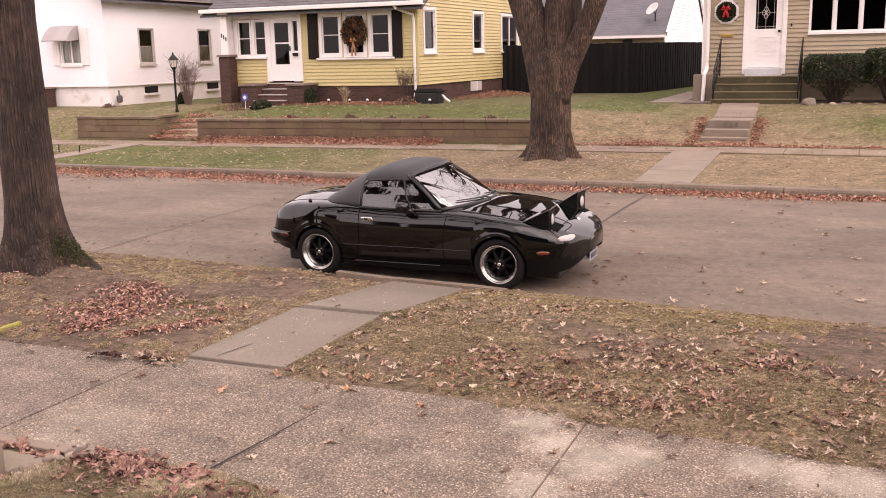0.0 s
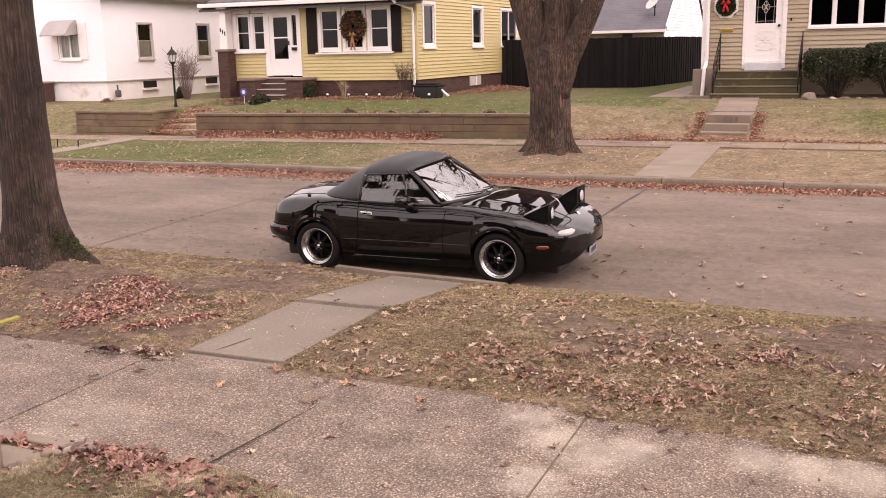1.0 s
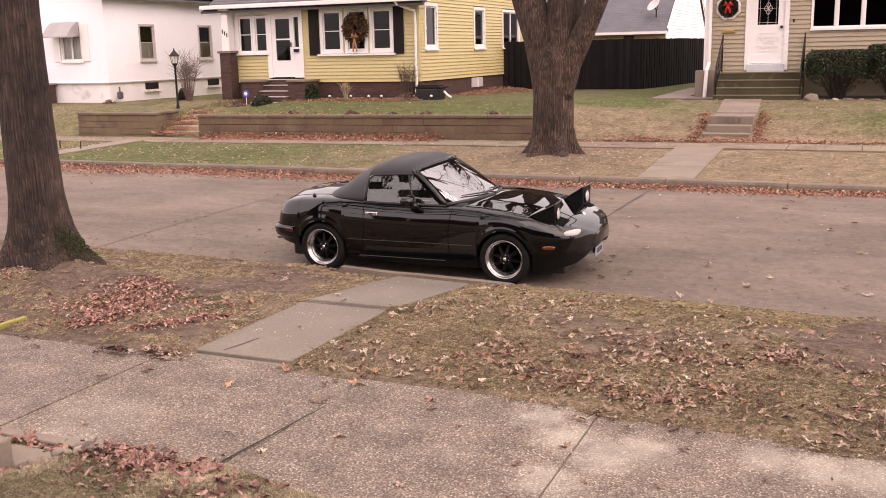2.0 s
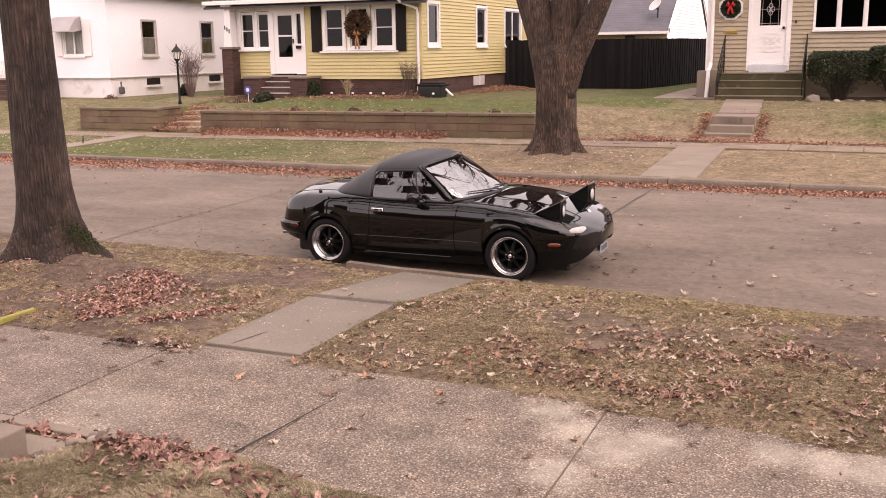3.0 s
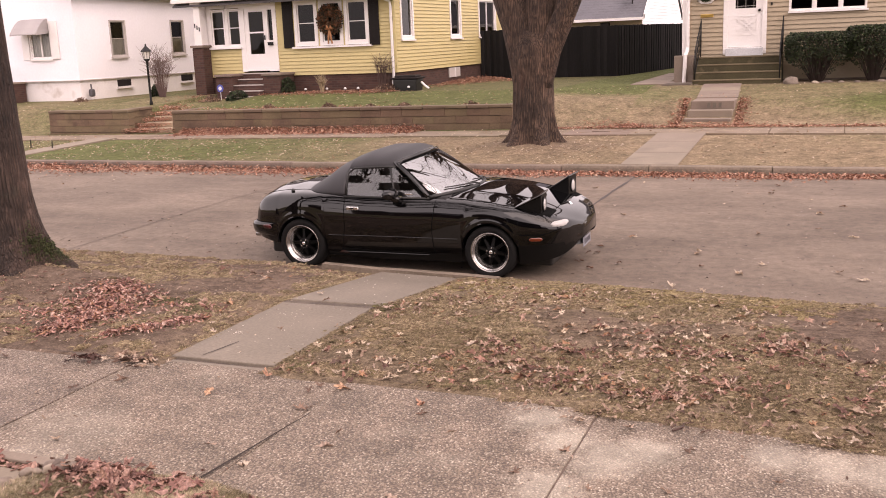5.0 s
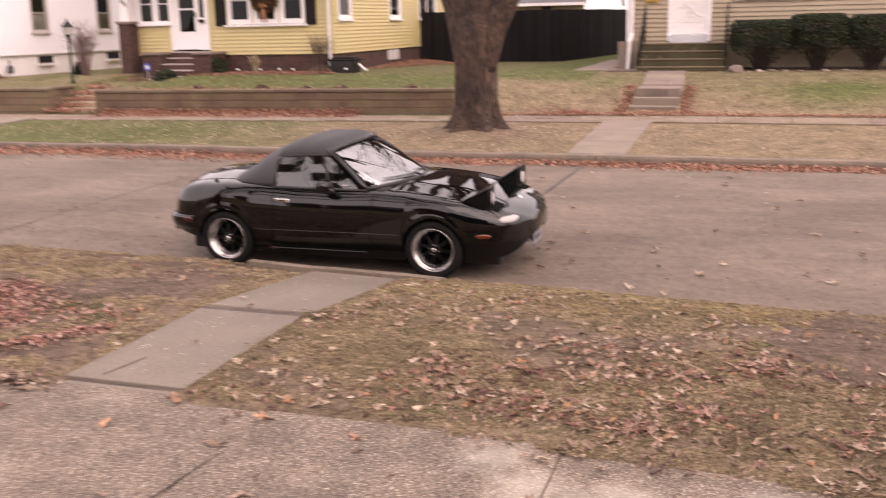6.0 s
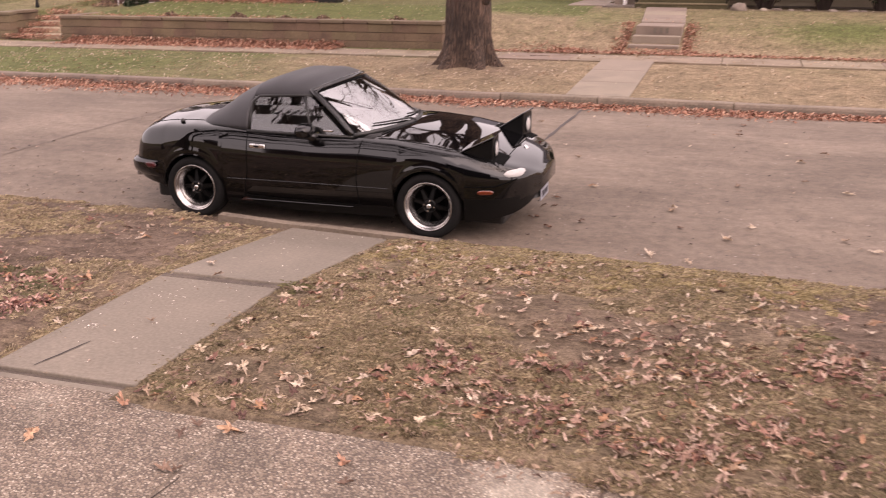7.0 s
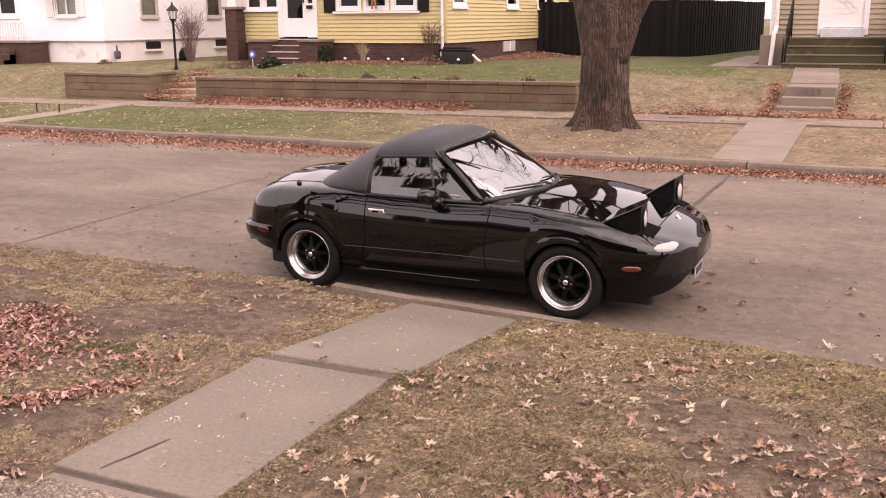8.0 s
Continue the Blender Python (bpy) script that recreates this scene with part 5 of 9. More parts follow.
    piece("pane", mesh_of("pane", [(-5.27 + u * 0.8, 30.28, 3.56 + z * 0.8) for u, z in ring], [tuple(range(8))], PANE), ow, Matrix())
    part("mail_slot", boxed(-5.42, -5.06, 30.24, 30.29, 2.84, 2.93, 0.01), plain("brass", (0.62, 0.42, 0.13), 0.35, 1.0), h, "brass mail slot")
    # carpeted steps with iron railings
    st = thing("porch_steps", -4.43, 29.6, 0.85, "front steps covered in worn green carpet", "steps")
    inv = st.matrix_world.inverted()
    for i in range(4):
        y = 28.95 + 0.27 * i
        s = part("step", boxed(-5.45, -3.12, y, 30.27, 0.6 if i == 0 else 0.95 + 0.2 * i - 0.05, 0.95 + 0.2 * (i + 1) - 0.02, 0.02), CARPET)
        s.parent, s.matrix_local = st, inv
        s = part("nosing", boxed(-5.46, -3.11, y - 0.015, y + 0.03, 0.95 + 0.2 * (i + 1) - 0.05, 0.95 + 0.2 * (i + 1) - 0.012, 0.006), NOSING)
        s.parent, s.matrix_local = st, inv
    for x in (-5.39, -3.15):
        r = thing("handrail", x, 29.6, 0.85, "black wrought iron stair railing with scrolls", "railing", "railings of the front steps")
        inv2 = r.matrix_world.inverted()

        def add(name, bm):
            o = part(name, bm, BLACKMETAL, smooth=True)
            o.parent, o.matrix_local = r, inv2
        add("rail", tube(bmesh.new(), [(x, 28.93, 1.88), (x, 28.99, 1.96), (x, 30.12, 2.70), (x, 30.24, 2.73)], [0.016] * 4, 8))
        add("rail", tube(bmesh.new(), [(x, 28.98, 1.26), (x, 30.2, 2.0)], [0.010] * 2, 6))
        for y, z0, z1 in ((28.98, 1.06, 1.95), (30.2, 1.70, 2.80)):
            add("newel_post", tube(bmesh.new(), [(x, y, z0), (x, y, z1)], [0.018] * 2, 8))
        for i in range(7):
            y = 29.13 + 0.153 * i
            add("baluster", tube(bmesh.new(), [(x, y, 1.26 + 0.606 * (y - 28.98)), (x, y, 1.95 + 0.655 * (y - 28.98))], [0.007] * 2, 6))
        for i in range(4):
            y = 29.2 + 0.25 * i
            zc = 1.66 + 0.63 * (y - 28.98)
            add("scroll", tube(bmesh.new(), [(x, y + 0.07 * math.cos(a), zc + 0.09 * math.sin(a)) for a in [2 * math.pi * k / 12 for k in range(13)]], [0.007] * 13, 5))
    # stepped walk to the pavement
    w = thing("yard_steps", -4.45, 24.8, 0.2, "concrete walk steps up from the pavement with number bars", "steps")
    inv3 = w.matrix_world.inverted()

    def add3(name, bm, mat=CONCRETE):
        o = part(name, bm, mat)
        o.parent, o.matrix_local = w, inv3
        return o
    add3("step", boxed(-5.06, -3.97, 24.55, 25.4, 0.15, 0.435, 0.015))
    add3("step", boxed(-5.01, -3.97, 24.87, 25.6, 0.40, 0.61, 0.015))
    s = add3("step", boxed(-4.97, -3.96, 25.2, 26.2, 0.55, 0.81, 0.015))
    for i in range(3):
        add3("number_bar", boxed(-4.58 + 0.13 * i, -4.51 + 0.13 * i, 25.19, 25.2, 0.65, 0.77), shade("worn_number", (0.135, 0.112, 0.092)))
    for i, (y0, y1) in enumerate(((26.21, 26.8), (26.8, 27.4), (27.4, 28.1), (28.1, 28.95))):
        bm = boxed(-4.97, -3.96, y0, y1, 0.6, 0.815, 0.01)
        for v in bm.verts:
            v.co.x -= 0.06 * (v.co.y - 26.2)
            v.co.z += 0.215 * ease(25.6, 29.2, v.co.y)
        add3("slab", bm)
    sp = thing("side_path", -6.2, 29.4, 0.8, "concrete path that turns aside along the house front", "path", kind="structure")
    inv4 = sp.matrix_world.inverted()
    # a bent slab whose near edge swings round into the main walk, then one along the house side
    near_edge = [(-7.3 + 0.2 * i, 29.55 - 0.62 * ease(0.35, 1.0, i / 10)) for i in range(11)]
    bm = bmesh.new()
    rows = [[bm.verts.new((x, y, 0.75)), bm.verts.new((x, y, 1.02)), bm.verts.new((x, 30.55, 1.035)), bm.verts.new((x, 30.55, 0.75))] for x, y in near_edge]
    for r0, r1 in zip(rows, rows[1:]):
        for k in range(3):
            bm.faces.new((r0[k], r1[k], r1[k + 1], r0[k + 1]))
    bm.faces.new(rows[0])
    bm.faces.new(rows[-1][::-1])
    made = [part("slab", bm, CONCRETE)] + [part("slab", boxed(-7.3, -6.35, 30.56 + 2 * i, 32.54 + 2 * i, 0.75, 1.03), CONCRETE) for i in range(3)]
    for o in made:
        o.parent, o.matrix_local = sp, inv4
    part("path_soil", boxed(-6.3, -5.3, 28.96, 29.9, 0.7, 1.025), SOIL, h)


build_beige_house()


def build_white_house():
    h = thing("house", 0, 0, 0, "white clapboard house with an awning and painted foundation", "house")
    F, S = facing("front", 29.0), facing("east", -27.1)
    siding(h, F, -34.5, -27.1, 1.6, 4.9, WHITE, [(-29.2, -28.22, 2.44, 3.66), (-31.9, -31.0, 2.44, 3.68)], 0.13, lap=0.010)
    siding(h, S, 29.0, 40.0, 1.6, 4.9, WHITE, [(30.82, 31.68, 2.40, 3.66), (34.47, 35.33, 2.40, 3.68)], 0.13, lap=0.010)
    part("wall", boxed(-34.5, -27.15, 39.9, 40.0, 0.8, 4.9), WHITE, h)
    part("wall", boxed(-34.6, -34.5, 29.0, 40.0, 0.8, 4.9), WHITE, h)
    bm = bmesh.new()
    gz = 4.9 + 3.7 * math.tan(radians(38))
    a = [bm.verts.new(p) for p in ((-34.5, 29.02, 4.9), (-27.1, 29.02, 4.9), (-30.8, 29.02, gz), (-34.5, 29.15, 4.9), (-27.1, 29.15, 4.9), (-30.8, 29.15, gz))]
    for q in ((0, 1, 2), (3, 5, 4), (0, 3, 4, 1), (1, 4, 5, 2), (2, 5, 3, 0)):
        bm.faces.new([a[k] for k in q])
    part("gable", bm, WHITE, h)
    fd = part("foundation", boxed(-34.45, -27.13, 29.03, 39.95, 0.5, 1.6), WHITEWASH, h, "white painted foundation")
    part("water_table", boxed(-27.13, -27.06, 28.95, 40.0, 1.59, 1.62), STORM, h)
    part("water_table", boxed(-34.5, -27.13, 28.94, 29.0, 1.59, 1.62), STORM, h)
    part("corner_board", boxed(-27.13, -27.06, 28.95, 28.985, 1.6, 4.9), WHITE, h)
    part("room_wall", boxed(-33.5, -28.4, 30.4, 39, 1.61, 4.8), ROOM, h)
    gable_roof(h, -34.5, -27.1, 29.0, 40.0, 4.95, 38, "y", SHINGLE, 0.4)
    part("soffit", boxed(-27.1, -26.68, 28.6, 40.4, 4.80, 4.84), shade("brown_soffit", (0.30, 0.24, 0.21), rough=0.8), h)
    window(h, S, 30.85, 31.65, 2.42, 3.7, 0.05, (0.5,), curtain=(0.0, 0.50), mat=STORM, hung=0.085, pane_mat=CLEAR_PANE)
    window(h, S, 34.5, 35.3, 2.42, 3.72, 0.05, (0.5,), curtain=(0.0, 0.50), mat=STORM, hung=0.085, pane_mat=CLEAR_PANE)
    for y in (31.0, 34.95):
        b = part("basement_window", boxed(-27.14, -27.10, y, y + 0.75, 1.28, 1.53), SHUTTER, h, "dark basement window")
        part("sill", boxed(-27.13, -27.02, y - 0.08, y + 0.83, 1.20, 1.27), WHITEWASH, b)
    window(h, F, -29.17, -28.25, 2.45, 3.7, 0.05, (), (0.5,), curtain=(0.0, 0.98), hung=0.085, pane_mat=CLEAR_PANE)
    for a, b in ((-29.56, -29.24), (-28.18, -27.86)):
        part("side_panel", boxed(a, b, 28.93, 28.975, 2.4, 3.75, 0.008), TRIM, h, "white side panel")
    # scalloped metal awning
    bm = bmesh.new()
    rows = []
    for i in range(17):
        u = -29.5 + 1.22 * i / 16
        rows.append([bm.verts.new((u, 28.97 - 0.62 * t, 3.84 - 0.10 * t - 0.42 * t * t)) for t in (0, 0.25, 0.5, 0.75, 1.0)] + [bm.verts.new((u, 28.345, 3.26 + 0.03 * (i % 2)))])
    for q0, q1 in zip(rows, rows[1:]):
        for k in range(5):
            bm.faces.new((q0[k], q0[k + 1], q1[k + 1], q1[k]))
    for q in (rows[0], rows[-1]):
        bm.faces.new(q + [bm.verts.new((q[0].co.x, 28.97, 3.32))])
    part("awning", bm, shade("grey_awning", (0.36, 0.335, 0.335), 0.85, 1.1, rough=0.6), h, "pale grey metal window awning")
    window(h, F, -31.85, -31.05, 2.5, 3.7, 0.1, (0.5,))
    # entrance porch
    pc = part("porch", boxed(-33.5, -29.65, 28.05, 28.95, 0.6, 1.55), BRICKS, h, "brick porch base")
    part("porch_floor", boxed(-33.55, -29.6, 28.0, 28.95, 1.551, 1.62, 0.01), CONCRETE, pc)
    bm = bmesh.new()
    box(bm, -33.4, -29.68, 28.08, 28.12, 2.22, 2.28)
    box(bm, -33.4, -29.68, 28.08, 28.12, 1.70, 1.74)
    rail = part("railing", bm, TRIM, h, "white porch railing")
    bal = part_mesh(boxed(-0.02, 0.02, 28.08, 28.12, 1.63, 2.22), "baluster", TRIM)
    for i in range(31):
        piece("baluster", bal, rail, pose(-33.3 + 0.12 * i, 0, 0))
    for i in range(3):
        part("step", boxed(-31.4, -30.2, 27.2 + 0.28 * i, 28.0, 0.7 + 0.005 * i, 1.0 + 0.18 * i, 0.01), BRICKS, pc)
    # meter pipe on the foundation
    bm = tube(bmesh.new(), [(-26.95, 29.35, 1.45), (-26.9, 29.3, 1.3), (-26.9, 29.3, 1.0)], [0.03] * 3, 8)
    box(bm, -27.0, -26.82, 29.22, 29.42, 1.0, 1.28, 0.06)
    part("gas_meter", bm, shade("grey_meter", (0.085, 0.078, 0.085), rough=0.6), h, "grey gas meter")


build_white_house()


def build_garage():
    h = thing("garage", 0, 0, 0, "white garage with a slate grey roof behind the fence", "garage")
    F, S = facing("front", 46.0), facing("east", -10.0)
    siding(h, F, -19, -10.0, 0.9, 3.3, BEIGE, [], 0.15)
    siding(h, S, 46.0, 58.0, 0.9, 7.6, WHITE, [], 0.15, clip=lambda z: (46.0, 58.0) if z < 3.2 else (46 + (z - 3.15) / 0.7, 58 - (z - 3.15) / 0.7))
    part("wall", boxed(-19.1, -19, 46, 58, 0.9, 3.3), WHITE, h)
    part("wall", boxed(-19, -10.1, 57.9, 58, 0.9, 3.3), WHITE, h)
    gable_roof(h, -19.0, -10.27, 46.0, 58.0, 3.38, 35, "x", shade("slate_shingle", (0.11, 0.108, 0.122), 0.8, 1.2, rough=0.95, fine=10), 0.35, 0.02)
    part("fascia", boxed(-19.4, -9.85, 45.60, 45.66, 3.06, 3.18), TRIM, h)
    bm = bmesh.new()
    for s in (0, 1):
        y0, y1 = (45.7, 52.0) if s == 0 else (58.3, 52.0)
        z0, z1 = 3.2, 7.55
        v = [bm.verts.new(p) for p in ((-9.82, y0, z0 - 0.12), (-9.82, y1, z1 - 0.12), (-9.82, y1, z1 + 0.1), (-9.82, y0, z0 + 0.1), (-9.88, y0, z0 - 0.12), (-9.88, y1, z1 - 0.12), (-9.88, y1, z1 + 0.1), (-9.88, y0, z0 + 0.1))]
        for q in ((0, 1, 2, 3), (4, 7, 6, 5), (0, 4, 5, 1), (3, 2, 6, 7)):
            bm.faces.new([v[k] for k in q])
    part("bargeboard", bm, TRIM, h)
    part("vent_box", boxed(-11.85, -11.45, 45.75, 45.98, 2.7, 3.0), SHUTTER, h)
    d = thing("satellite_dish", -10.6, 46.5, 3.70, "grey satellite dish on the garage roof", "dish")
    bm = lathe(bmesh.new(), [(0.0, 0.0), (0.12, 0.012), (0.25, 0.05), (0.33, 0.10), (0.34, 0.09), (0.25, 0.035), (0.0, -0.02)], 24, "z")
    o = part("reflector", bm, shade("dish_grey", (0.55, 0.53, 0.53), rough=0.5), d, smooth=True)
    o.matrix_local = pose(0, -0.12, 0.62, 48, -22, -20)
    part("arm", tube(bmesh.new(), [(0.05, 0.1, 0.0), (0.05, 0.1, 0.45), (0, -0.1, 0.6)], [0.03] * 3, 8), SHUTTER, d)
    part("feed", tube(bmesh.new(), [(0, -0.1, 0.5), (0.2, -0.5, 0.45), (0.22, -0.55, 0.6)], [0.018] * 3, 6), SHUTTER, d)


build_garage()


def build_fence():
    board = part_mesh(boxed(-0.068, 0.068, -0.012, 0.012, 0, 1.0, 0.004), "fence_board", DARKWOOD)
    rnd = random.Random(6)

    def run(name_label, a, b, step):
        f = thing("fence", a[0], a[1], 0, name_label, "fence", "back yard fence")
        d = Vector((b[0] - a[0], b[1] - a[1], 0))
        n = int(d.length / step)
        rz = math.degrees(math.atan2(d.y, d.x))
        for i in range(n + 1):
            p = d * i / n
            gz = lay(a[0] + p.x, a[1] + p.y) - 0.03
            top = 2.80 + rnd.uniform(-0.015, 0.015)
            off = 0.03 if i % 2 else 0.0
            m = pose(p.x + off * math.sin(radians(rz)), p.y - off * math.cos(radians(rz)), gz, 0, 0, rz) @ Matrix.Diagonal((1, 1, top - gz, 1))
            if abs(a[0] + 14.95 + p.x * 0) < 1 and i == 2:
                continue
            piece("board", board, f, m)
        for z in (1.2, 2.0, 2.6):
            bm = boxed(0, d.length, 0.03, 0.07, z - 0.04, z + 0.04)
            r = part("rail", bm, DARKWOOD, f)
            r.matrix_local = pose(0, 0, 0, 0, 0, rz)
        for i in range(int(d.length / 2.4) + 1):
            p = d.normalized() * 2.4 * i
            bm = boxed(-0.045, 0.045, 0.05, 0.14, lay(a[0] + p.x, a[1] + p.y) - 0.05, 2.78)
            r = part("post", bm, DARKWOOD, f)
            r.matrix_local = pose(p.x, p.y, 0, 0, 0, rz)
    run("tall black-stained wooden board fence", (-15.3, 37.5), (-9.4, 37.5), 0.128)
    run("tall black-stained wooden board fence running back", (-9.33, 37.55), (-7.7, 43.5), 0.105)


build_fence()


# ---- houses added behind the viewer, which show only by darkening the car's reflections ----
def build_row_behind():
    for x0, x1, y0, h, mat in ((-15.5, -7.0, -8.0, 5.6, BRICKS), (-6.0, 5.5, -4.5, 8.0, SHUTTER), (9.0, 18.0, -8.5, 5.6, BRICKS)):
        b = thing("house", (x0 + x1) / 2, y0, 1.0, "plain dark house out of view, added to darken reflections", "house")
        inv = b.matrix_world.inverted()
        for name, bm, m in (("wall", boxed(x0, x1, y0 - 8, y0, 0.6, h - 1.6), mat),):
            o = part(name, bm, m)
            o.parent, o.matrix_local = b, inv
        gable_roof(b, x0, x1, y0 - 8, y0, h - 1.6, 32, "x", SHINGLE, 0.4)
        for o in b.children:
            o.matrix_local = inv


build_row_behind()


# ---- the parked roadster ----
PAINT = plain("black_car_paint", (0.0018, 0.0018, 0.0022), 0.3, 0.0, 0.0, 1.0)
PAINT.node_tree.nodes["Principled BSDF"].inputs["Coat IOR"].default_value = 1.6
VINYL = shade("soft_top_vinyl", (0.029, 0.0285, 0.032), 0.85, 1.15, rough=0.6, big=3, fine=120, bump=0.15, depth=0.002)
RUBBER = shade("tyre_rubber", (0.008, 0.0077, 0.0077), 0.8, 1.3, rough=0.8, big=6, fine=60, bump=0.15, spec=0.2)
RIM = plain("polished_rim", (0.50, 0.485, 0.475), 0.26, 1.0)
SATIN = plain("black_wheel_paint", (0.004, 0.004, 0.004), 0.4, 0.0, 0.2, 0.0)
WINDSHIELD = glass("car_glass", (0.72, 0.76, 0.75), 0.7, 4.4)
SIDEGLASS = glass("side_glass", (0.86, 0.9, 0.89), 0.9, 2.05)
CABIN = shade("cabin_cloth", (0.03, 0.029, 0.03), rough=0.9)
AMBER = plain("amber_lens", (0.15, 0.026, 0.009), 0.2, 0.0, 0.6, 0.5)
REDLENS = plain("red_lens", (0.07, 0.006, 0.009), 0.2, 0.0, 0.6, 0.5)
CLEARLENS = plain("white_lens", (0.52, 0.51, 0.50), 0.12, 0.0, 0.6, 0.6)
SIGNAL = plain("signal_lens", (0.42, 0.41, 0.40), 0.2, 0.0, 0.6, 0.5)
SEAM = plain("panel_gap", (0.002, 0.002, 0.002), 0.9, 0.0, 0.1)
LOW_SHADE_PAINT = plain("shaded_lower_paint", (0.004, 0.004, 0.004), 0.35, 0.0, 0.25)

GRID = np.arange(-3.4, 1.05, 0.005)


def eased_line(pairs, sigma):
    xs, vs = zip(*sorted(pairs))
    v = np.interp(GRID, xs, vs)
    k = np.arange(-40, 41) * 0.005
    w = np.exp(-0.5 * (k / sigma) ** 2)
    w /= w.sum()
    v = np.convolve(np.pad(v, 40, mode="edge"), w, mode="valid")
    return lambda x: float(np.interp(x, GRID, v))


HALF = eased_line([(-3.03, 0.38), (-3.0, 0.55), (-2.95, 0.665), (-2.87, 0.735), (-2.76, 0.78), (-2.6, 0.81), (-2.265, 0.838), (-1.8, 0.825), (-1.2, 0.815),
                   (-0.6, 0.82), (0, 0.838), (0.25, 0.832), (0.42, 0.805), (0.58, 0.745), (0.70, 0.66), (0.79, 0.54), (0.845, 0.40), (0.875, 0.22)], 0.025)
CROWN = eased_line([(-3.03, 0.50), (-2.99, 0.545), (-2.95, 0.62), (-2.91, 0.77), (-2.87, 0.835), (-2.80, 0.876), (-2.5, 0.912), (-2.25, 0.92), (-2.1, 0.90),
                    (-1.95, 0.85), (-0.7, 0.85), (-0.5, 0.88), (-0.35, 0.878), (-0.1, 0.852), (0.1, 0.82), (0.3, 0.777), (0.45, 0.743), (0.6, 0.702), (0.72, 0.665),
                    (0.80, 0.628), (0.85, 0.585), (0.875, 0.535)], 0.025)
SHOULDER = eased_line([(-3.03, 0.47), (-2.99, 0.515), (-2.95, 0.58), (-2.91, 0.70), (-2.87, 0.745), (-2.78, 0.798), (-2.6, 0.83), (-2.3, 0.856), (-1.9, 0.855),
                       (-1.5, 0.826), (-1.0, 0.815), (-0.6, 0.822), (-0.3, 0.808), (0, 0.782), (0.3, 0.732), (0.45, 0.698), (0.6, 0.658), (0.72, 0.62), (0.80, 0.582), (0.85, 0.545), (0.875, 0.51)], 0.025)
WAIST = eased_line([(-3.03, 0.43), (-2.95, 0.47), (-2.7, 0.55), (-2.2, 0.57), (-1.2, 0.56), (0, 0.56), (0.4, 0.52), (0.6, 0.50), (0.875, 0.47)], 0.05)
SILL = eased_line([(-3.03, 0.37), (-2.98, 0.34), (-2.82, 0.31), (-2.6, 0.27), (-2.3, 0.2), (-1.2, 0.15), (0.3, 0.17), (0.5, 0.19), (0.7, 0.235), (0.80, 0.29), (0.85, 0.36), (0.875, 0.41)], 0.025)
ARCH, HUB_Z, AXLES = 0.318, 0.29, (0.0, -2.265)


def body_section(x):
    """Half of the body's cross-section at x, from the sill up to the centre line, as 25 points."""
    w, zc, zs, zl = HALF(x), CROWN(x), SHOULDER(x), SILL(x)
    for a in AXLES:
        if abs(x - a) < ARCH:
            zl = max(zl, HUB_Z + math.sqrt(ARCH ** 2 - (x - a) ** 2))
    zm = max(min(WAIST(x), zs - 0.02), zl + 0.3 * (zs - zl))
    tuck = 0.93 if zl < 0.3 else 0.93 + 0.065 * ease(0.3, 0.45, zl)
    pts = [(w * tuck, zl), (w * (0.5 + tuck / 2 + 0.012), zl + 0.4 * (zm - zl)), (w, zm), (w * 0.985, zm + 0.5 * (zs - zm)), (w * 0.945, zs - 0.16 * (zs - zm)), (w * 0.87, zs + 0.008),
           (w * 0.68, zs + 0.45 * (zc - zs)), (w * 0.36, zs + 0.88 * (zc - zs)), (0.0, zc)]
    out, n = [], len(pts)
    for i in range(n - 1):
        p0, p1, p2, p3 = (Vector(pts[max(0, min(n - 1, i + k))]) for k in (-1, 0, 1, 2))
        if i + 2 > n - 1:
            p3 = Vector((-pts[n - 2][0], pts[n - 2][1]))
        for k in range(3):
            t = k / 3
            out.append(0.5 * (2 * p1 + (p2 - p0) * t + (2 * p0 - 5 * p1 + 4 * p2 - p3) * t * t + (3 * p1 - p0 - 3 * p2 + p3) * t ** 3))
    return out + [Vector(pts[-1])]


def on_body(x, z, side=-1, proud=0.002):
    """The place on the flank at x and height z."""
    s = body_section(x)
    flank = s[:16]
    for a, b in zip(flank, flank[1:]):
        if a.y <= z <= b.y:
            t = (z - a.y) / max(1e-6, b.y - a.y)
            return Vector((x, side * (a.x + (b.x - a.x) * t + proud), z))
    q = flank[-1] if z > flank[-1].y else flank[0]
    return Vector((x, side * (q.x + proud), q.y))


def on_top(x, y, proud=0.002):
    """The place on the bonnet or boot lid at x and y."""
    s = body_section(x)
    for a, b in zip(s[10:], s[11:]):
        if b.x <= abs(y) <= a.x:
            t = (a.x - abs(y)) / max(1e-6, a.x - b.x)
            return Vector((x, y, a.y + (b.y - a.y) * t + proud))
    return Vector((x, y, s[12].y + proud))


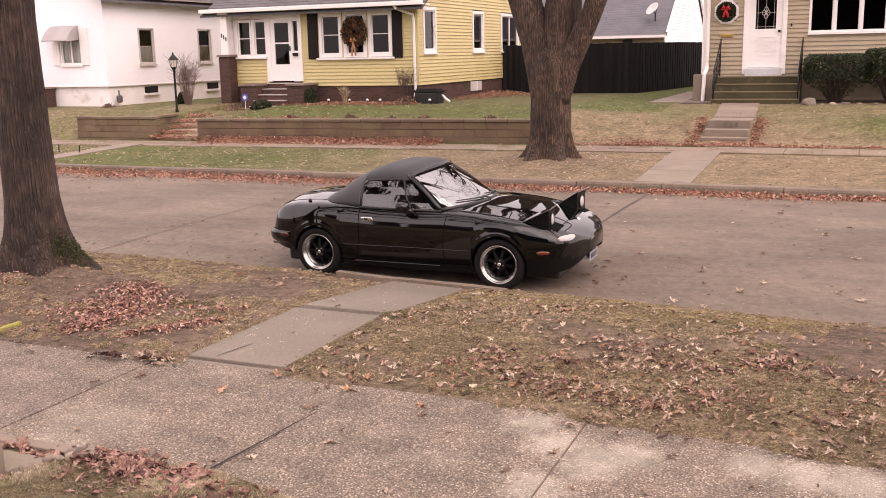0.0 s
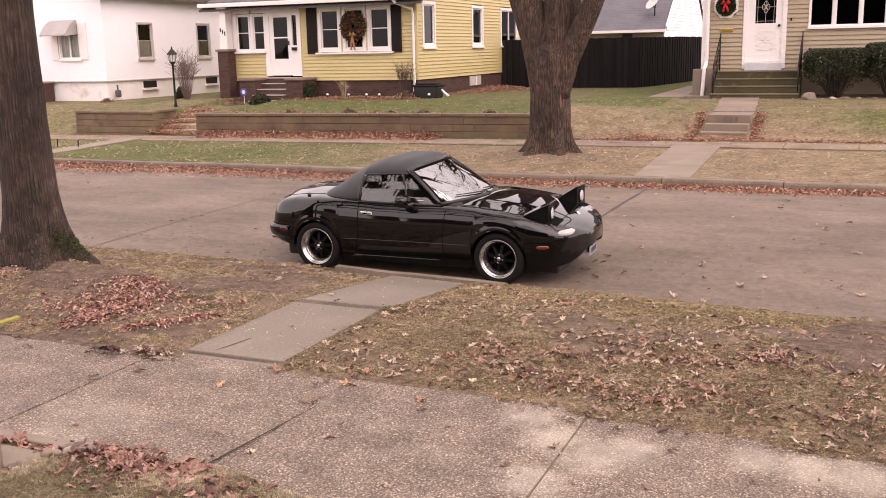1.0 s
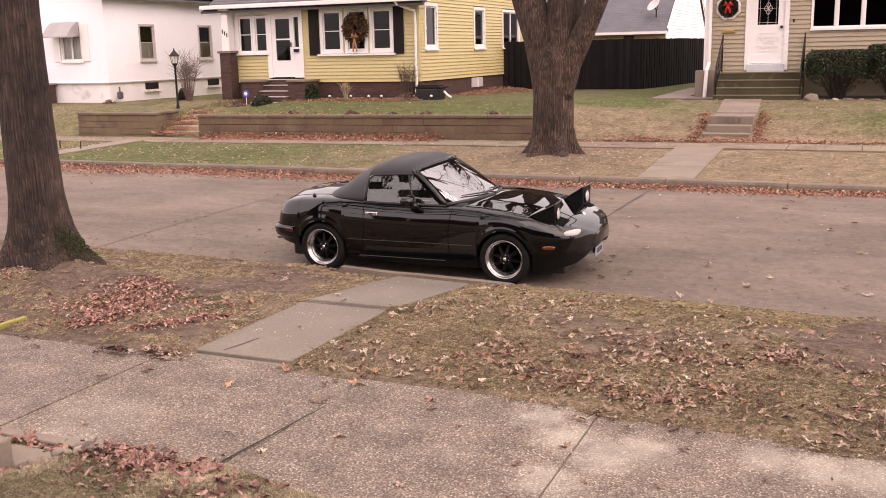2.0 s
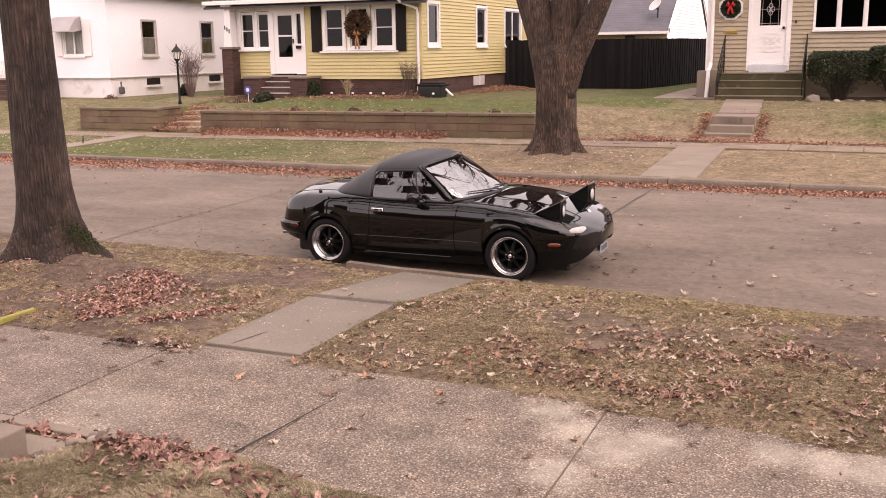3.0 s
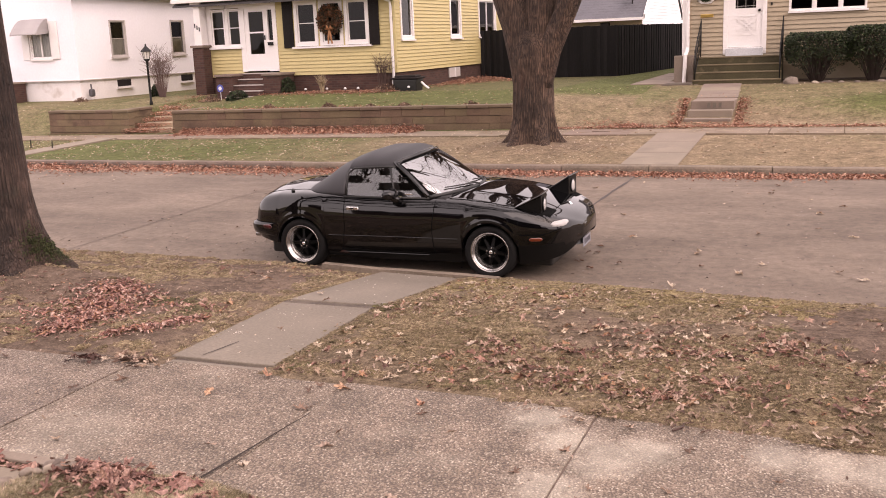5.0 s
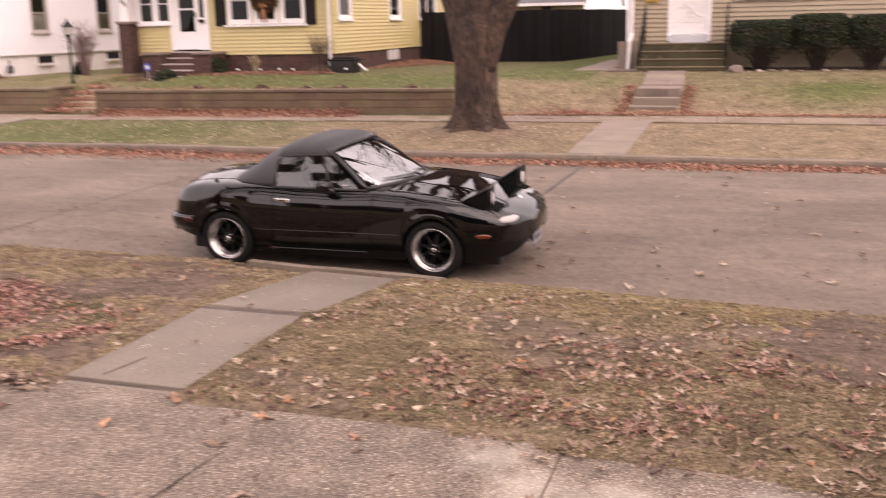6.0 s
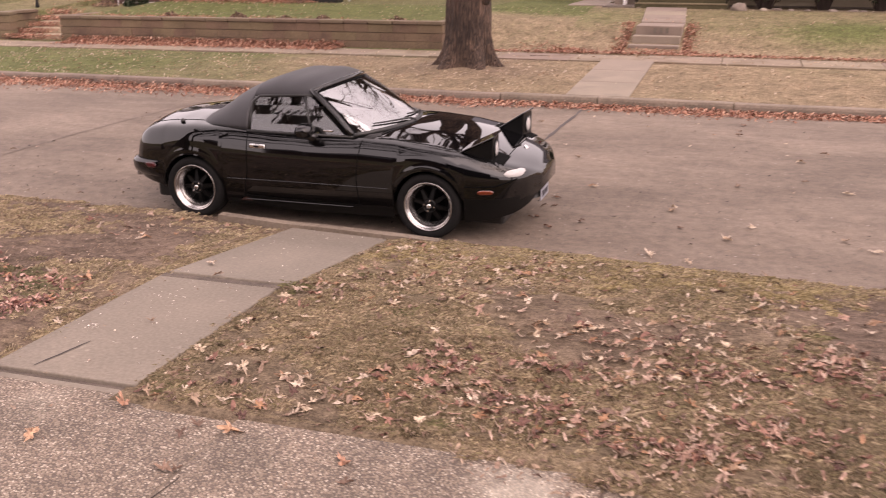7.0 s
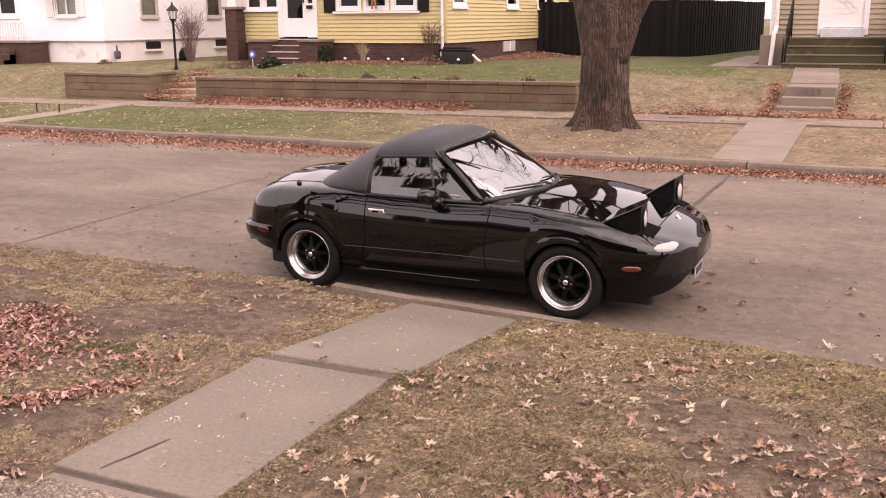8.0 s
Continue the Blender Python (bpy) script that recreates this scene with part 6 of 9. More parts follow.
def build_body(car):
    xs = set(round(-3.03 + 0.045 * i, 4) for i in range(88))
    for a in AXLES:
        for k in range(-16, 17):
            xs.add(round(a + ARCH * math.sin(k / 16 * math.pi / 2), 4))
        xs |= {a - ARCH - 0.004, a + ARCH + 0.004}
    xs |= {0.80, 0.815, 0.83, 0.845, 0.855, 0.865, 0.875, -3.02, -3.03, -3.01, -2.99}
    xs = sorted(x for x in xs if -3.03 <= x <= 0.875)
    bm = bmesh.new()
    grid = []
    for x in xs:
        s = body_section(x)
        row = [bm.verts.new((x, -p.x, p.y)) for p in s] + [bm.verts.new((x, p.x, p.y)) for p in reversed(s[:-1])]
        grid.append(row)
    cols = len(grid[0])
    for i in range(len(xs) - 1):
        for k in range(cols - 1):
            mid = (xs[i] + xs[i + 1]) / 2
            y = abs((grid[i][k].co.y + grid[i][k + 1].co.y) / 2)
            if -2.02 < mid < -0.52 and y < 0.70:
                continue
            bm.faces.new((grid[i][k], grid[i][k + 1], grid[i + 1][k + 1], grid[i + 1][k]))
    for row in (grid[0], grid[-1]):
        bm.faces.new(row)
    # low faces take a duller black that puts the underside's shade into the paint
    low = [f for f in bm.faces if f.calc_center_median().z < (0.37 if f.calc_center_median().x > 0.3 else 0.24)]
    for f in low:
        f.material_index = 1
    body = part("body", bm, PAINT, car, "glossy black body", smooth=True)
    body.data.materials.append(LOW_SHADE_PAINT)
    # rear bumper that stands proud of the tail
    rows = []
    for z, out in ((0.36, 0.0), (0.375, 0.8), (0.42, 1.0), (0.475, 1.0), (0.505, 0.75), (0.52, 0.0)):
        ring = []
        for side in (-1, 1):
            run = [on_body(x, z, side, 0.022 * out * ease(-2.58, -2.7, x)) + Vector((-0.055 * out * ease(-2.75, -2.99, x), 0, 0)) for x in [-2.58 - 0.044 * i for i in range(11)]]
            ring += run if side < 0 else run[::-1]
        rows.append(ring)
    bm = bmesh.new()
    rows = [[bm.verts.new(p) for p in ring] for ring in rows]
    for r0, r1 in zip(rows, rows[1:]):
        for k in range(len(r0) - 1):
            bm.faces.new((r0[k], r0[k + 1], r1[k + 1], r1[k]))
    part("rear_bumper", bm, PAINT, body, smooth=True)

    def gap(points, r=0.0035, mat=SEAM, name="panel_gap"):
        return part(name, tube(bmesh.new(), points, [r] * len(points), 5), mat, body)

    for side in (-1, 1):
        gap([on_body(-0.63 - 0.02 * math.sin(i / 10 * 3), 0.25 + 0.57 * i / 14, side) for i in range(15)])
        gap([on_body(-1.70 - 0.05 * ease(0.55, 0.25, z), z, side) for z in [0.25 + 0.57 * i / 14 for i in range(15)]])
        gap([on_body(-0.63 - 1.1 * i / 20, 0.25, side) for i in range(21)])
        gap([on_top(0.60 - 1.08 * i / 24, side * (0.52 + 0.16 * ease(0.6, 0.1, 0.60 - 1.08 * i / 24)), 0.0005) for i in range(25)])
        gap([on_top(-2.2 - 0.68 * i / 20, side * (0.60 - 0.06 * i / 20), 0.0005) for i in range(21)])
        gap([on_body(-0.36 - 1.55 * i / 30, 0.425 - 0.012 * i / 30, side, 0.0008) for i in range(31)], 0.003, PAINT, "side_crease")
        gap([on_body(0.33 + 0.40 * i / 12, 0.492 + 0.05 * max(0, i - 7) / 5, side, 0.001) for i in range(13)], 0.006, SEAM, "bumper_gap")
        gap([on_body(-0.70 - 1.05 * i / 30, 0.228 - 0.006 * i / 30, side, 0.001) for i in range(31)], 0.004, PAINT, "sill_edge")
        gap([on_body(-2.62 - 0.40 * i / 10, 0.52, side, 0.001) for i in range(11)], 0.0045, SEAM, "bumper_gap")
        for a in AXLES:
            gap([on_body(a + ARCH * math.cos(t), HUB_Z + ARCH * math.sin(t) + 0.004, side, -0.002) for t in [0.12 + (math.pi - 0.24) * i / 24 for i in range(25)]], 0.009, PAINT, "arch_lip")
    gap([on_top(0.60, -0.52 + 1.04 * i / 16, 0.0005) for i in range(17)])
    # mouth of the front bumper, plate, lamps in the corners
    bm = bmesh.new()
    lathe(bm, [(0.0, 0.0), (0.5, 0.0), (0.52, -0.05)], 28, "x")
    for v in bm.verts:
        v.co = Vector((0.835 + v.co.x - 0.28 * v.co.y ** 2, v.co.y * 0.72, 0.33 + v.co.z * 0.13))
    part("air_intake", bm, PLASTIC, body, "dark air intake")
    # a white plate, its colour greyed for the shade under the nose
    plate = part("number_plate", boxed(0.83, 0.838, -0.155, 0.155, 0.235, 0.335, 0.002), plain("shaded_plate", (0.30, 0.31, 0.35), 0.4), body, "white front number plate, greyed for shade")
    for i in range(5):
        part("bar", boxed(0.839, 0.841, -0.11 + 0.048 * i, -0.085 + 0.048 * i, 0.26, 0.315), INK, plate)
    for side in (-1, 1):
        for name, mat, x, z, lx, lz in (("turn_signal", SIGNAL, 0.705, 0.59, 0.07, 0.030), ("side_marker", AMBER, 0.496, 0.442, 0.066, 0.018), ("rear_marker", REDLENS, -2.68, 0.478, 0.062, 0.024)):
            bm = bmesh.new()
            rows = []
            lift = 0.027 if name == "rear_marker" else 0.0
            for i in range(13):
                xx = x - lx + 2 * lx * i / 12
                hh = lz * (1 - abs((i - 6) / 6) ** 4) ** 0.5 * (0.8 + 0.2 * i / 12 if name == "turn_signal" else 1.0) + 0.002
                rows.append([bm.verts.new(on_body(xx, z + hh * k, side, lift + (0.006 if abs(k) < 0.9 else 0.0)) + Vector((-0.9 * lift if lift else 0, 0, 0))) for k in (-1, -0.7, 0, 0.7, 1)])
            for r0, r1 in zip(rows, rows[1:]):
                for k in range(4):
                    bm.faces.new((r0[k], r0[k + 1], r1[k + 1], r1[k]))
            part(name, bm, mat, body, smooth=True)
        bm = bmesh.new()
        bmesh.ops.create_uvsphere(bm, u_segments=20, v_segments=10, radius=1)
        for v in bm.verts:
            v.co = Vector((-2.945 + 0.02 * v.co.x, side * 0.45 + 0.13 * v.co.y, 0.66 + 0.075 * v.co.z))
        part("tail_light", bm, REDLENS, body, smooth=True)
        h = on_body(-1.59, 0.722, side, 0.004)
        handle = part("door_handle", boxed(h.x - 0.075, h.x + 0.075, min(h.y, h.y + side * 0.018), max(h.y, h.y + side * 0.018), h.z - 0.02, h.z + 0.02, 0.009), CHROME, body, "chrome door handle", True)
        # thin black plate on the handle that stands in for a recess's shade
        part("handle_recess", boxed(h.x - 0.03, h.x + 0.02, h.y + side * 0.019 - 0.001, h.y + side * 0.019 + 0.001, h.z - 0.009, h.z + 0.009), SEAM, handle)
    red_brown = bmesh.new()
    rows = [[red_brown.verts.new(on_body(-1.80 + 0.014 * i, 0.205 + 0.034 * f * math.sin(math.pi * (i + 0.6) / 9.2), -1, 0.003)) for f in (0.0, 0.5, 1.0)] for i in range(9)]
    for r0, r1 in zip(rows, rows[1:]):
        for q in range(2):
            red_brown.faces.new((r0[q], r0[q + 1], r1[q + 1], r1[q]))
    part("rust_patch", red_brown, shade("red_brown", (0.040, 0.014, 0.010), rough=0.9, fine=80), body, "small red-brown patch on the sill")
    k = on_top(-2.42, -0.66)
    part("antenna_base", lathe(bmesh.new(), [(0.022, 0.0), (0.02, 0.015), (0.008, 0.03), (0.0, 0.035)], 14, "z", k), PLASTIC, body, smooth=True)
    bm = tube(bmesh.new(), [(-2.8, -0.47, 0.315), (-3.09, -0.47, 0.306)], [0.028, 0.031], 16)
    part("exhaust_tip", bm, RIM, body, "chrome exhaust tip", True)
    bm = boxed(-2.8, 0.62, -0.6, 0.6, 0.12, 0.33, 0.03)
    part("underbody", bm, PLASTIC, car)
    for a in AXLES:
        bm = lathe(bmesh.new(), [(0.33, -0.8), (0.335, -0.45), (0.335, 0.45), (0.33, 0.8)], 32, "y", (a, 0, HUB_Z))
        bmesh.ops.delete(bm, geom=[f for f in bm.faces if len(f.verts) > 4 or f.calc_center_median().z < 0.3], context="FACES")
        part("wheel_well", bm, PLASTIC, car)
    em = part("badge", lathe(bmesh.new(), [(0.0, 0.004), (0.03, 0.003), (0.034, 0.0)], 18, "z"), CHROME, body, "small round chrome badge")
    em.matrix_local = Matrix.Translation(on_top(0.67, 0.0, 0.001)) @ pose(0, 0, 0, 0, 38, 0)
    return body


def build_headlight(car, side, lift):
    """A raised pop-up lamp: wedge pod under a painted lid, with a round lamp in its front."""
    L, W, H = 0.30, 0.145, 0.235
    sn, cs = math.sin(radians(lift)), math.cos(radians(lift))
    base = on_top(0.270 + 0.025 * side, side * 0.535, -0.02)
    bm = bmesh.new()
    fx, fz = L - H * sn, -H * cs
    v = [bm.verts.new(p) for p in ((0, -W, -0.03), (0, W, -0.03), (0, W, 0), (0, -W, 0), (fx, -W * 0.93, fz), (fx, W * 0.93, fz), (L, W * 0.95, 0), (L, -W * 0.95, 0))]
    for f in ((0, 1, 2, 3), (4, 7, 6, 5), (0, 3, 7, 4), (1, 5, 6, 2), (0, 4, 5, 1), (3, 2, 6, 7)):
        bm.faces.new([v[i] for i in f])
    bmesh.ops.bevel(bm, geom=list(bm.edges), offset=0.006, segments=2, affect="EDGES")
    pod = part("headlight", bm, SATIN, car, "black pop-up headlight, raised")
    pod.matrix_local = Matrix.Translation(base) @ pose(0, 0, 0, 0, -lift, -side * 4)
    lid = boxed(-0.02, L + 0.022, -W - 0.012, W + 0.012, 0.0, 0.016, 0.006)
    part("lid", lid, PAINT, pod, smooth=False)
    # the lamp looks straight ahead out of the raised pod
    at = Matrix.Translation((L - 0.112 * sn + 0.002, 0, -0.112 * cs)) @ pose(0, 0, 0, 0, lift, 0)
    bezel = part("lamp_bezel", lathe(bmesh.new(), [(0.0, 0.004), (0.068, 0.004), (0.072, 0.012), (0.078, 0.012), (0.08, 0.0)], 28, "x"), PLASTIC, pod, "black lamp ring", True)
    bezel.matrix_local = at
    lens = part("lamp_lens", lathe(bmesh.new(), [(0.068, 0.008), (0.05, 0.015), (0.025, 0.019), (0.0, 0.02)], 28, "x"), CLEARLENS, pod, "round white glass lamp", True)
    lens.matrix_local = at
    # black sheet on the bonnet, for the dark of the well the lamp rises from
    bm = bmesh.new()
    rows = []
    for i in range(10):
        x = 0.26 + 0.36 * i / 9
        rows.append([bm.verts.new(on_top(x, side * (0.40 + 0.29 * k / 6), 0.004)) for k in range(7)])
    for r0, r1 in zip(rows, rows[1:]):
        for k in range(6):
            bm.faces.new((r0[k], r0[k + 1], r1[k + 1], r1[k]))
    part("lamp_well", bm, SEAM, car, "black sheet for the shade of the lamp's opening")


def build_top(car):
    zt = eased_line([(-0.98, 1.25), (-1.12, 1.285), (-1.3, 1.302), (-1.5, 1.293), (-1.72, 1.24), (-1.95, 1.125), (-2.12, 1.01), (-2.27, 0.905), (-2.32, 0.885)], 0.04)
    yb = eased_line([(-0.98, 0.565), (-1.3, 0.585), (-1.70, 0.595), (-1.71, 0.745), (-1.9, 0.735), (-2.1, 0.69), (-2.22, 0.62), (-2.30, 0.45), (-2.33, 0.3)], 0.004)
    xs = [-0.985, -1.0] + [-1.03 - 0.05 * i for i in range(14)] + [-1.695, -1.706, -1.715] + [-1.74 - 0.04 * i for i in range(14)] + [-2.29, -2.315]
    bm = bmesh.new()
    rows = []
    for x in xs:
        zb = 1.14 - 0.02 * ease(-1.3, -1.7, x) if x > -1.7 else 0.842 + 0.02 * ease(-1.7, -2.3, x)
        row = []
        for k in range(33):
            a = math.pi * k / 32
            c, s = math.cos(a), math.sin(a)
            e = 0.55 if x > -1.7 else 0.8
            y = yb(x) * math.copysign(abs(c) ** e, c)
            z = zb + (zt(x) - zb) * abs(s) ** (0.9 if x > -1.7 else 0.95)
            sag = -0.006 * math.cos((x + 1.0) / 0.36 * 2 * math.pi) * abs(s) if x < -1.05 else 0
            back = 0.125 * min(1.0, (y / 0.56) ** 2) * max(0.0, 1 - (-0.985 - x) / 0.55)
            row.append(bm.verts.new((x - back, -y, z + sag)))
        rows.append(row)
    for r0, r1 in zip(rows, rows[1:]):
        for k in range(32):
            bm.faces.new((r0[k], r0[k + 1], r1[k + 1], r1[k]))
    top = part("soft_top", bm, VINYL, car, "charcoal vinyl soft top, closed", True)
    sol = top.modifiers.new("thickness", "SOLIDIFY")
    sol.thickness, sol.offset = 0.012, -1
    for side in (-1, 1):
        pts = [(-1.70, side * 0.735, 0.85), (-1.705, side * 0.70, 0.95), (-1.70, side * 0.635, 1.08), (-1.64, side * 0.60, 1.13), (-1.3, side * 0.585, 1.147), (-1.10, side * 0.565, 1.15)]
        part("window_seal", tube(bmesh.new(), pts, [0.013] * 6, 8), PLASTIC, top, smooth=True)


def build_glass(car):
    def bow(u, v):
        # u: -1..1 across, v: 0 base, 1 header
        yb, yt = 0.71, 0.56
        y = u * (yb + (yt - yb) * v)
        x = (-0.395 - 0.32 * u * u) * (1 - v) + (-0.985 - 0.165 * u * u) * v
        z = (0.878 - 0.03 * u * u) * (1 - v) + (1.252 - 0.065 * u * u) * v + 0.016 * math.sin(math.pi * v)
        return Vector((x, y, z))

    bm = bmesh.new()
    rows = [[bm.verts.new(bow(-1 + 2 * i / 20, j / 8)) for i in range(21)] for j in range(9)]
    for r0, r1 in zip(rows, rows[1:]):
        for k in range(20):
            bm.faces.new((r0[k], r0[k + 1], r1[k + 1], r1[k]))
    me = bpy.data.meshes.new("windshield")
    bm.to_mesh(me)
    bm.free()
    me.materials.append(WINDSHIELD)
    me.polygons.foreach_set("use_smooth", [True] * len(me.polygons))
    ws = piece("windshield", me, car, Matrix(), "raked windshield glass")
    ws.visible_shadow = False
    # black band that paints the glass border and the pillar's dark reflection together
    bm = bmesh.new()
    for side in (-1, 1):
        cols = [[bm.verts.new(bow(side * u, j / 16) + Vector((0.003, 0, 0.003))) for j in range(17)] for u in (1.0, 0.94)]
        for j in range(16):
            bm.faces.new((cols[0][j], cols[1][j], cols[1][j + 1], cols[0][j + 1]))
    cols = [[bm.verts.new(bow(-0.94 + 1.88 * i / 20, v) + Vector((0.003, 0, 0.003))) for i in range(21)] for v in (0.93, 1.0)]
    for i in range(20):
        bm.faces.new((cols[0][i], cols[0][i + 1], cols[1][i + 1], cols[1][i]))
    part("border", bm, SEAM, ws, "black glass border, widened for the pillar's dark reflection")
    edge = [bow(-1, j / 8) for j in range(9)] + [bow(-1 + 2 * i / 20, 1) for i in range(1, 20)] + [bow(1, 1 - j / 8) for j in range(9)]
    part("windshield_frame", tube(bmesh.new(), edge, [0.026] * len(edge), 10), PAINT, car, smooth=True)
    base = [bow(-1 + 2 * i / 20, 0) + Vector((0.012, 0, -0.004)) for i in range(21)]
    part("cowl", tube(bmesh.new(), base, [0.022] * 21, 8), PLASTIC, car, smooth=True)
    for y0, y1 in ((-0.05, -0.50), (0.38, -0.06)):
        arm = [bow(y0 / 0.69, 0.0) + Vector((0.03, 0, 0.01))] + [bow((y0 + (y1 - y0) * t) / 0.69, 0.03 + 0.07 * t) + Vector((0.012, 0, 0.016)) for t in (0.1, 0.4, 0.7, 1.0)]
        part("wiper", tube(bmesh.new(), arm, [0.013, 0.011, 0.009, 0.008, 0.006], 6), PLASTIC, car)
    for side in (-1, 1):
        quad = [(-0.77, side * 0.715, 0.83), (-1.70, side * 0.735, 0.835), (-1.69, side * 0.605, 1.13), (-1.16, side * 0.575, 1.15)]
        bm = bmesh.new()
        rows = []
        for j in range(5):
            v = j / 4
            a, b = Vector(quad[0]).lerp(Vector(quad[3]), v), Vector(quad[1]).lerp(Vector(quad[2]), v)
            rows.append([bm.verts.new(a.lerp(b, i / 8) + Vector((0, side * 0.012 * math.sin(math.pi * v), 0))) for i in range(9)])
        for r0, r1 in zip(rows, rows[1:]):
            for k in range(8):
                q = (r0[k], r0[k + 1], r1[k + 1], r1[k])
                bm.faces.new(q if side > 0 else q[::-1])
        me = bpy.data.meshes.new("side_window")
        bm.to_mesh(me)
        bm.free()
        me.materials.append(SIDEGLASS)
        g = piece("side_window", me, car, Matrix(), "clear side window")
        g.visible_shadow = False
        part("vent_bar", tube(bmesh.new(), [(-1.10, side * 0.722, 0.832), (-1.145, side * 0.665, 0.97), (-1.205, side * 0.59, 1.14)], [0.012] * 3, 8), PLASTIC, g, smooth=True)
        part("belt_seal", tube(bmesh.new(), [(-0.70, side * 0.716, 0.834), (-1.2, side * 0.728, 0.832), (-1.72, side * 0.742, 0.84)], [0.014] * 3, 8), PLASTIC, g, smooth=True)
        bm = bmesh.new()
        bmesh.ops.create_uvsphere(bm, u_segments=20, v_segments=12, radius=1)
        for v in bm.verts:
            c = Vector([math.copysign(abs(k) ** 0.72, k) for k in v.co])
            v.co = Vector((-1.115 + 0.095 * c.x * (1.0 if c.x > 0 else 0.35), side * 0.855 + 0.11 * c.y, 0.895 + 0.058 * c.z))
        mirror = part("door_mirror", bm, PAINT, car, "black door mirror", True)
        part("mirror_foot", tube(bmesh.new(), [(-1.04, side * 0.72, 0.815), (-1.055, side * 0.78, 0.82), (-1.085, side * 0.83, 0.865)], [0.04, 0.045, 0.04], 10), PAINT, mirror, smooth=True)
        bm = lathe(bmesh.new(), [(0.0, 0), (0.05, 0)], 20, "x")
        for v in bm.verts:
            v.co = Vector((-1.151 + v.co.x, side * 0.855 + v.co.y * 1.8, 0.895 + v.co.z))
        part("mirror_glass", bm, CHROME, mirror)
        part("vent_clip", boxed(-0.99, -0.90, side * 0.712 - 0.006, side * 0.712 + 0.006, 0.868, 0.882, 0.004), CHROME, g, "small chrome clip")


def build_cabin(car):
    bm = bmesh.new()
    box(bm, -2.0, -0.5, -0.7, 0.7, 0.30, 0.34)
    box(bm, -2.05, -1.95, -0.66, 0.66, 0.34, 0.86)
    for s in (-1, 1):
        box(bm, -2.0, -0.5, s * 0.70 - 0.03, s * 0.70 + 0.02, 0.3, 0.81)
    part("cabin_tub", bm, CABIN, car)
    part("dashboard", boxed(-0.78, -0.45, -0.66, 0.66, 0.62, 0.845, 0.05), CABIN, car, smooth=True)
    for y in (-0.34, 0.34):
        bm = boxed(-1.62, -1.12, y - 0.22, y + 0.22, 0.36, 0.52, 0.05)
        seat = part("seat", bm, CABIN, car, "dark cloth seat", True)
        bm = boxed(-0.07, 0.07, -0.21, 0.21, 0, 0.48, 0.05)
        box(bm, -0.05, 0.05, -0.13, 0.13, 0.46, 0.62, 0.04)
        b = part("backrest", bm, CABIN, seat, smooth=True)
        b.matrix_local = pose(-1.62, y, 0.44, 0, -16, 0)
    ring = [(0.185 * math.cos(a), 0.185 * math.sin(a), 0) for a in [2 * math.pi * i / 28 for i in range(29)]]
    w = part("steering_wheel", tube(bmesh.new(), ring, [0.015] * 29, 8), PLASTIC, car, smooth=True)
    w.matrix_local = pose(-0.88, 0.36, 0.80, 0, -68, 0)
    bm = boxed(-0.012, 0.012, -0.12, 0.12, -0.03, 0.03, 0.008)
    m = part("inner_mirror", bm, PLASTIC, car)
    m.matrix_local = pose(-0.93, 0, 1.14)


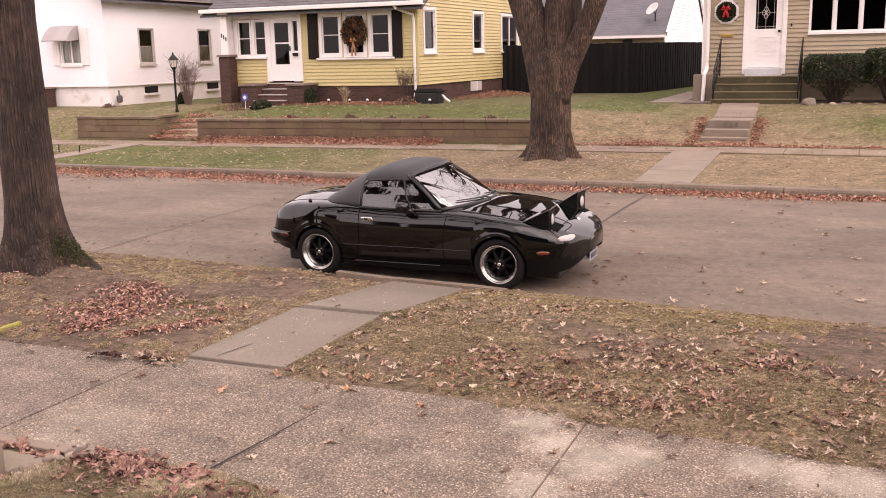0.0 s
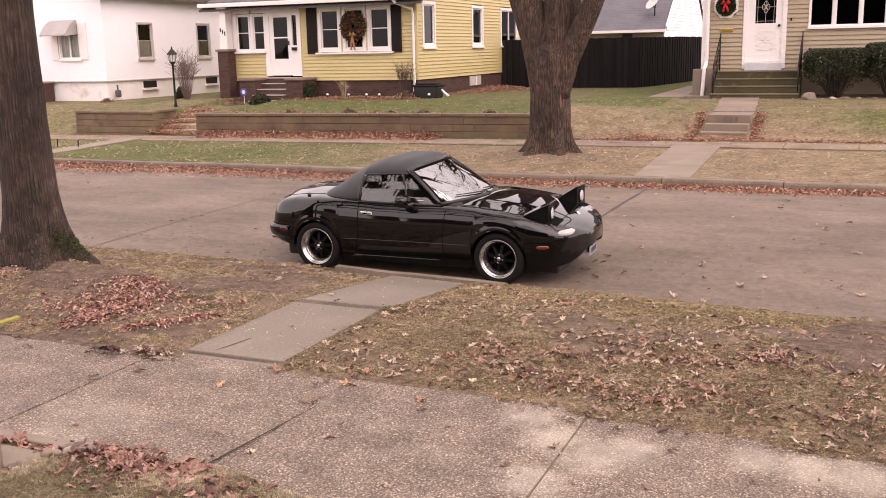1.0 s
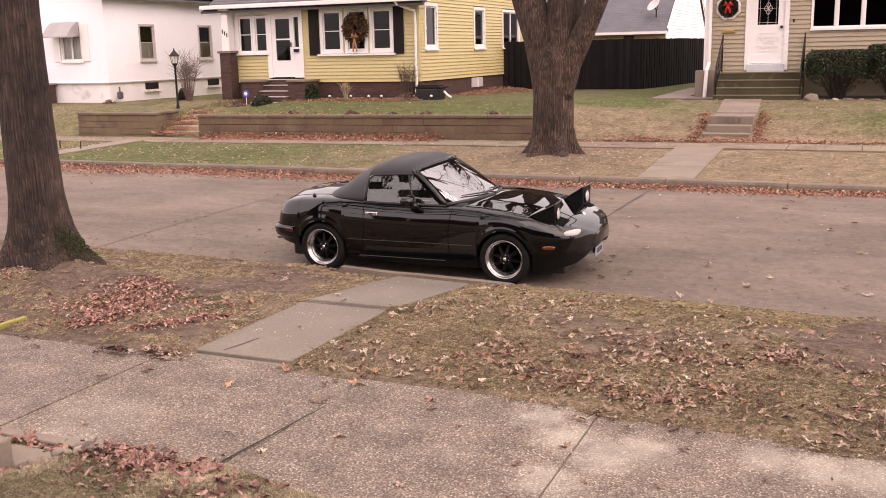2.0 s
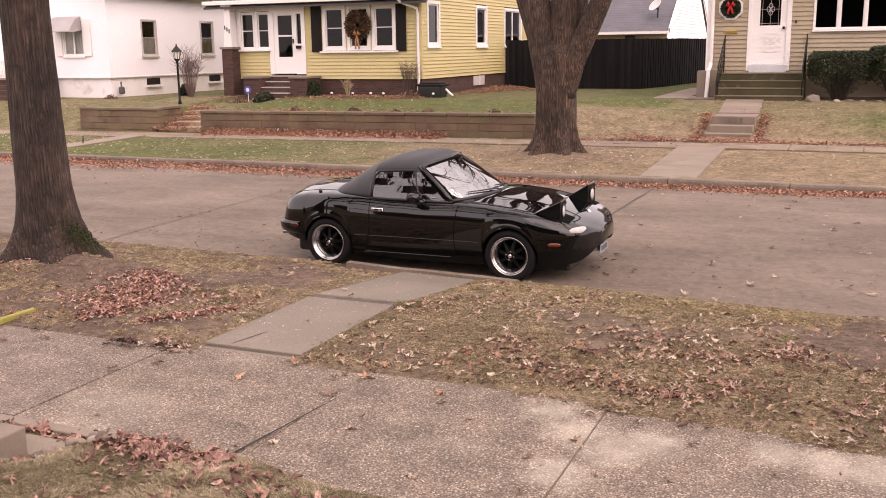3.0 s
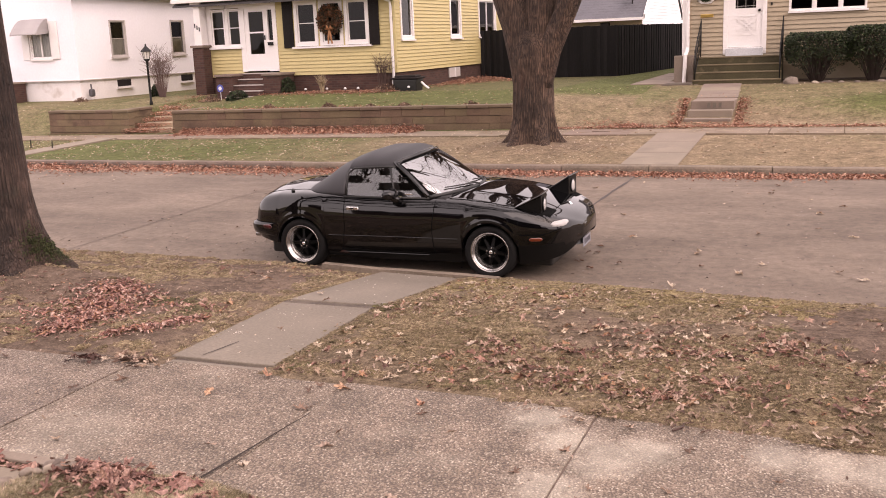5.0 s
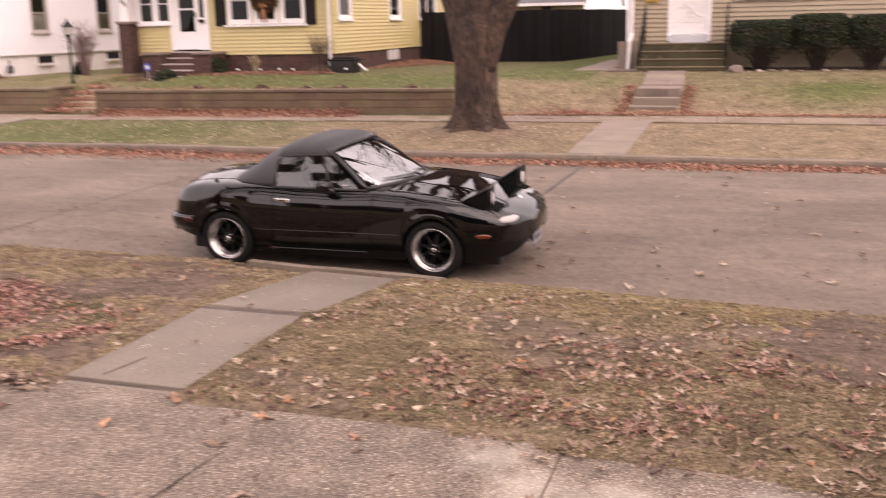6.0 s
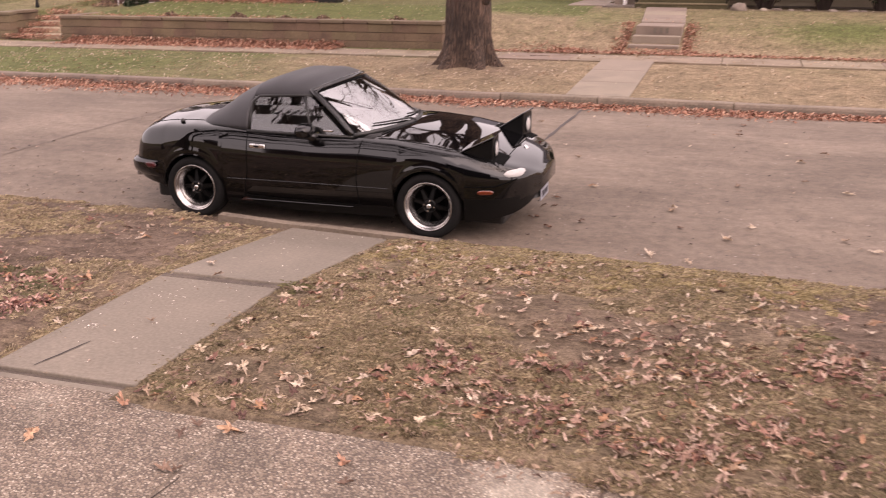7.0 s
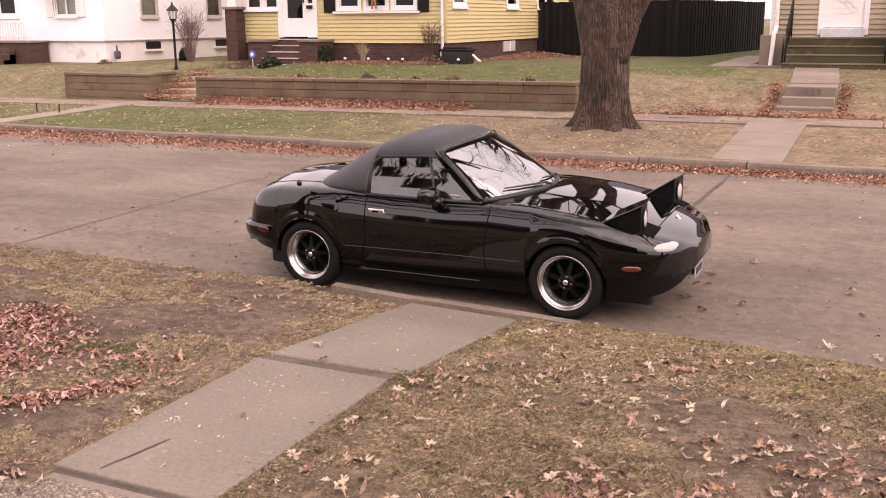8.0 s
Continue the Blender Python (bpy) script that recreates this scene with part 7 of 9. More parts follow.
def build_wheel(car):
    """One wheel with its outer face towards -y: tyre, polished dished lip, black spokes, chrome cap and nuts."""
    barrel = lathe(bmesh.new(), [(0.197, 0.17), (0.199, 0.03), (0.187, 0.03), (0.172, 0.16), (0.05, 0.17), (0.0, 0.17)], 40, "y")
    wheel = part("wheel", barrel, SATIN, car, "black spoked wheel with polished lip", True)
    tyre = lathe(bmesh.new(), [(0.209, 0.012), (0.225, 0.0), (0.25, -0.006), (0.272, 0.002), (0.284, 0.018), (0.288, 0.045), (0.29, 0.10), (0.288, 0.155), (0.282, 0.185), (0.25, 0.20), (0.19, 0.19)], 56, "y")
    bmesh.ops.delete(tyre, geom=[f for f in tyre.faces if len(f.verts) > 4], context="FACES")
    part("tyre", tyre, RUBBER, wheel, "worn black tyre", True)
    lip = lathe(bmesh.new(), [(0.214, 0.012), (0.2165, 0.004), (0.211, 0.0), (0.203, 0.005), (0.199, 0.012), (0.192, 0.025), (0.186, 0.028), (0.180, 0.045), (0.170, 0.06), (0.160, 0.075), (0.152, 0.095)], 56, "y")
    bmesh.ops.delete(lip, geom=[f for f in lip.faces if len(f.verts) > 4], context="FACES")
    part("rim_lip", lip, RIM, wheel, "polished dished rim lip", True)
    bm = bmesh.new()
    v = [bm.verts.new(p) for p in ((0.03, 0.055, -0.02), (0.03, 0.055, 0.02), (0.148, 0.08, 0.013), (0.148, 0.08, -0.013), (0.03, 0.09, -0.022), (0.03, 0.09, 0.022), (0.148, 0.105, 0.015), (0.148, 0.105, -0.015))]
    for f in ((0, 1, 2, 3), (4, 7, 6, 5), (0, 3, 7, 4), (1, 5, 6, 2), (2, 6, 7, 3), (0, 4, 5, 1)):
        bm.faces.new([v[i] for i in f])
    first = part("spoke", bm, SATIN, wheel)
    for i in range(1, 8):
        piece("spoke", first.data, wheel, pose(0, 0, 0, 0, 45 * i, 0))
    part("hub", lathe(bmesh.new(), [(0.062, 0.08), (0.06, 0.05), (0.045, 0.042), (0.0, 0.042)], 24, "y"), SATIN, wheel, smooth=True)
    part("centre_cap", lathe(bmesh.new(), [(0.022, 0.045), (0.02, 0.03), (0.012, 0.026), (0.0, 0.025)], 18, "y"), CHROME, wheel, "chrome centre cap", True)
    nut = lathe(bmesh.new(), [(0.009, 0.05), (0.009, 0.032), (0.0, 0.03)], 6, "y", (0.045, 0, 0))
    first = part("wheel_nut", nut, CHROME, wheel)
    for i in range(1, 4):
        piece("wheel_nut", first.data, wheel, pose(0, 0, 0, 0, 90 * i, 0))
    return wheel


def build_car():
    car = thing("car", CAR_X, CAR_Y, 0.021, "black two-seat roadster parked at the kerb, soft top closed, headlights up", "car")
    car.matrix_world = pose(CAR_X, CAR_Y, 0.021, 1.45, 0, -0.65)
    build_body(car)
    build_headlight(car, -1, 26)
    build_headlight(car, 1, 33)
    build_top(car)
    build_glass(car)
    build_cabin(car)
    w = build_wheel(car)
    w.matrix_local = pose(0, -0.815, HUB_Z, 0, 12, 0)
    for x, y, rz, spin in ((-2.265, -0.815, 0, 40), (0, 0.815, 180, 0), (-2.265, 0.815, 180, 25)):
        made = copy_thing(w, pose(x, y, HUB_Z, 0, spin, rz))
        made.parent = car


CAR_X, CAR_Y = -4.985, 11.045
build_car()


# ---- leaves, grass and the small things ----
def leaf_outline(lobes):
    """A leaf about 1 across, lying in the plane: palmate with five points, or a plain oval."""
    if not lobes:
        # a curled sliver
        return [(0.5 * math.cos(a) * (1.0 if math.cos(a) > 0 else 0.8), 0.19 * math.sin(a)) for a in [2 * math.pi * i / 8 for i in range(8)]]
    out = [(-0.62, 0.012)]
    for k, (ang, r) in enumerate(((-128, 0.40), (-66, 0.52), (0, 0.60), (66, 0.52), (128, 0.40))):
        for da, f in ((-17, 0.62), (-11, 0.86), (-2, 1.0), (5, 0.78), (13, 0.90), (18, 0.58)):
            a = radians(ang + da)
            out.append((r * f * math.cos(a), r * f * math.sin(a)))
        if k < 4:
            a = radians(ang + 32)
            out.append((0.15 * math.cos(a), 0.15 * math.sin(a)))
    return out


def scatter_leaves(name, places, mat, label, size=(0.07, 0.13), seed=1, tilt=0.35, lobes=True):
    """Many fallen leaves as one loose litter: places are (x, y, z) triples."""
    rnd = random.Random(seed)
    kinds = [leaf_outline(False)] * 3 + [leaf_outline(True)] * 4 if lobes == "mixed" else [leaf_outline(lobes)]
    verts, faces = [], []
    for x, y, z in places:
        out = rnd.choice(kinds)
        s = rnd.uniform(*size)
        a = rnd.uniform(0, 2 * math.pi)
        ca, sa = math.cos(a), math.sin(a)
        tx, ty = rnd.gauss(0, tilt), rnd.gauss(0, tilt)
        curl, fold, wide = rnd.uniform(-0.7, 1.0), rnd.uniform(0.0, 1.6), rnd.uniform(0.45, 1.05)
        local, low = [], 0
        ph = rnd.uniform(0, 6.28)
        for u, v in out:
            v *= wide
            h = curl * u * u + fold * abs(v) * 0.8 + tx * u + ty * v + 0.24 * math.sin(6 * u + 5 * v + ph)
            local.append((u * (1 - 0.25 * abs(curl) * abs(u)), v * (1 - 0.3 * fold * min(1, abs(v) * 2)), h))
        mid = (0.0, 0.0, 0.0)
        low = min(h for _, _, h in local)
        low = min(low, 0.0)
        b = len(verts)
        for u, v, h in [mid] + local:
            verts.append((x + s * (u * ca - v * sa), y + s * (u * sa + v * ca), z + 0.004 + s * (h - low) * 0.46))
        n = len(local)
        faces += [(b, b + 1 + i, b + 1 + (i + 1) % n) for i in range(n)]
    ob = new(name, mesh_of(name, verts, faces, mat))
    return tagged(ob, label, "leaves", kind="stuff")


def top_of(x, y):
    """The walking surface: slabs, road or turf."""
    if 4.62 < y < 6.24:
        return 0.312 + (0.045 if x < -8.03 else 0)
    if -6.12 < x < -5.23 and 6.24 <= y < 9.95 + bend(x):
        return 0.325 - 0.008 * (y - 6.4) if y < 7.95 else 0.327 - 0.1 * (y - 7.95)
    if 9.98 < unbent(x, y) < 10.13:
        return 0.11
    if 10.13 <= unbent(x, y) and y < 18.2:
        return crown(y) + 0.005
    if 18.2 <= y < 18.38:
        return 0.15
    if 22.45 < y < 23.7:
        return far_walk_z(x) + 0.005
    return lay(x, y)


def strewn(rnd, count, x0, x1, y0, y1, keep=None):
    out = []
    while len(out) < count:
        x, y = rnd.uniform(x0, x1), rnd.uniform(y0, y1)
        if keep is None or rnd.random() < keep(x, y):
            out.append((x, y, top_of(x, y)))
    return out


def heap(rnd, count, cx, cy, sx, sy, high=0.0):
    out = []
    for _ in range(count):
        x, y = rnd.gauss(cx, sx), rnd.gauss(cy, sy)
        f = math.exp(-0.5 * (((x - cx) / sx) ** 2 + ((y - cy) / sy) ** 2))
        out.append((x, y, top_of(x, y) + rnd.uniform(0, high) * f))
    return out


def build_litter():
    rnd = random.Random(77)

    def clumpy(x, y):
        return max(0.05, min(1, 0.42 + 1.5 * noise.noise((x * 0.9, y * 0.9, 9)))) * (1 - 0.75 * ease(-2.0, -1.4, x) * ease(7.4, 8.0, y)) * (0.25 if -6.15 < x < -5.2 else 1)
    turf = strewn(rnd, 860, -5.2, 2.5, 6.2, 9.9, clumpy)
    turf += strewn(rnd, 260, -11, -6.1, 6.4, 9.9, clumpy)
    for cx, cy, n, sx in ((-3.87, 7.05, 34, 0.16), (-3.6, 6.75, 30, 0.2), (-3.2, 6.62, 30, 0.18), (-2.75, 6.5, 40, 0.2), (-1.92, 7.6, 46, 0.17), (-3.05, 7.35, 26, 0.22),
                          (-2.2, 6.45, 34, 0.24), (-1.4, 6.5, 34, 0.3), (-0.7, 6.9, 30, 0.3), (-4.6, 8.4, 26, 0.2), (-4.2, 6.6, 18, 0.2), (-1.0, 8.3, 20, 0.25), (0.4, 7.0, 34, 0.35), (-4.9, 7.9, 22, 0.14)):
        turf += heap(rnd, n, cx, cy, sx, sx * 0.7, 0.02)
    scatter_leaves("leaf_litter", turf[::3] + turf[1::3], LEAF, "crumpled tan and russet fallen leaves on dry turf", (0.04, 0.09), 3, 0.4, "mixed")
    scatter_leaves("leaf_litter", turf[2::3] + strewn(rnd, 240, -3.2, 0.8, 6.25, 7.7, clumpy), LEAF_PINK, "curled pinkish fallen leaves on dry turf", (0.04, 0.09), 43, 0.5, "mixed")
    spots = strewn(rnd, 300, -5.2, 1.5, 6.25, 9.6, clumpy)
    scatter_leaves("pale_turf_leaves", spots + [(x + rnd.gauss(0, 0.05), y + rnd.gauss(0, 0.04), z) for x, y, z in spots[::3]], LEAF_PALE, "bleached lobed leaves on the dry turf", (0.045, 0.095), 44, 0.25)
    turf_edge = [(x, y, 0.325) for x, y in [(rnd.uniform(-3.4, 1.5), 6.24 - 0.3 * rnd.random()) for _ in range(150)]]
    scatter_leaves("leaf_litter", turf_edge, LEAF, "russet leaves caught along the pavement edge", (0.04, 0.09), 45, 0.4, "mixed")
    bits = [(x, y, 0.325) for x, y in [(rnd.uniform(-3.6, 1.5), 6.24 - 0.28 * rnd.random()) for _ in range(420)]] + strewn(rnd, 2600, -5.2, 2.5, 6.22, 9.95, clumpy) + strewn(rnd, 2400, -11, -6.15, 6.35, 9.98) + strewn(rnd, 160, -8, 2, 4.7, 6.22) + heap(rnd, 500, -7.6, 7.3, 0.8, 0.5)
    scatter_leaves("leaf_crumbs", bits, LEAF, "crumbled bits of dry leaf in the turf", (0.014, 0.042), 13, 0.5, False)
    red = []
    for k in range(40):
        # a ridge that runs from the tree towards the pavement, widest in its middle
        f = k / 39
        wide = 0.10 + 0.17 * math.sin(math.pi * min(1, f * 1.15) ** 0.8)
        red += heap(rnd, 54, -7.86 + 0.46 * f + 0.10 * math.sin(math.pi * f), 7.95 - 1.38 * f, wide, 0.09, 0.05)
        red += heap(rnd, 11, -6.88 + 0.42 * f, 6.6 + 0.62 * f, 0.07, 0.06, 0.02)
    red += heap(rnd, 110, -6.7, 7.48, 0.22, 0.07) + heap(rnd, 60, -7.98, 6.98, 0.1, 0.1) + heap(rnd, 110, -9.35, 7.5, 0.22, 0.12, 0.02) + heap(rnd, 150, -8.3, 7.2, 0.7, 0.45) + heap(rnd, 60, -8.0, 6.45, 0.4, 0.05)
    lawn = heap(rnd, 70, -5.24, 4.52, 0.10, 0.07, 0.04) + heap(rnd, 50, -5.0, 4.3, 0.10, 0.10, 0.04) + heap(rnd, 16, -5.70, 4.10, 0.06, 0.06, 0.03) + [(x, y, 0.27 + 0.04 * rnd.random()) for x, y in [(rnd.uniform(-6.2, -5.45), rnd.gauss(4.525, 0.015)) for _ in range(34)]] + heap(rnd, 34, -4.8, 4.53, 0.2, 0.06, 0.03) + heap(rnd, 40, -4.45, 4.3, 0.3, 0.12, 0.02) + strewn(rnd, 230, -5.4, -1.5, 2.6, 4.6) + heap(rnd, 26, -4.95, 4.5, 0.1, 0.05, 0.03) + heap(rnd, 30, -4.72, 4.42, 0.13, 0.08, 0.03) + heap(rnd, 70, -5.25, 4.52, 0.14, 0.07, 0.03) + heap(rnd, 40, -6.0, 4.55, 0.4, 0.03)
    scatter_leaves("lawn_leaves", lawn, leaf_shade("lawn_leaf", [(0.21, 0.105, 0.085), (0.27, 0.15, 0.12), (0.13, 0.066, 0.052), (0.33, 0.21, 0.17), (0.18, 0.088, 0.072), (0.24, 0.14, 0.10), (0.10, 0.05, 0.04), (0.29, 0.17, 0.14)]), "pinkish crumpled leaves on the lawn edge", (0.045, 0.105), 24, 0.45, "mixed")
    scatter_leaves("red_leaf_heap", red, LEAF_HEAP, "compact heap of small pinkish red curled leaves", (0.03, 0.078), 4, 0.5, False)
    red = heap(rnd, 55, -3.77, 6.95, 0.15, 0.10, 0.02) + heap(rnd, 45, -3.5, 6.65, 0.24, 0.1, 0.02) + heap(rnd, 40, -3.2, 6.52, 0.22, 0.09, 0.02) + heap(rnd, 60, -2.66, 6.46, 0.2, 0.08, 0.02) + heap(rnd, 45, -2.2, 6.75, 0.16, 0.07, 0.02) + heap(rnd, 40, -1.5, 6.5, 0.18, 0.08, 0.02) + heap(rnd, 40, -3.3, 7.15, 0.15, 0.08, 0.02) + heap(rnd, 30, -2.5, 7.3, 0.14, 0.08, 0.02) + heap(rnd, 90, -1.95, 7.5, 0.15, 0.14, 0.02) + heap(rnd, 14, -4.95, 7.9, 0.12, 0.2)
    scatter_leaves("red_leaf_heap", red, LEAF_PINK, "thin drifts of russet fallen leaves on the turf", (0.035, 0.09), 14, 0.5, "mixed")
    pave = strewn(rnd, 46, -8, 2, 4.75, 6.2) + strewn(rnd, 60, -11, 3, 10.2, 17.4) + strewn(rnd, 3, -6.05, -5.3, 6.5, 9.8)
    pave += heap(rnd, 34, -6.33, 6.2, 0.13, 0.05)
    scatter_leaves("stray_leaves", pave, LEAF, "stray dry leaves on pavement and street", (0.06, 0.11), 5, 0.2)
    road_spots = ((-3.03, 11.7), (-2.36, 11.32), (-2.53, 10.89), (-3.1, 10.29), (-2.81, 10.2), (-1.4, 12.81), (-1.85, 14.25), (-1.36, 10.9), (-3.9, 12.4), (-6.1, 14.9), (-8.9, 12.1))
    pale = [(x + rnd.gauss(0, 0.02), y + rnd.gauss(0, 0.02), top_of(x, y)) for x, y in road_spots for _ in range(2)]
    scatter_leaves("pale_street_leaves", pale, LEAF_PALE, "pale curled leaves lying on the street", (0.08, 0.12), 34, 0.3)
    brown = [(x + rnd.gauss(0, 0.025), y + rnd.gauss(0, 0.025), top_of(x, y)) for x, y in ((-4.08, 10.84), (-4.18, 11.85), (-4.25, 11.11), (-4.19, 11.49), (-3.81, 11.07)) for _ in range(3)]
    scatter_leaves("brown_street_leaves", brown, leaf_shade("brown_leaf", [(0.10, 0.05, 0.03), (0.16, 0.08, 0.05), (0.05, 0.03, 0.02)]), "small brown leaves on the street by the car", (0.04, 0.08), 35, 0.3)
    large = [(x, y, top_of(x, y)) for x, y in ((-6.85, 8.85), (-6.49, 7.65), (-5.17, 6.16), (-4.55, 6.06), (-3.97, 5.96), (-5.38, 5.77))]
    scatter_leaves("large_orange_leaves", large, leaf_shade("orange_leaf", [(0.34, 0.185, 0.12), (0.40, 0.25, 0.16), (0.30, 0.16, 0.115)]), "large orange-brown leaves lying flat", (0.10, 0.14), 36, 0.15)
    flecks = [(x, y, top_of(x, y) - 0.003) for x, y in [(rnd.uniform(-6.05, -5.3), rnd.uniform(6.5, 9.7)) for _ in range(70)]] + heap(rnd, 18, -5.93, 6.95, 0.035, 0.03) + heap(rnd, 22, -5.8, 7.55, 0.1, 0.12)
    scatter_leaves("paint_flecks", flecks, leaf_shade("white_fleck", [(0.6, 0.55, 0.5), (0.5, 0.45, 0.4)]), "small pale flecks on the concrete walk", (0.008, 0.024), 37, 0.02, False)
    dark = [(-6.66 + rnd.gauss(0, 0.07), 6.10 + rnd.gauss(0, 0.035), 0.315 + rnd.uniform(0, 0.03)) for _ in range(22)]
    specks = strewn(rnd, 260, -14, 3, 10.15, 12.5) + strewn(rnd, 110, -11.5, -7.0, 10.15, 12.2) + strewn(rnd, 200, -20, 4, 12, 18)
    scatter_leaves("street_crumbs", specks, leaf_shade("dark_crumb", [(0.03, 0.02, 0.015), (0.05, 0.03, 0.02), (0.30, 0.22, 0.16), (0.02, 0.014, 0.012)]), "dark crumbs and nuts on the street", (0.02, 0.055), 16, 0.3, False)
    scatter_leaves("wet_leaf_clump", dark, leaf_shade("wet_leaf", [(0.055, 0.024, 0.018), (0.085, 0.038, 0.028), (0.03, 0.015, 0.012)]), "small clump of dark wet leaves on pavement", (0.05, 0.09), 6)
    gut = []
    for _ in range(25000):
        x = rnd.uniform(-34, 6)
        f = abs(rnd.gauss(0, 0.36 + 0.26 * ease(-8.0, -12.0, x)))
        y = 18.16 - f * (0.75 + 0.5 * noise.noise((x * 0.5, 0, 0)))
        gut.append((x, y, top_of(x, y) + (0.045 + 0.05 * ease(-11.0, -14.0, x)) * max(0, 1 - f / 0.3) * rnd.random()))
    scatter_leaves("gutter_leaves", gut, LEAF_RUST, "drift of rust brown leaves along the far gutter", (0.045, 0.10), 7, 0.5, False)
    wall = [(rnd.uniform(-19, -11.5), 23.93 - abs(rnd.gauss(0, 0.34)), 0) for _ in range(8600)]
    wall = [(x, y, max(top_of(x, y), far_walk_z(x)) + 0.15 * rnd.random() * max(0, 1 - (23.93 - y) / 0.4)) for x, y, _ in wall]
    for _ in range(3900):
        x, y = rnd.uniform(-21.1, -19.3), rnd.uniform(23.8, 26.0)
        if rnd.random() < 1.0 - 0.95 * ease(-20.7, -19.9, x) or y < 24.0:
            wall.append((x, y, max(lay(x, y), 0.30 + 0.14 * math.floor((y - 24.3) / 0.42) if y > 24.3 else 0.2) + 0.12 * rnd.random()))
    scatter_leaves("wall_leaves", wall, LEAF_RUST, "rust brown leaves drifted against the wall", (0.05, 0.11), 8, 0.5, False)
    steps = []
    for x0, s in ((-5.09, -1), (-3.90, 1)):
        for _ in range(600):
            x, y = x0 + s * abs(rnd.gauss(0, 0.15)), rnd.uniform(23.9, 26.2)
            steps.append((x, y, lay(x, y) + 0.02 * rnd.random()))
    steps += [(x, y, lay(x, y) + 0.03 * rnd.random()) for x, y in [(rnd.uniform(-9, 3), 23.74 + abs(rnd.gauss(0, 0.16))) for _ in range(2900)]]
    steps += heap(rnd, 420, -6.25, 24.15, 0.30, 0.16, 0.06) + heap(rnd, 150, -6.9, 24.4, 0.35, 0.2, 0.04) + heap(rnd, 420, -4.45, 24.2, 0.75, 0.16, 0.05) + heap(rnd, 90, -3.1, 24.0, 0.5, 0.1, 0.03)
    steps += [(x, y, lay(x, y) + 0.04 * rnd.random()) for x, y in [(rnd.uniform(-4.9, -3.75), rnd.uniform(26.1, 26.6)) for _ in range(20)]]
    scatter_leaves("step_leaves", steps, LEAF_RUST, "brown leaves gathered beside the yard steps", (0.05, 0.10), 9, 0.45, False)
    far = strewn(rnd, 2200, -30, -9, 18.5, 22.3, lambda x, y: max(0.1, 0.5 + 1.3 * noise.noise((x * 0.6, y * 0.9, 3)))) + strewn(rnd, 200, -9, -6, 18.5, 22.3) + strewn(rnd, 430, -8, 4, 18.5, 22.3) + strewn(rnd, 300, -9, 4, 24, 29) + strewn(rnd, 420, -19, -9.3, 24.6, 29)
    far += strewn(rnd, 520, -30, 3, 22.5, 23.7) + strewn(rnd, 150, -32, -24, 24, 28.5) + strewn(rnd, 120, -30, 2, 14.5, 18)
    scatter_leaves("far_leaves", far, LEAF_PALE, "pale leaves scattered over the far lawns", (0.05, 0.10), 10, 0.3, False)
    bed = [(x, y, lay(x, y) + 0.03 * rnd.random()) for x, y in [(rnd.uniform(-19.3, -14.4), 29.4 - abs(rnd.gauss(0, 0.62))) for _ in range(4200)]]
    bed += [(x, y, lay(x, y) + 0.02 * rnd.random()) for x, y in [(rnd.uniform(-19, -9.2), 24.25 + abs(rnd.gauss(0, 0.45))) for _ in range(1500)] if rnd.random() < 0.5 + 0.9 * noise.noise((x * 1.1, y, 7))]
    bed += heap(rnd, 1700, -14.0, 35.3, 0.7, 0.9, 0.2) + heap(rnd, 1000, -14.1, 33.2, 0.35, 1.0, 0.12) + heap(rnd, 160, -20.9, 28.1, 0.5, 0.3, 0.03)
    scatter_leaves("bed_leaves", bed, LEAF_RUST, "rust leaves over the flower bed by the house", (0.05, 0.11), 11, 0.4, False)


build_litter()


def creep(x):
    """How far the verge has grown over the pavement."""
    ragged_edge = 0.05 * noise.noise((x * 1.7, 0, 5)) + 0.035 * noise.noise((x * 7, 0, 2)) + 0.02 * noise.noise((x * 23, 0, 2))
    return max(0.003, -0.004 + ragged_edge + 0.09 * ease(-4.2, -3.4, x) + 0.09 * ease(-3.4, -2.7, x) + 0.12 * ease(-2.6, -1.0, x))


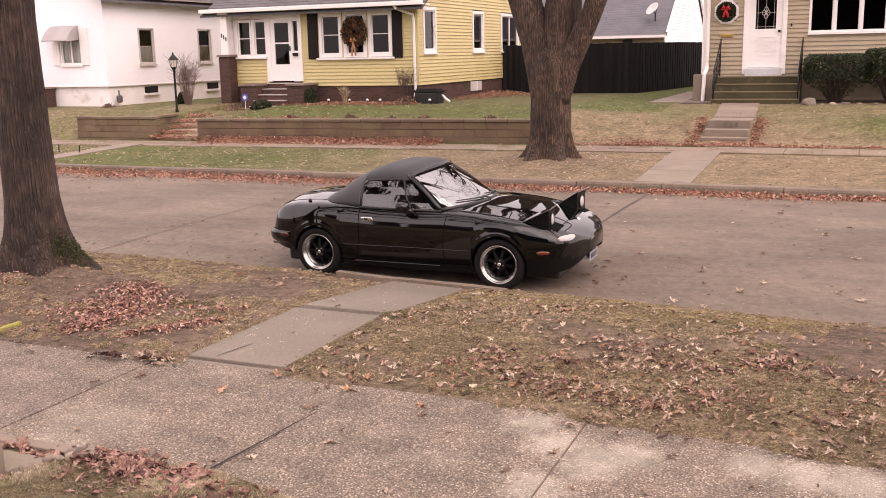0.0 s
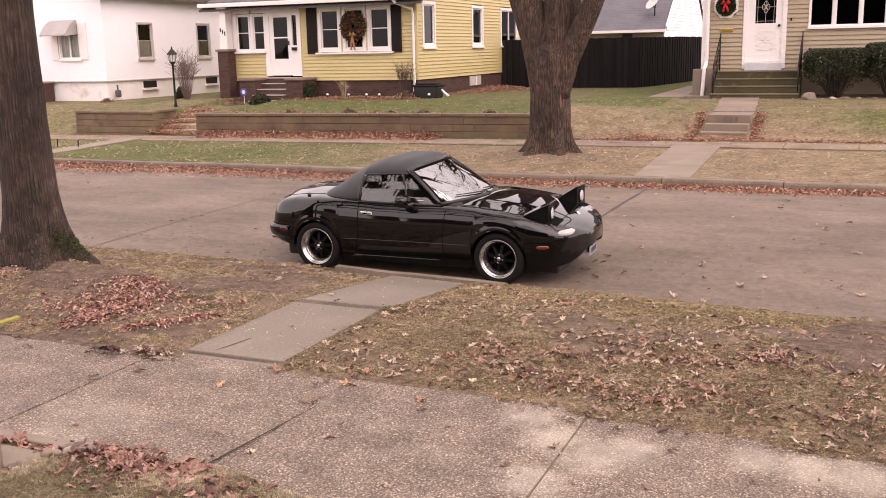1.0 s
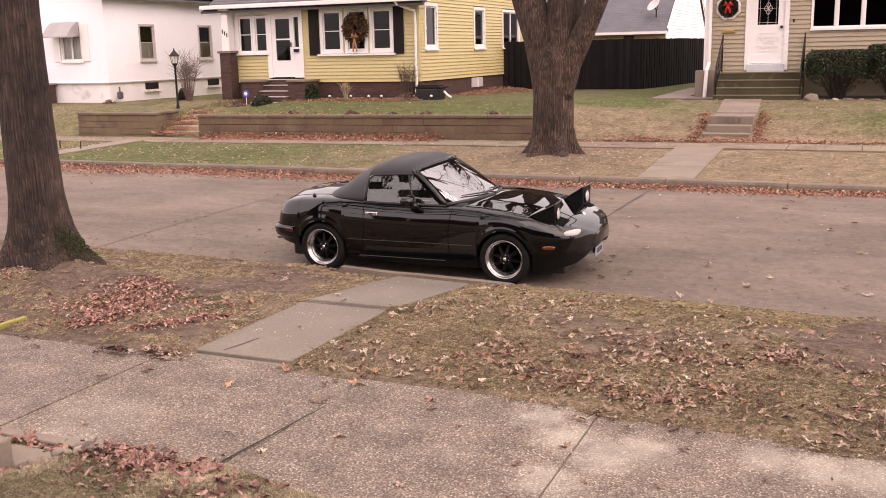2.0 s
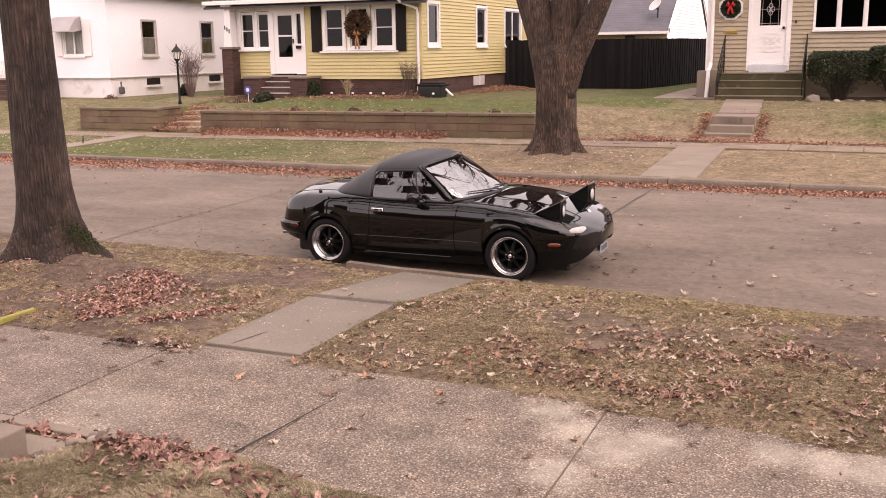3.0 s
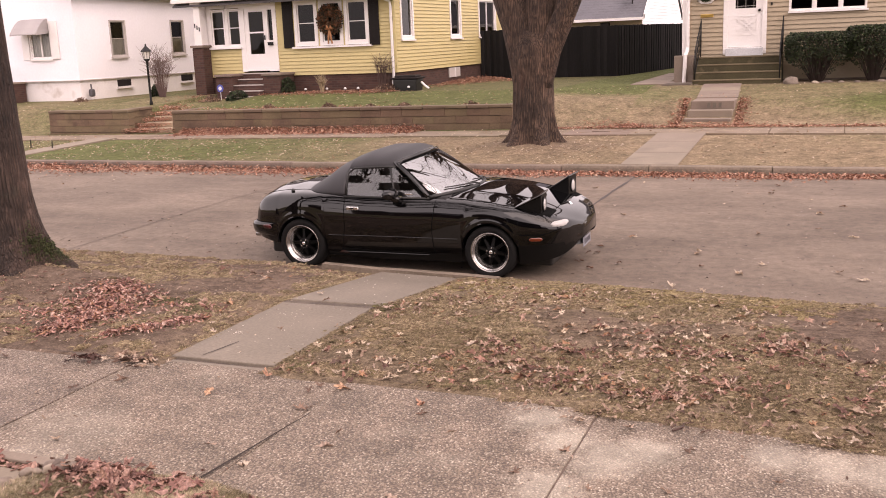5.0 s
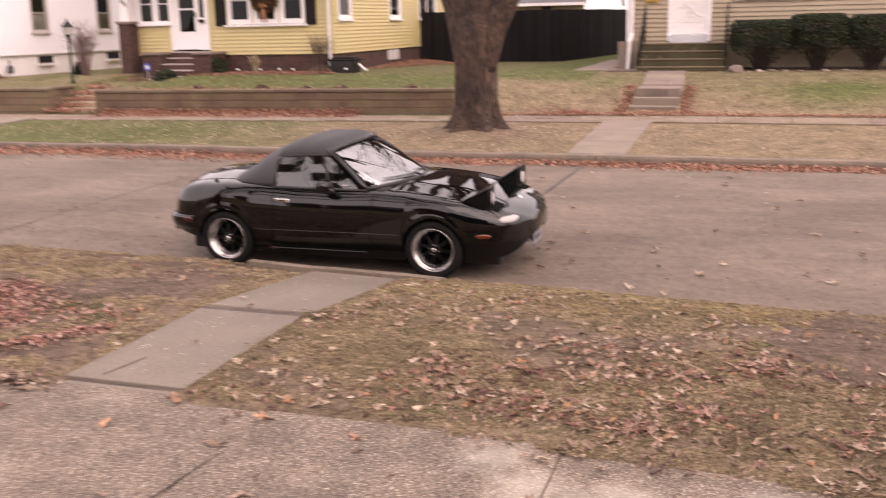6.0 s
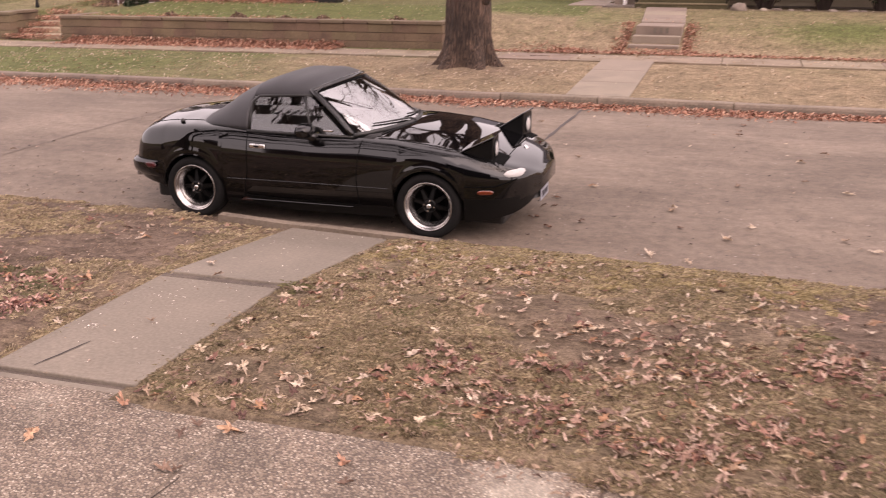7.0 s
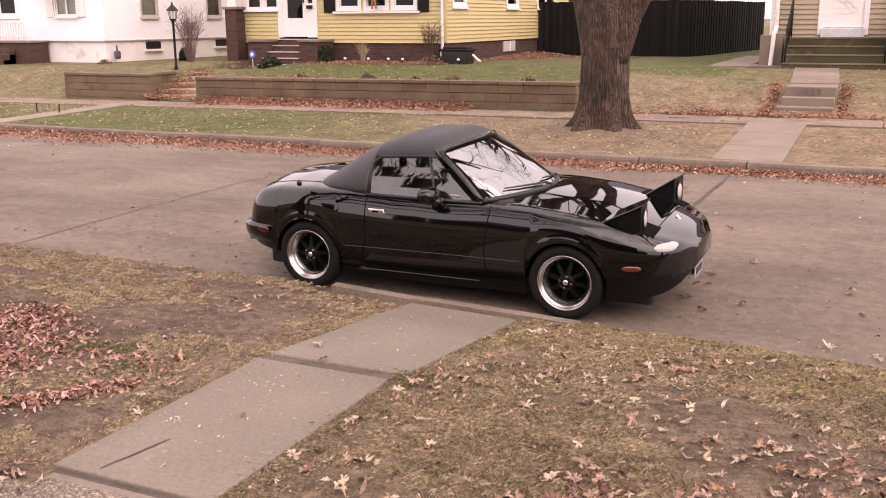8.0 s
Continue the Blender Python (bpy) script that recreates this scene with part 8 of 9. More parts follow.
def build_dirt():
    """Soil spilled over hard edges, each with its own ragged outline."""
    def ragged(name, pts, label):
        bm = bmesh.new()
        rows = [[bm.verts.new((x, y0 + (y1 - y0) * k / 3, top_of(x, y0 + (y1 - y0) * k / 3) + 0.005 + 0.012 * math.sin(math.pi * k / 3) * e)) for k in range(4)] for x, y0, y1, e in pts]
        for r0, r1 in zip(rows, rows[1:]):
            for k in range(3):
                bm.faces.new((r0[k], r1[k], r1[k + 1], r0[k + 1]))
        tagged(part(name, bm, SOIL, smooth=True), label, "soil", kind="stuff")
    verts, faces = [], []
    for i in range(375):
        x = -5.2 + 0.02 * i
        for k, up in enumerate((-0.008, 0.004, 0.009, 0.013, 0.014)):
            verts.append((x, 6.25 - (creep(x) + 0.015) * (1 - k / 4), 0.312 + up + 0.004 * noise.noise((x * 9, k, 3))))
    for i in range(374):
        faces += [(5 * i + k, 5 * i + 5 + k, 5 * i + 6 + k, 5 * i + 1 + k) for k in range(4)]
    tagged(new("creeping_turf", mesh_of("creeping_turf", verts, faces, TURF, True)), "dry turf and soil grown over the pavement edge", "turf", kind="stuff")
    ragged("pavement_soil", [(x, 6.235 - max(0.003, 0.01 + 0.07 * noise.noise((x * 1.7, 0, 8)) + 0.035 * noise.noise((x * 7, 0, 2)) + 0.02 * noise.noise((x * 23, 0, 2))), 6.234, 0.2) for x in [-7.95 + 0.02 * i for i in range(80)]], "dark soil spilled on the pavement edge")
    ragged("street_soil", [(x, 10.14 + bend(x), 10.15 + bend(x) + max(0.004, 0.07 + 0.09 * noise.noise((x * 1.1, 0, 15)) + 0.03 * noise.noise((x * 6, 0, 2)) + 0.10 * ease(-2.6, -1.4, x)), 0.3) for x in [-4.7 + 0.06 * i for i in range(120)]], "soil washed over the kerb on to the street")
    ragged("street_soil", [(x, 10.14 + bend(x), 10.16 + bend(x) + max(0.004, 0.14 + 0.16 * noise.noise((x * 0.9, 0, 25)) + 0.04 * noise.noise((x * 6, 0, 2))), 0.6) for x in [-12.0 + 0.06 * i for i in range(86)]], "soil washed over the sunken kerb on to the street")


build_dirt()


def build_grass():
    """Short blades: dry on the verge, greener by the camera's side of the pavement."""
    rnd = random.Random(5)

    def tufts(name, count, x0, x1, y0, y1, mat, tall, label, keep, per=46, spread=0.055, fine=False):
        verts, faces = [], []
        k = 0
        while k < count:
            cx, cy = rnd.uniform(x0, x1), rnd.uniform(y0, y1)
            if rnd.random() > keep(cx, cy):
                continue
            k += 1
            big = rnd.uniform(0.5, 1.2)
            comb = 6.283 * noise.noise((cx * 1.6, cy * 1.6, 21.0)) + rnd.gauss(0, 0.5)
            for _ in range(per):
                a, r = rnd.uniform(0, 6.283), spread * big * math.sqrt(rnd.random())
                x, y = cx + r * math.cos(a), cy + r * math.sin(a)
                z = (top_of(x, y) + 0.006 if 5.8 < y < 6.24 else lay(x, y)) - 0.003
                if z < -0.05:
                    continue
                a = comb + rnd.gauss(0, 0.75)
                h, w = rnd.uniform(0.3, 1.0) * tall * big, rnd.uniform(0.0006, 0.0013)
                lean = rnd.uniform(0.9, 3.2) * h
                dx, dy = math.cos(a), math.sin(a)
                b = len(verts)
                if fine:
                    w, lean = 1.3 * w, 0.6 * lean
                    mx, my = x + dx * lean * 0.4, y + dy * lean * 0.4
                    verts += [(x - dy * w, y + dx * w, z), (x + dy * w, y - dx * w, z), (mx + dy * w, my - dx * w, z + h * 0.7), (mx - dy * w, my + dx * w, z + h * 0.7), (x + dx * lean, y + dy * lean, z + h)]
                    faces += [(b, b + 1, b + 2, b + 3), (b + 3, b + 2, b + 4)]
                    continue
                verts += [(x - dy * w, y + dx * w, z), (x + dy * w, y - dx * w, z), (x + dx * lean * 0.5, y + dy * lean * 0.5, z + h * 0.7), (x + dx * lean, y + dy * lean, z + h * 0.4)]
                faces += [(b, b + 1, b + 2), (b + 1, b + 3, b + 2)]
        tagged(new(name, mesh_of(name, verts, faces, mat)), label, "grass", kind="stuff")

    def verge(x, y):
        if -6.13 < x < -5.16:
            return 0
        patch = 0.36 - 1.6 * noise.noise((x * 0.8, y * 0.8, 4.0)) + 1.3 * noise.noise((x * 2.6, y * 2.6, 1.0))
        bare = ease(-2.1, -1.4, x) * ease(7.0, 7.6, y)
        left = 0.42 if x < -6.2 else 1
        return max(0.0, min(1, patch + 0.6 * ease(8.5, 9.2, y) * ease(-0.5, -2.5, x) * (1 if x > -5.3 else 0))) * (1 - 0.95 * bare) * left
    tufts("dry_grass", 6000, -11.5, 2.5, 6.27, 10.0, BLADE, 0.026, "matted tussocks of dry straw-coloured grass", verge)
    tufts("olive_grass", 2600, -11.5, 2.5, 6.27, 9.9, BLADE_GREEN, 0.026, "olive tussocks among the dry turf", lambda x, y: verge(x, y) * (1.0 if noise.noise((x * 1.1, y * 1.1, 14)) > 0.05 else 0.12) * (0.25 if x < -6.2 else 1))
    tufts("green_tuft", 14, -5.2, 1.5, 6.3, 8.3, leaf_shade("fresh_blade", [(0.15, 0.14, 0.07), (0.18, 0.165, 0.08), (0.12, 0.11, 0.05)]), 0.035, "few fresh green tufts in the turf", lambda x, y: 1.0, 60, 0.06)
    tufts("green_tuft", 16, -7.2, -6.5, 7.25, 7.75, leaf_shade("dull_blade", [(0.15, 0.14, 0.08), (0.18, 0.16, 0.09), (0.12, 0.11, 0.06)]), 0.04, "grey-green tufts beside the leaf heap", lambda x, y: math.exp(-min((x + 7.1) ** 2 + (y - 7.64) ** 2, (x + 6.67) ** 2 + (y - 7.41) ** 2) / 0.01), 70, 0.06)
    tufts("lawn_grass", 6200, -9.0, 1.5, 1.6, 4.68, LAWN, 0.020, "short olive and straw lawn grass", lambda x, y: 0 if x < -5.45 + 0.8 * (y - 4.5) and y > 3.3 else (0.75 + noise.noise((x * 2, y * 2, 3))) * math.exp(-((x + 4.2) / 2.4) ** 2) * ease(1.4, 4.0, y), 60, 0.055, True)
    tufts("straw_grass", 1100, -5.1, -1.6, 8.5, 9.9, leaf_shade("yellow_straw", [(0.335, 0.27, 0.145), (0.27, 0.215, 0.11), (0.39, 0.32, 0.185), (0.22, 0.175, 0.09)]), 0.028, "yellowed grass along the kerb", lambda x, y: ease(8.6, 9.4, y) * ease(-1.5, -2.4, x) * (0.75 + noise.noise((x * 1.5, y * 1.5, 6))))
    tufts("kerb_grass", 260, -5.1, 2.5, 9.4, 10.08, BLADE, 0.03, "straw grass hanging over the kerb", lambda x, y: (1.0 if x < -1.5 else 0.25) if 9.86 < unbent(x, y) < 10.06 else 0)
    tufts("walk_edge_grass", 190, -5.28, -5.04, 6.3, 9.75, BLADE_GREEN, 0.03, "olive grass creeping over the edge of the walk", lambda x, y: 1.0 if noise.noise((0, y * 1.7, 8)) > -0.1 else 0.2, 40, 0.05)
    tufts("walk_edge_grass", 110, -6.24, -6.06, 6.4, 9.7, BLADE, 0.028, "straw grass along the edge of the walk", lambda x, y: 1.0 if noise.noise((3, y * 1.7, 8)) > 0 else 0.2, 40, 0.05)
    tufts("creeping_grass", 520, -4.2, 1.8, 5.88, 6.27, BLADE, 0.022, "matted dry grass over the pavement edge", lambda x, y: (0.75 + 0.8 * noise.noise((x * 3, y * 3, 2))) if y > 6.27 - creep(x) else 0)
    tufts("edge_grass", 60, -11.0, -6.9, 9.85, 10.1, BLADE, 0.03, "straw grass along the sunken kerb", lambda x, y: 1.0)


build_grass()


def bush(name, x, y, z, w, d, h, label, seed, count=2600):
    """A clipped evergreen: bare stems below, a shell and core of small leaves above."""
    rnd = random.Random(seed)
    b = thing(name, x, y, z, label, "hedge", "clipped bushes by the house")
    bm = bmesh.new()
    for i in range(90):
        a = rnd.uniform(0, 6.28)
        r = rnd.uniform(0.08, 0.46)
        k, e = rnd.uniform(0.38, 0.52), rnd.uniform(-0.05, 0.05)
        tube(bm, [(0.09 * math.cos(a), 0.07 * math.sin(a), 0), (r * k * w * math.cos(a + e), r * k * d * math.sin(a), h * 0.3), (r * 0.85 * w * math.cos(a - e), r * 0.7 * d * math.sin(a), h * 0.6), (r * w * math.cos(a), r * 0.8 * d * math.sin(a), h * 0.82)], [0.013, 0.010, 0.008, 0.004], 4)
    part("crown", bm, STEM, b, "bare brown stems")
    verts, faces = [], []
    k = 0
    while k < count:
        u, v, t = rnd.uniform(-1, 1), rnd.uniform(-1, 1), rnd.uniform(0.2, 1.0)
        rr = (abs(u) ** 3.2 + abs(v) ** 3.2) ** (1 / 3.2)
        lim = (0.34 + 0.66 * ease(0.12, 0.56, t)) * (1 - 0.15 * ease(0.9, 1.0, t)) * (1 + 0.10 * noise.noise((u * 2.5 + seed, v * 2.5, t * 4)))
        if rr > lim or rr < lim * 0.7 and t < 0.85 or rnd.random() > 0.16 + ease(0.40, 0.68, t):
            continue
        k += 1
        c = Vector((u * w / 2, v * d / 2, t * h))
        s = rnd.uniform(0.022, 0.045)
        p, q = Vector((rnd.gauss(0, 1), rnd.gauss(0, 1), rnd.gauss(0, 1))).normalized() * s, Vector((rnd.gauss(0, 1), rnd.gauss(0, 1), rnd.gauss(0, 1))).normalized() * s * 0.6
        n0 = len(verts)
        verts += [c - p, c + q, c + p, c - q]
        faces.append((n0, n0 + 1, n0 + 2, n0 + 3))
    piece("foliage", mesh_of("foliage", verts, faces, HEDGE), b, Matrix(), "dark green clipped foliage")


for i, (x, w, h) in enumerate(((-2.2, 1.75, 1.42), (-0.80, 1.45, 1.55), (0.54, 1.3, 1.5), (1.9, 1.35, 1.55))):
    bush("hedge_bush", x, 29.5, 0.9, w, 1.25, h, "dark green clipped evergreen bush with bare lower stems", 30 + i, 9000)


def twig_shrub(name, x, y, z, h, spread, stems, label, seed, mat=TWIG, foot=0.0, thin=1.0):
    rnd = random.Random(seed)
    s = thing(name, x, y, z, label, "shrub")
    bm = bmesh.new()
    for i in range(stems):
        a, r = rnd.uniform(0, 6.28), rnd.uniform(0.05, 1) * spread
        p = Vector((foot * r * math.cos(a) + 0.03 * math.cos(a), foot * r * math.sin(a), 0))
        tip = Vector((r * math.cos(a), r * math.sin(a), h * rnd.uniform(0.65, 1)))
        mid = p.lerp(tip, 0.5) + Vector((0, 0, 0.1 * h))
        tube(bm, [p, mid, tip], [0.010 * thin, 0.007 * thin, 0.003], 4, False)
        for k in range(3):
            q = mid.lerp(tip, rnd.random())
            tube(bm, [q, q + Vector((rnd.uniform(-1, 1), rnd.uniform(-1, 1), rnd.uniform(0.3, 1))) * 0.22 * h], [0.006, 0.003], 3, False)
    part("crown", bm, mat, s)


twig_shrub("bare_shrub", -23.0, 28.3, 0.88, 1.66, 0.50, 84, "bare reddish brown twiggy shrub on the lawn", 41, shade("pinkish_twig", (0.165, 0.108, 0.098), rough=0.9, fine=40), 0.12, 0.75)
twig_shrub("bare_shrub", -15.12, 29.2, lay(-15.12, 29.2), 1.15, 0.48, 30, "dark dry perennial stems with shrivelled leaves against the wall", 42, TWIG, 0.4)
twig_shrub("ornamental_grass", -17.0, 28.6, 0.95, 0.62, 0.2, 40, "bleached clump of ornamental grass in the bed", 43, BLADE)
def evergreen_mound(x, y, w, h, seed, label):
    rnd = random.Random(seed)
    m = thing("small_evergreen", x, y, lay(x, y), label, "shrub")
    verts, faces = [], []
    for _ in range(900):
        v = Vector((rnd.gauss(0, 1), rnd.gauss(0, 1), abs(rnd.gauss(0, 1)))).normalized() * rnd.uniform(0.75, 1.05)
        c = Vector((v.x * w, v.y * w, v.z * h))
        p, q = Vector((rnd.gauss(0, 1), rnd.gauss(0, 1), rnd.gauss(0, 1))).normalized() * 0.05, Vector((rnd.gauss(0, 1), rnd.gauss(0, 1), rnd.gauss(0, 1))).normalized() * 0.025
        n0 = len(verts)
        verts += [c - p, c + q, c + p, c - q]
        faces.append((n0, n0 + 1, n0 + 2, n0 + 3))
    piece("foliage", mesh_of("foliage", verts, faces, HEDGE), m, Matrix())


def withered_clump(x, y, w, seed):
    """A frosted perennial: limp dead leaves heaped round a few broken stalks."""
    rnd = random.Random(seed)
    m = thing("dead_perennial", x, y, lay(x, y), "withered brown perennial clump", "shrub")
    verts, faces = [], []
    for _ in range(260):
        r, a = w * 1.3 * rnd.random() ** 0.7, rnd.uniform(0, 6.283)
        c = Vector((r * math.cos(a), r * math.sin(a), 0.75 * w * rnd.random() * (1 - (r / (1.35 * w)) ** 2)))
        p, q = Vector((rnd.gauss(0, 1), rnd.gauss(0, 1), rnd.gauss(0, 0.8))).normalized() * 0.045, Vector((rnd.gauss(0, 1), rnd.gauss(0, 1), rnd.gauss(0, 0.8))).normalized() * 0.018
        n0 = len(verts)
        verts += [c - p, c + q, c + p, c - q]
        faces.append((n0, n0 + 1, n0 + 2, n0 + 3))
    piece("foliage", mesh_of("foliage", verts, faces, WITHERED), m, Matrix())
    bm = bmesh.new()
    for _ in range(9):
        a, r = rnd.uniform(0, 6.283), rnd.uniform(0.2, 0.8) * w
        tube(bm, [(0.4 * r * math.cos(a), 0.4 * r * math.sin(a), 0), (r * math.cos(a), r * math.sin(a), rnd.uniform(0.6, 1.1) * w)], [0.006, 0.003], 4, False)
    part("stalk", bm, TWIG, m)


WITHERED = leaf_shade("withered_leaf", [(0.12, 0.07, 0.048), (0.19, 0.12, 0.082), (0.08, 0.045, 0.033), (0.26, 0.18, 0.12)])
for i, (x, y, s) in enumerate(((-14.78, 28.6, 0.36), (-16.6, 24.75, 0.16), (-14.7, 24.75, 0.18), (-12.4, 24.7, 0.16), (-10.5, 24.7, 0.18), (-13.4, 24.7, 0.12), (-20.6, 27.6, 0.28), (-26.8, 28.6, 0.2))):
    withered_clump(x, y, s, 50 + i)


evergreen_mound(-19.75, 27.9, 0.36, 0.32, 61, "low dark evergreen beside the steps")
evergreen_mound(-18.35, 28.75, 0.26, 0.52, 62, "small dark upright evergreen by the foundation")
evergreen_mound(-23.62, 28.75, 0.16, 0.4, 63, "dark rounded evergreen by the white house")


def build_lamp_post():
    l = thing("lamp_post", -21.8, 26.15, lay(-21.8, 26.15) - 0.05, "black iron garden lamp post with a lantern head", "lamp")
    part("post", lathe(bmesh.new(), [(0.06, 0.0), (0.055, 0.12), (0.036, 0.2), (0.034, 1.35), (0.045, 1.38), (0.03, 1.42)], 14), BLACKMETAL, l, smooth=True)
    head = part("lantern", lathe(bmesh.new(), [(0.05, 1.40), (0.10, 1.46), (0.10, 1.48), (0.05, 1.48)], 8), BLACKMETAL, l)
    part("glass", lathe(bmesh.new(), [(0.08, 1.48), (0.125, 1.70), (0.1, 1.705)], 8), plain("lantern_glass", (0.75, 0.72, 0.68), 0.2), head, "pale lantern glass")
    part("roof", lathe(bmesh.new(), [(0.17, 1.70), (0.16, 1.73), (0.07, 1.83), (0.03, 1.87), (0.02, 1.93), (0.0, 1.96)], 8), BLACKMETAL, head)
    rib = part_mesh(tube(bmesh.new(), [(0.085, 0, 1.47), (0.13, 0, 1.71)], [0.008] * 2, 4), "rib", BLACKMETAL)
    for i in range(8):
        piece("rib", rib, head, pose(0, 0, 0, 0, 0, 45 * i))


build_lamp_post()


def wreath(x, y, z, r, thick, label, mat, seed, bow):
    rnd = random.Random(seed)
    w = thing("wreath", x, y, z, label, "wreath")
    verts, faces = [], []
    for _ in range(2600):
        a, b = rnd.uniform(0, 6.283), rnd.uniform(0, 6.283)
        q = thick * rnd.uniform(0.4, 1.1)
        c = Vector(((r + q * math.cos(b)) * math.cos(a), -abs(q * math.sin(b)) * 0.6 - 0.02, (r + q * math.cos(b)) * math.sin(a)))
        p, s = Vector((rnd.gauss(0, 1), rnd.gauss(0, 1), rnd.gauss(0, 1))).normalized() * 0.055, Vector((rnd.gauss(0, 1), rnd.gauss(0, 1), rnd.gauss(0, 1))).normalized() * 0.03
        n0 = len(verts)
        verts += [c - p, c + s, c + p, c - s]
        faces.append((n0, n0 + 1, n0 + 2, n0 + 3))
    piece("foliage", mesh_of("foliage", verts, faces, mat), w, Matrix())
    ribbon = plain("ribbon", bow["colour"], 0.6)
    for s in (-1, 1):
        bm = tube(bmesh.new(), [(0, -0.12, bow["z"]), (s * bow["w"] * 0.6, -0.15, bow["z"] + bow["w"] * 0.6), (s * bow["w"], -0.13, bow["z"] + 0.02), (0, -0.12, bow["z"] - 0.02)], [0.02, 0.06, 0.05, 0.02], 8)
        part("ribbon_loop", bm, ribbon, w, smooth=True)
        bm = tube(bmesh.new(), [(0, -0.12, bow["z"]), (s * 0.04, -0.13, bow["z"] - bow["tail"] * 0.5), (s * 0.07, -0.11, bow["z"] - bow["tail"])], [0.025, 0.035, 0.03], 6)
        part("ribbon_tail", bm, ribbon, w)
    return w


AUTUMN = leaf_shade("autumn_wreath", [(0.05, 0.03, 0.018), (0.09, 0.045, 0.02), (0.03, 0.035, 0.012), (0.14, 0.05, 0.02), (0.02, 0.022, 0.012), (0.20, 0.07, 0.03)])
PINE = leaf_shade("pine_wreath", [(0.02, 0.04, 0.015), (0.012, 0.025, 0.01), (0.03, 0.055, 0.02), (0.02, 0.03, 0.014)])
wreath(-16.98, 29.42, 3.30, 0.29, 0.20, "large dark autumn wreath with an orange ribbon on the window", AUTUMN, 71, {"colour": (0.36, 0.16, 0.07), "z": -0.30, "w": 0.13, "tail": 0.46})
wreath(-5.27, 30.22, 3.56, 0.17, 0.09, "green pine wreath with a red bow in the octagon window", PINE, 72, {"colour": (0.42, 0.012, 0.015), "z": 0.06, "w": 0.13, "tail": 0.22})


def garden_light(x, y):
    z = lay(x, y)
    g = thing("garden_light", x, y, z - 0.05, "small white garden light on a thin stake", "lamp", "garden lights in the bed")
    part("stake", tube(bmesh.new(), [(0, 0, 0), (0, 0, 0.16)], [0.012] * 2, 6), BLACKMETAL, g)
    part("cap", lathe(bmesh.new(), [(0.02, 0.15), (0.045, 0.16), (0.045, 0.19), (0.02, 0.215), (0.0, 0.22)], 12), PLATE, g, "white cap", True)


for x in (-19.02, -17.67, -16.89, -16.23, -15.77, -14.02):
    garden_light(x, 28.72)


def build_small_things():
    # blue yard sign on a stake, its mark a plain white shape
    s = thing("yard_sign", -20.45, 28.0, lay(-20.45, 28.0) - 0.03, "small blue octagonal yard sign on a stake", "sign")
    bm = lathe(bmesh.new(), [(0.0, -0.006), (0.13, -0.006), (0.13, 0.006), (0.0, 0.006)], 8, "y", (0, 0, 0.42))
    part("panel", bm, plain("blue_sign", (0.06, 0.08, 0.35), 0.5), s)
    part("mark", lathe(bmesh.new(), [(0.0, -0.009), (0.07, -0.009), (0.07, -0.007)], 6, "y", (0, 0, 0.42)), PLATE, s, "white mark")
    part("stake", tube(bmesh.new(), [(0, 0.015, -0.1), (0, 0.015, 0.36)], [0.012] * 2, 6), PLATE, s)
    # black bin by the side wall with a pale hose
    b = thing("compost_bin", -14.2, 29.1, 0.92, "low black plastic bin beside the house wall", "bin")
    bm = boxed(-0.42, 0.42, -0.30, 0.30, 0.0, 0.46, 0.06)
    for v in bm.verts:
        v.co.x *= 0.9 + 0.2 * v.co.z
        v.co.y *= 0.9 + 0.2 * v.co.z
    part("body", bm, PLASTIC, b, smooth=False)
    bm = boxed(-0.46, 0.46, -0.33, 0.33, 0.44, 0.50, 0.02)
    box(bm, -0.36, 0.36, -0.25, 0.25, 0.49, 0.56, 0.03)
    part("lid", bm, SHUTTER, b, "black lid with a raised centre")
    hs = thing("downspout_extension", -13.62, 28.95, lay(-13.62, 28.95), "short pale drain pipe lying by the bin", "pipe")
    part("pipe", tube(bmesh.new(), [(-0.08, 0.05, 0.26), (0.05, 0.0, 0.16), (0.2, -0.05, 0.07)], [0.035] * 3, 10), TRIM, hs, smooth=True)
    for x, y in ((-21.25, 20.42), (-20.42, 20.3)):
        st = thing("marker_stake", x, y, lay(x, y) - 0.05, "thin dark stake in the verge", "stake", "stakes in the verge")
        part("shaft", tube(bmesh.new(), [(0, 0, 0), (0.02, 0, 0.28)], [0.018, 0.014], 6), BLACKMETAL, st)
    # yellow painted nosing on the raised slab
    y = thing("slab_edge_strip", -8.02, 5.5, 0.31, "bright yellow painted edge strip on the raised slab", "edge strip")
    part("strip", boxed(-0.03, 0.02, -0.8, 1.04, 0.0, 0.055, 0.012), shade("yellow_paint", (0.30, 0.265, 0.06), 0.55, 1.2, rough=0.6, fine=50), y)
    # concrete block, low slab and pebble edging at the yard steps
    e = thing("concrete_block", -6.30, 4.27, 0.2, "rough grey concrete step block", "block")
    part("block", boxed(-0.62, 0.56, -0.87, -0.01, -0.1, 0.275, 0.012), CONCRETE, e)
    e = thing("step_slab", -5.57, 4.4, 0.2, "low concrete step slab", "slab")
    bm = boxed(-1.3, 0.0, -0.14, 0.10, -0.1, 0.105, 0.01)
    for v in bm.verts:
        if v.co.x > -0.5:
            v.co.x -= 0.45 * (0.10 - v.co.y)
    part("slab", bm, CONCRETE, e)
    e = thing("edging_strip", -5.9, 4.60, 0.2, "thin concrete edging along the pavement", "edging")
    part("strip", boxed(-1.2, 0.5, -0.045, 0.045, 0.0, 0.125, 0.01), CONCRETE, e)
    rnd = random.Random(9)
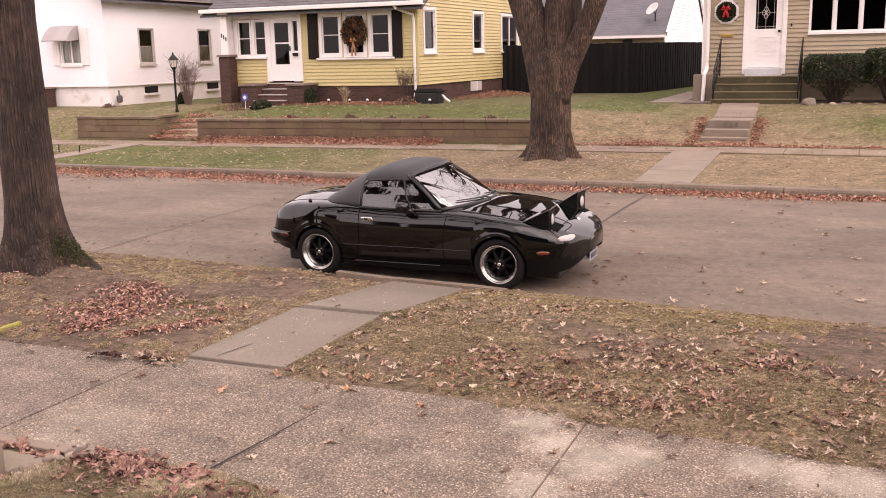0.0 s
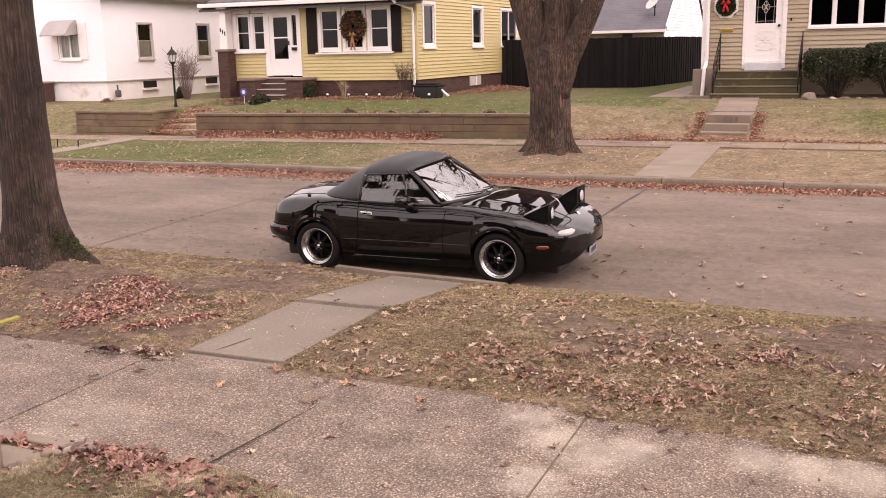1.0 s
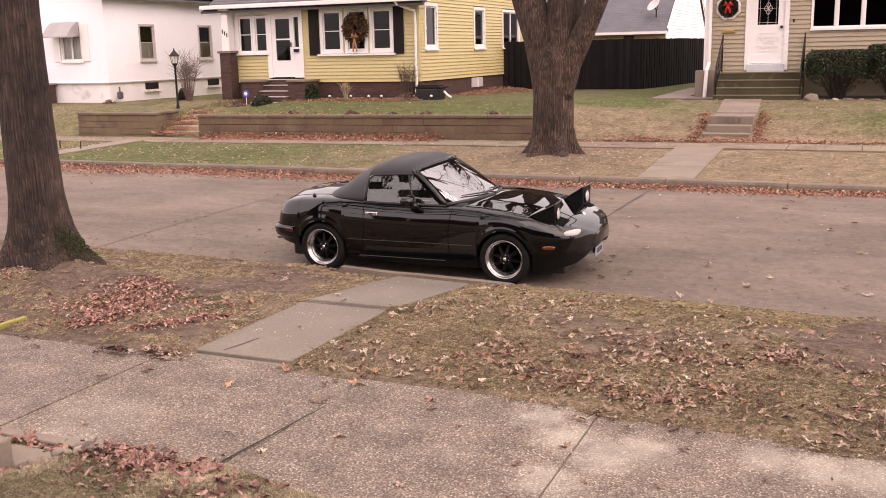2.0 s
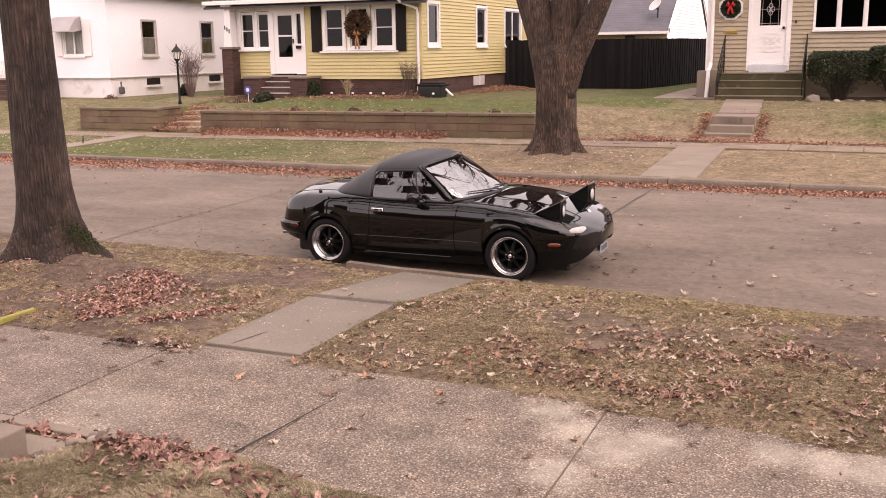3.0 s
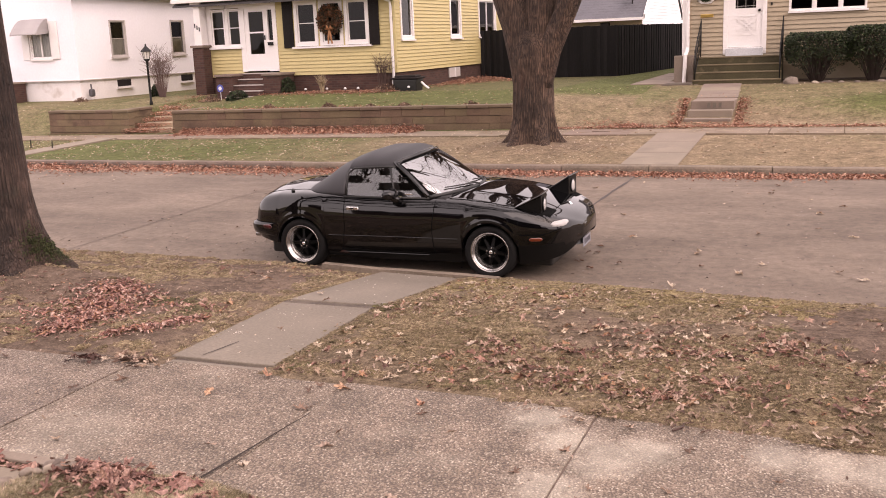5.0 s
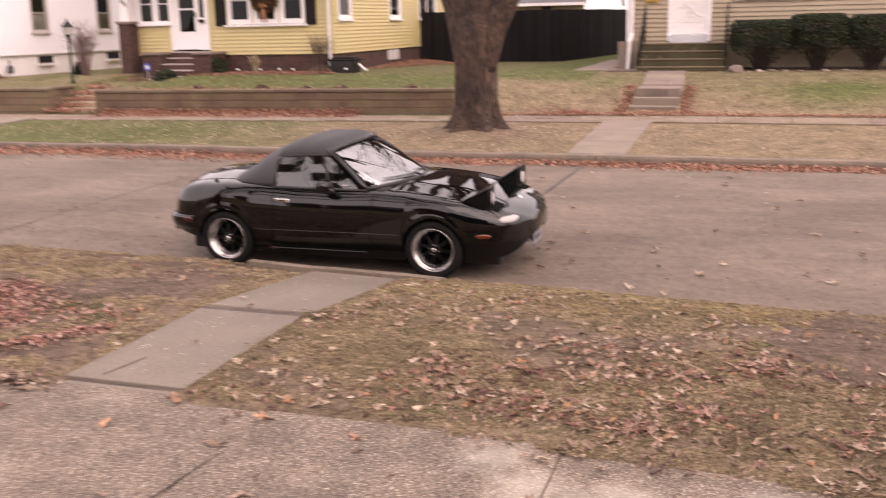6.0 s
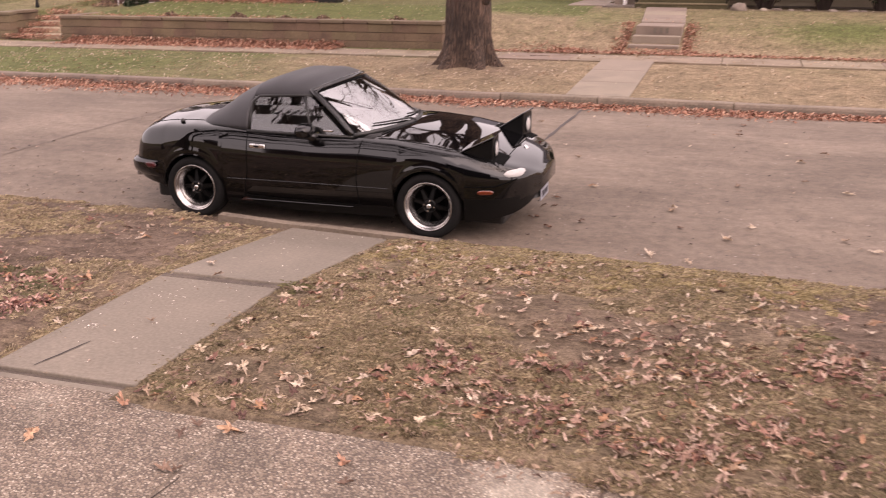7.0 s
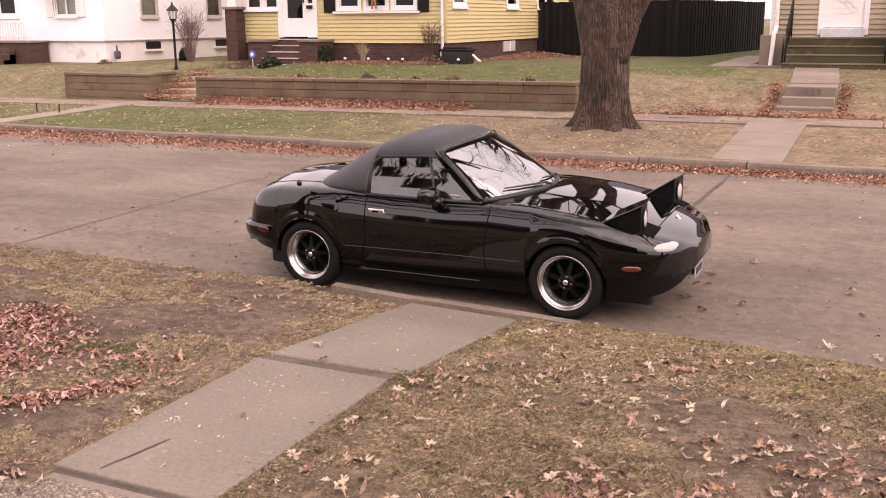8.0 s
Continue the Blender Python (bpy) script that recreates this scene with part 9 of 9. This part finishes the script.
    stone = shade("grey_pebble", (0.215, 0.172, 0.140), 0.6, 1.3, rough=0.85, fine=40, piece=0.5)
    meshes = []
    for k in range(4):
        bm = bmesh.new()
        bmesh.ops.create_icosphere(bm, subdivisions=2, radius=1)
        for v in bm.verts:
            v.co *= 1 + 0.5 * noise.noise(v.co * 1.1 + Vector((k * 5, 0, 0)))
        me = part_mesh(bm, "pebble", stone)
        me.polygons.foreach_set("use_smooth", [True] * len(me.polygons))
        meshes.append(me)
    for i in range(16):
        f, row = (i % 8) / 7, i // 8
        x = -5.65 + 0.25 * f + 0.045 * row + rnd.uniform(-0.012, 0.012)
        yy = 4.25 + 0.31 * f - 0.03 * row + rnd.uniform(-0.012, 0.012)
        r = rnd.uniform(0.030, 0.048) * (1 - 0.25 * row)
        ob = new("pebble", meshes[i % 4])
        ob.matrix_world = pose(x, yy, lay(x, yy) + 0.015 + r * 0.25, 0, 0, rnd.uniform(20, 80)) @ Matrix.Diagonal((r * 1.2, r * 0.85, r * 0.75, 1))
        tagged(ob, "rounded grey pebble in the bed edging", "stone", "pebble edging")
    # boulder by the right-hand hedge
    bm = bmesh.new()
    bmesh.ops.create_icosphere(bm, subdivisions=3, radius=1)
    for v in bm.verts:
        v.co = Vector((v.co.x * 0.2, v.co.y * 0.16, v.co.z * 0.16)) * (1 + 0.25 * noise.noise(v.co * 1.5))
    ob = part("boulder", bm, stone, smooth=True)
    ob.matrix_world = pose(-2.82, 28.75, 1.02)
    tagged(ob, "rough brown boulder at the foot of the hedge", "stone")
    # low stones that edge the bed under the hedge
    rnd = random.Random(52)
    for i in range(7):
        x, yy = -2.35 + 0.42 * i + rnd.uniform(-0.12, 0.12), 28.98 + rnd.uniform(-0.08, 0.08)
        ob = new("edging_stone", meshes[i % 4])
        ob.matrix_world = pose(x, yy, lay(x, yy) + 0.005, 0, 0, rnd.uniform(-20, 20)) @ Matrix.Diagonal((rnd.uniform(0.07, 0.15), 0.07, rnd.uniform(0.035, 0.055), 1))
        tagged(ob, "low weathered stone that edges the hedge bed", "stone", "stones of the hedge bed")
    # a grey pipe left leaning on the bush by the wall
    ob = part("leaning_pipe", tube(bmesh.new(), [(0, 0, 0), (0.48, 0.09, 0.34), (1.0, 0.2, 0.68)], [0.032, 0.03, 0.03], 10), STORM, smooth=True)
    ob.matrix_world = pose(0.58, 29.78, lay(0.58, 29.78) + 0.02)
    tagged(ob, "grey metal pipe that leans behind the hedge", "pipe")
    # fallen twigs
    for i, (x, yy, a, l) in enumerate(((-1.1, 7.6, 10, 0.5), (-0.6, 6.6, -30, 0.35), (-2.4, 6.05, 70, 0.18), (-6.7, 23.0, 15, 0.4))):
        z = top_of(x, yy)
        pts = [(-l / 2, 0.02, 0.008), (-l / 6, -0.01, 0.014), (l / 6, 0.015, 0.012), (l / 2, -0.02, 0.006)]
        ob = part("fallen_twig", tube(bmesh.new(), pts, [0.007, 0.006, 0.005, 0.003], 5), TWIG)
        ob.matrix_world = pose(x, yy, z, 0, 0, a)
        tagged(ob, "thin dark fallen twig", "twig", "fallen twigs")


build_small_things()
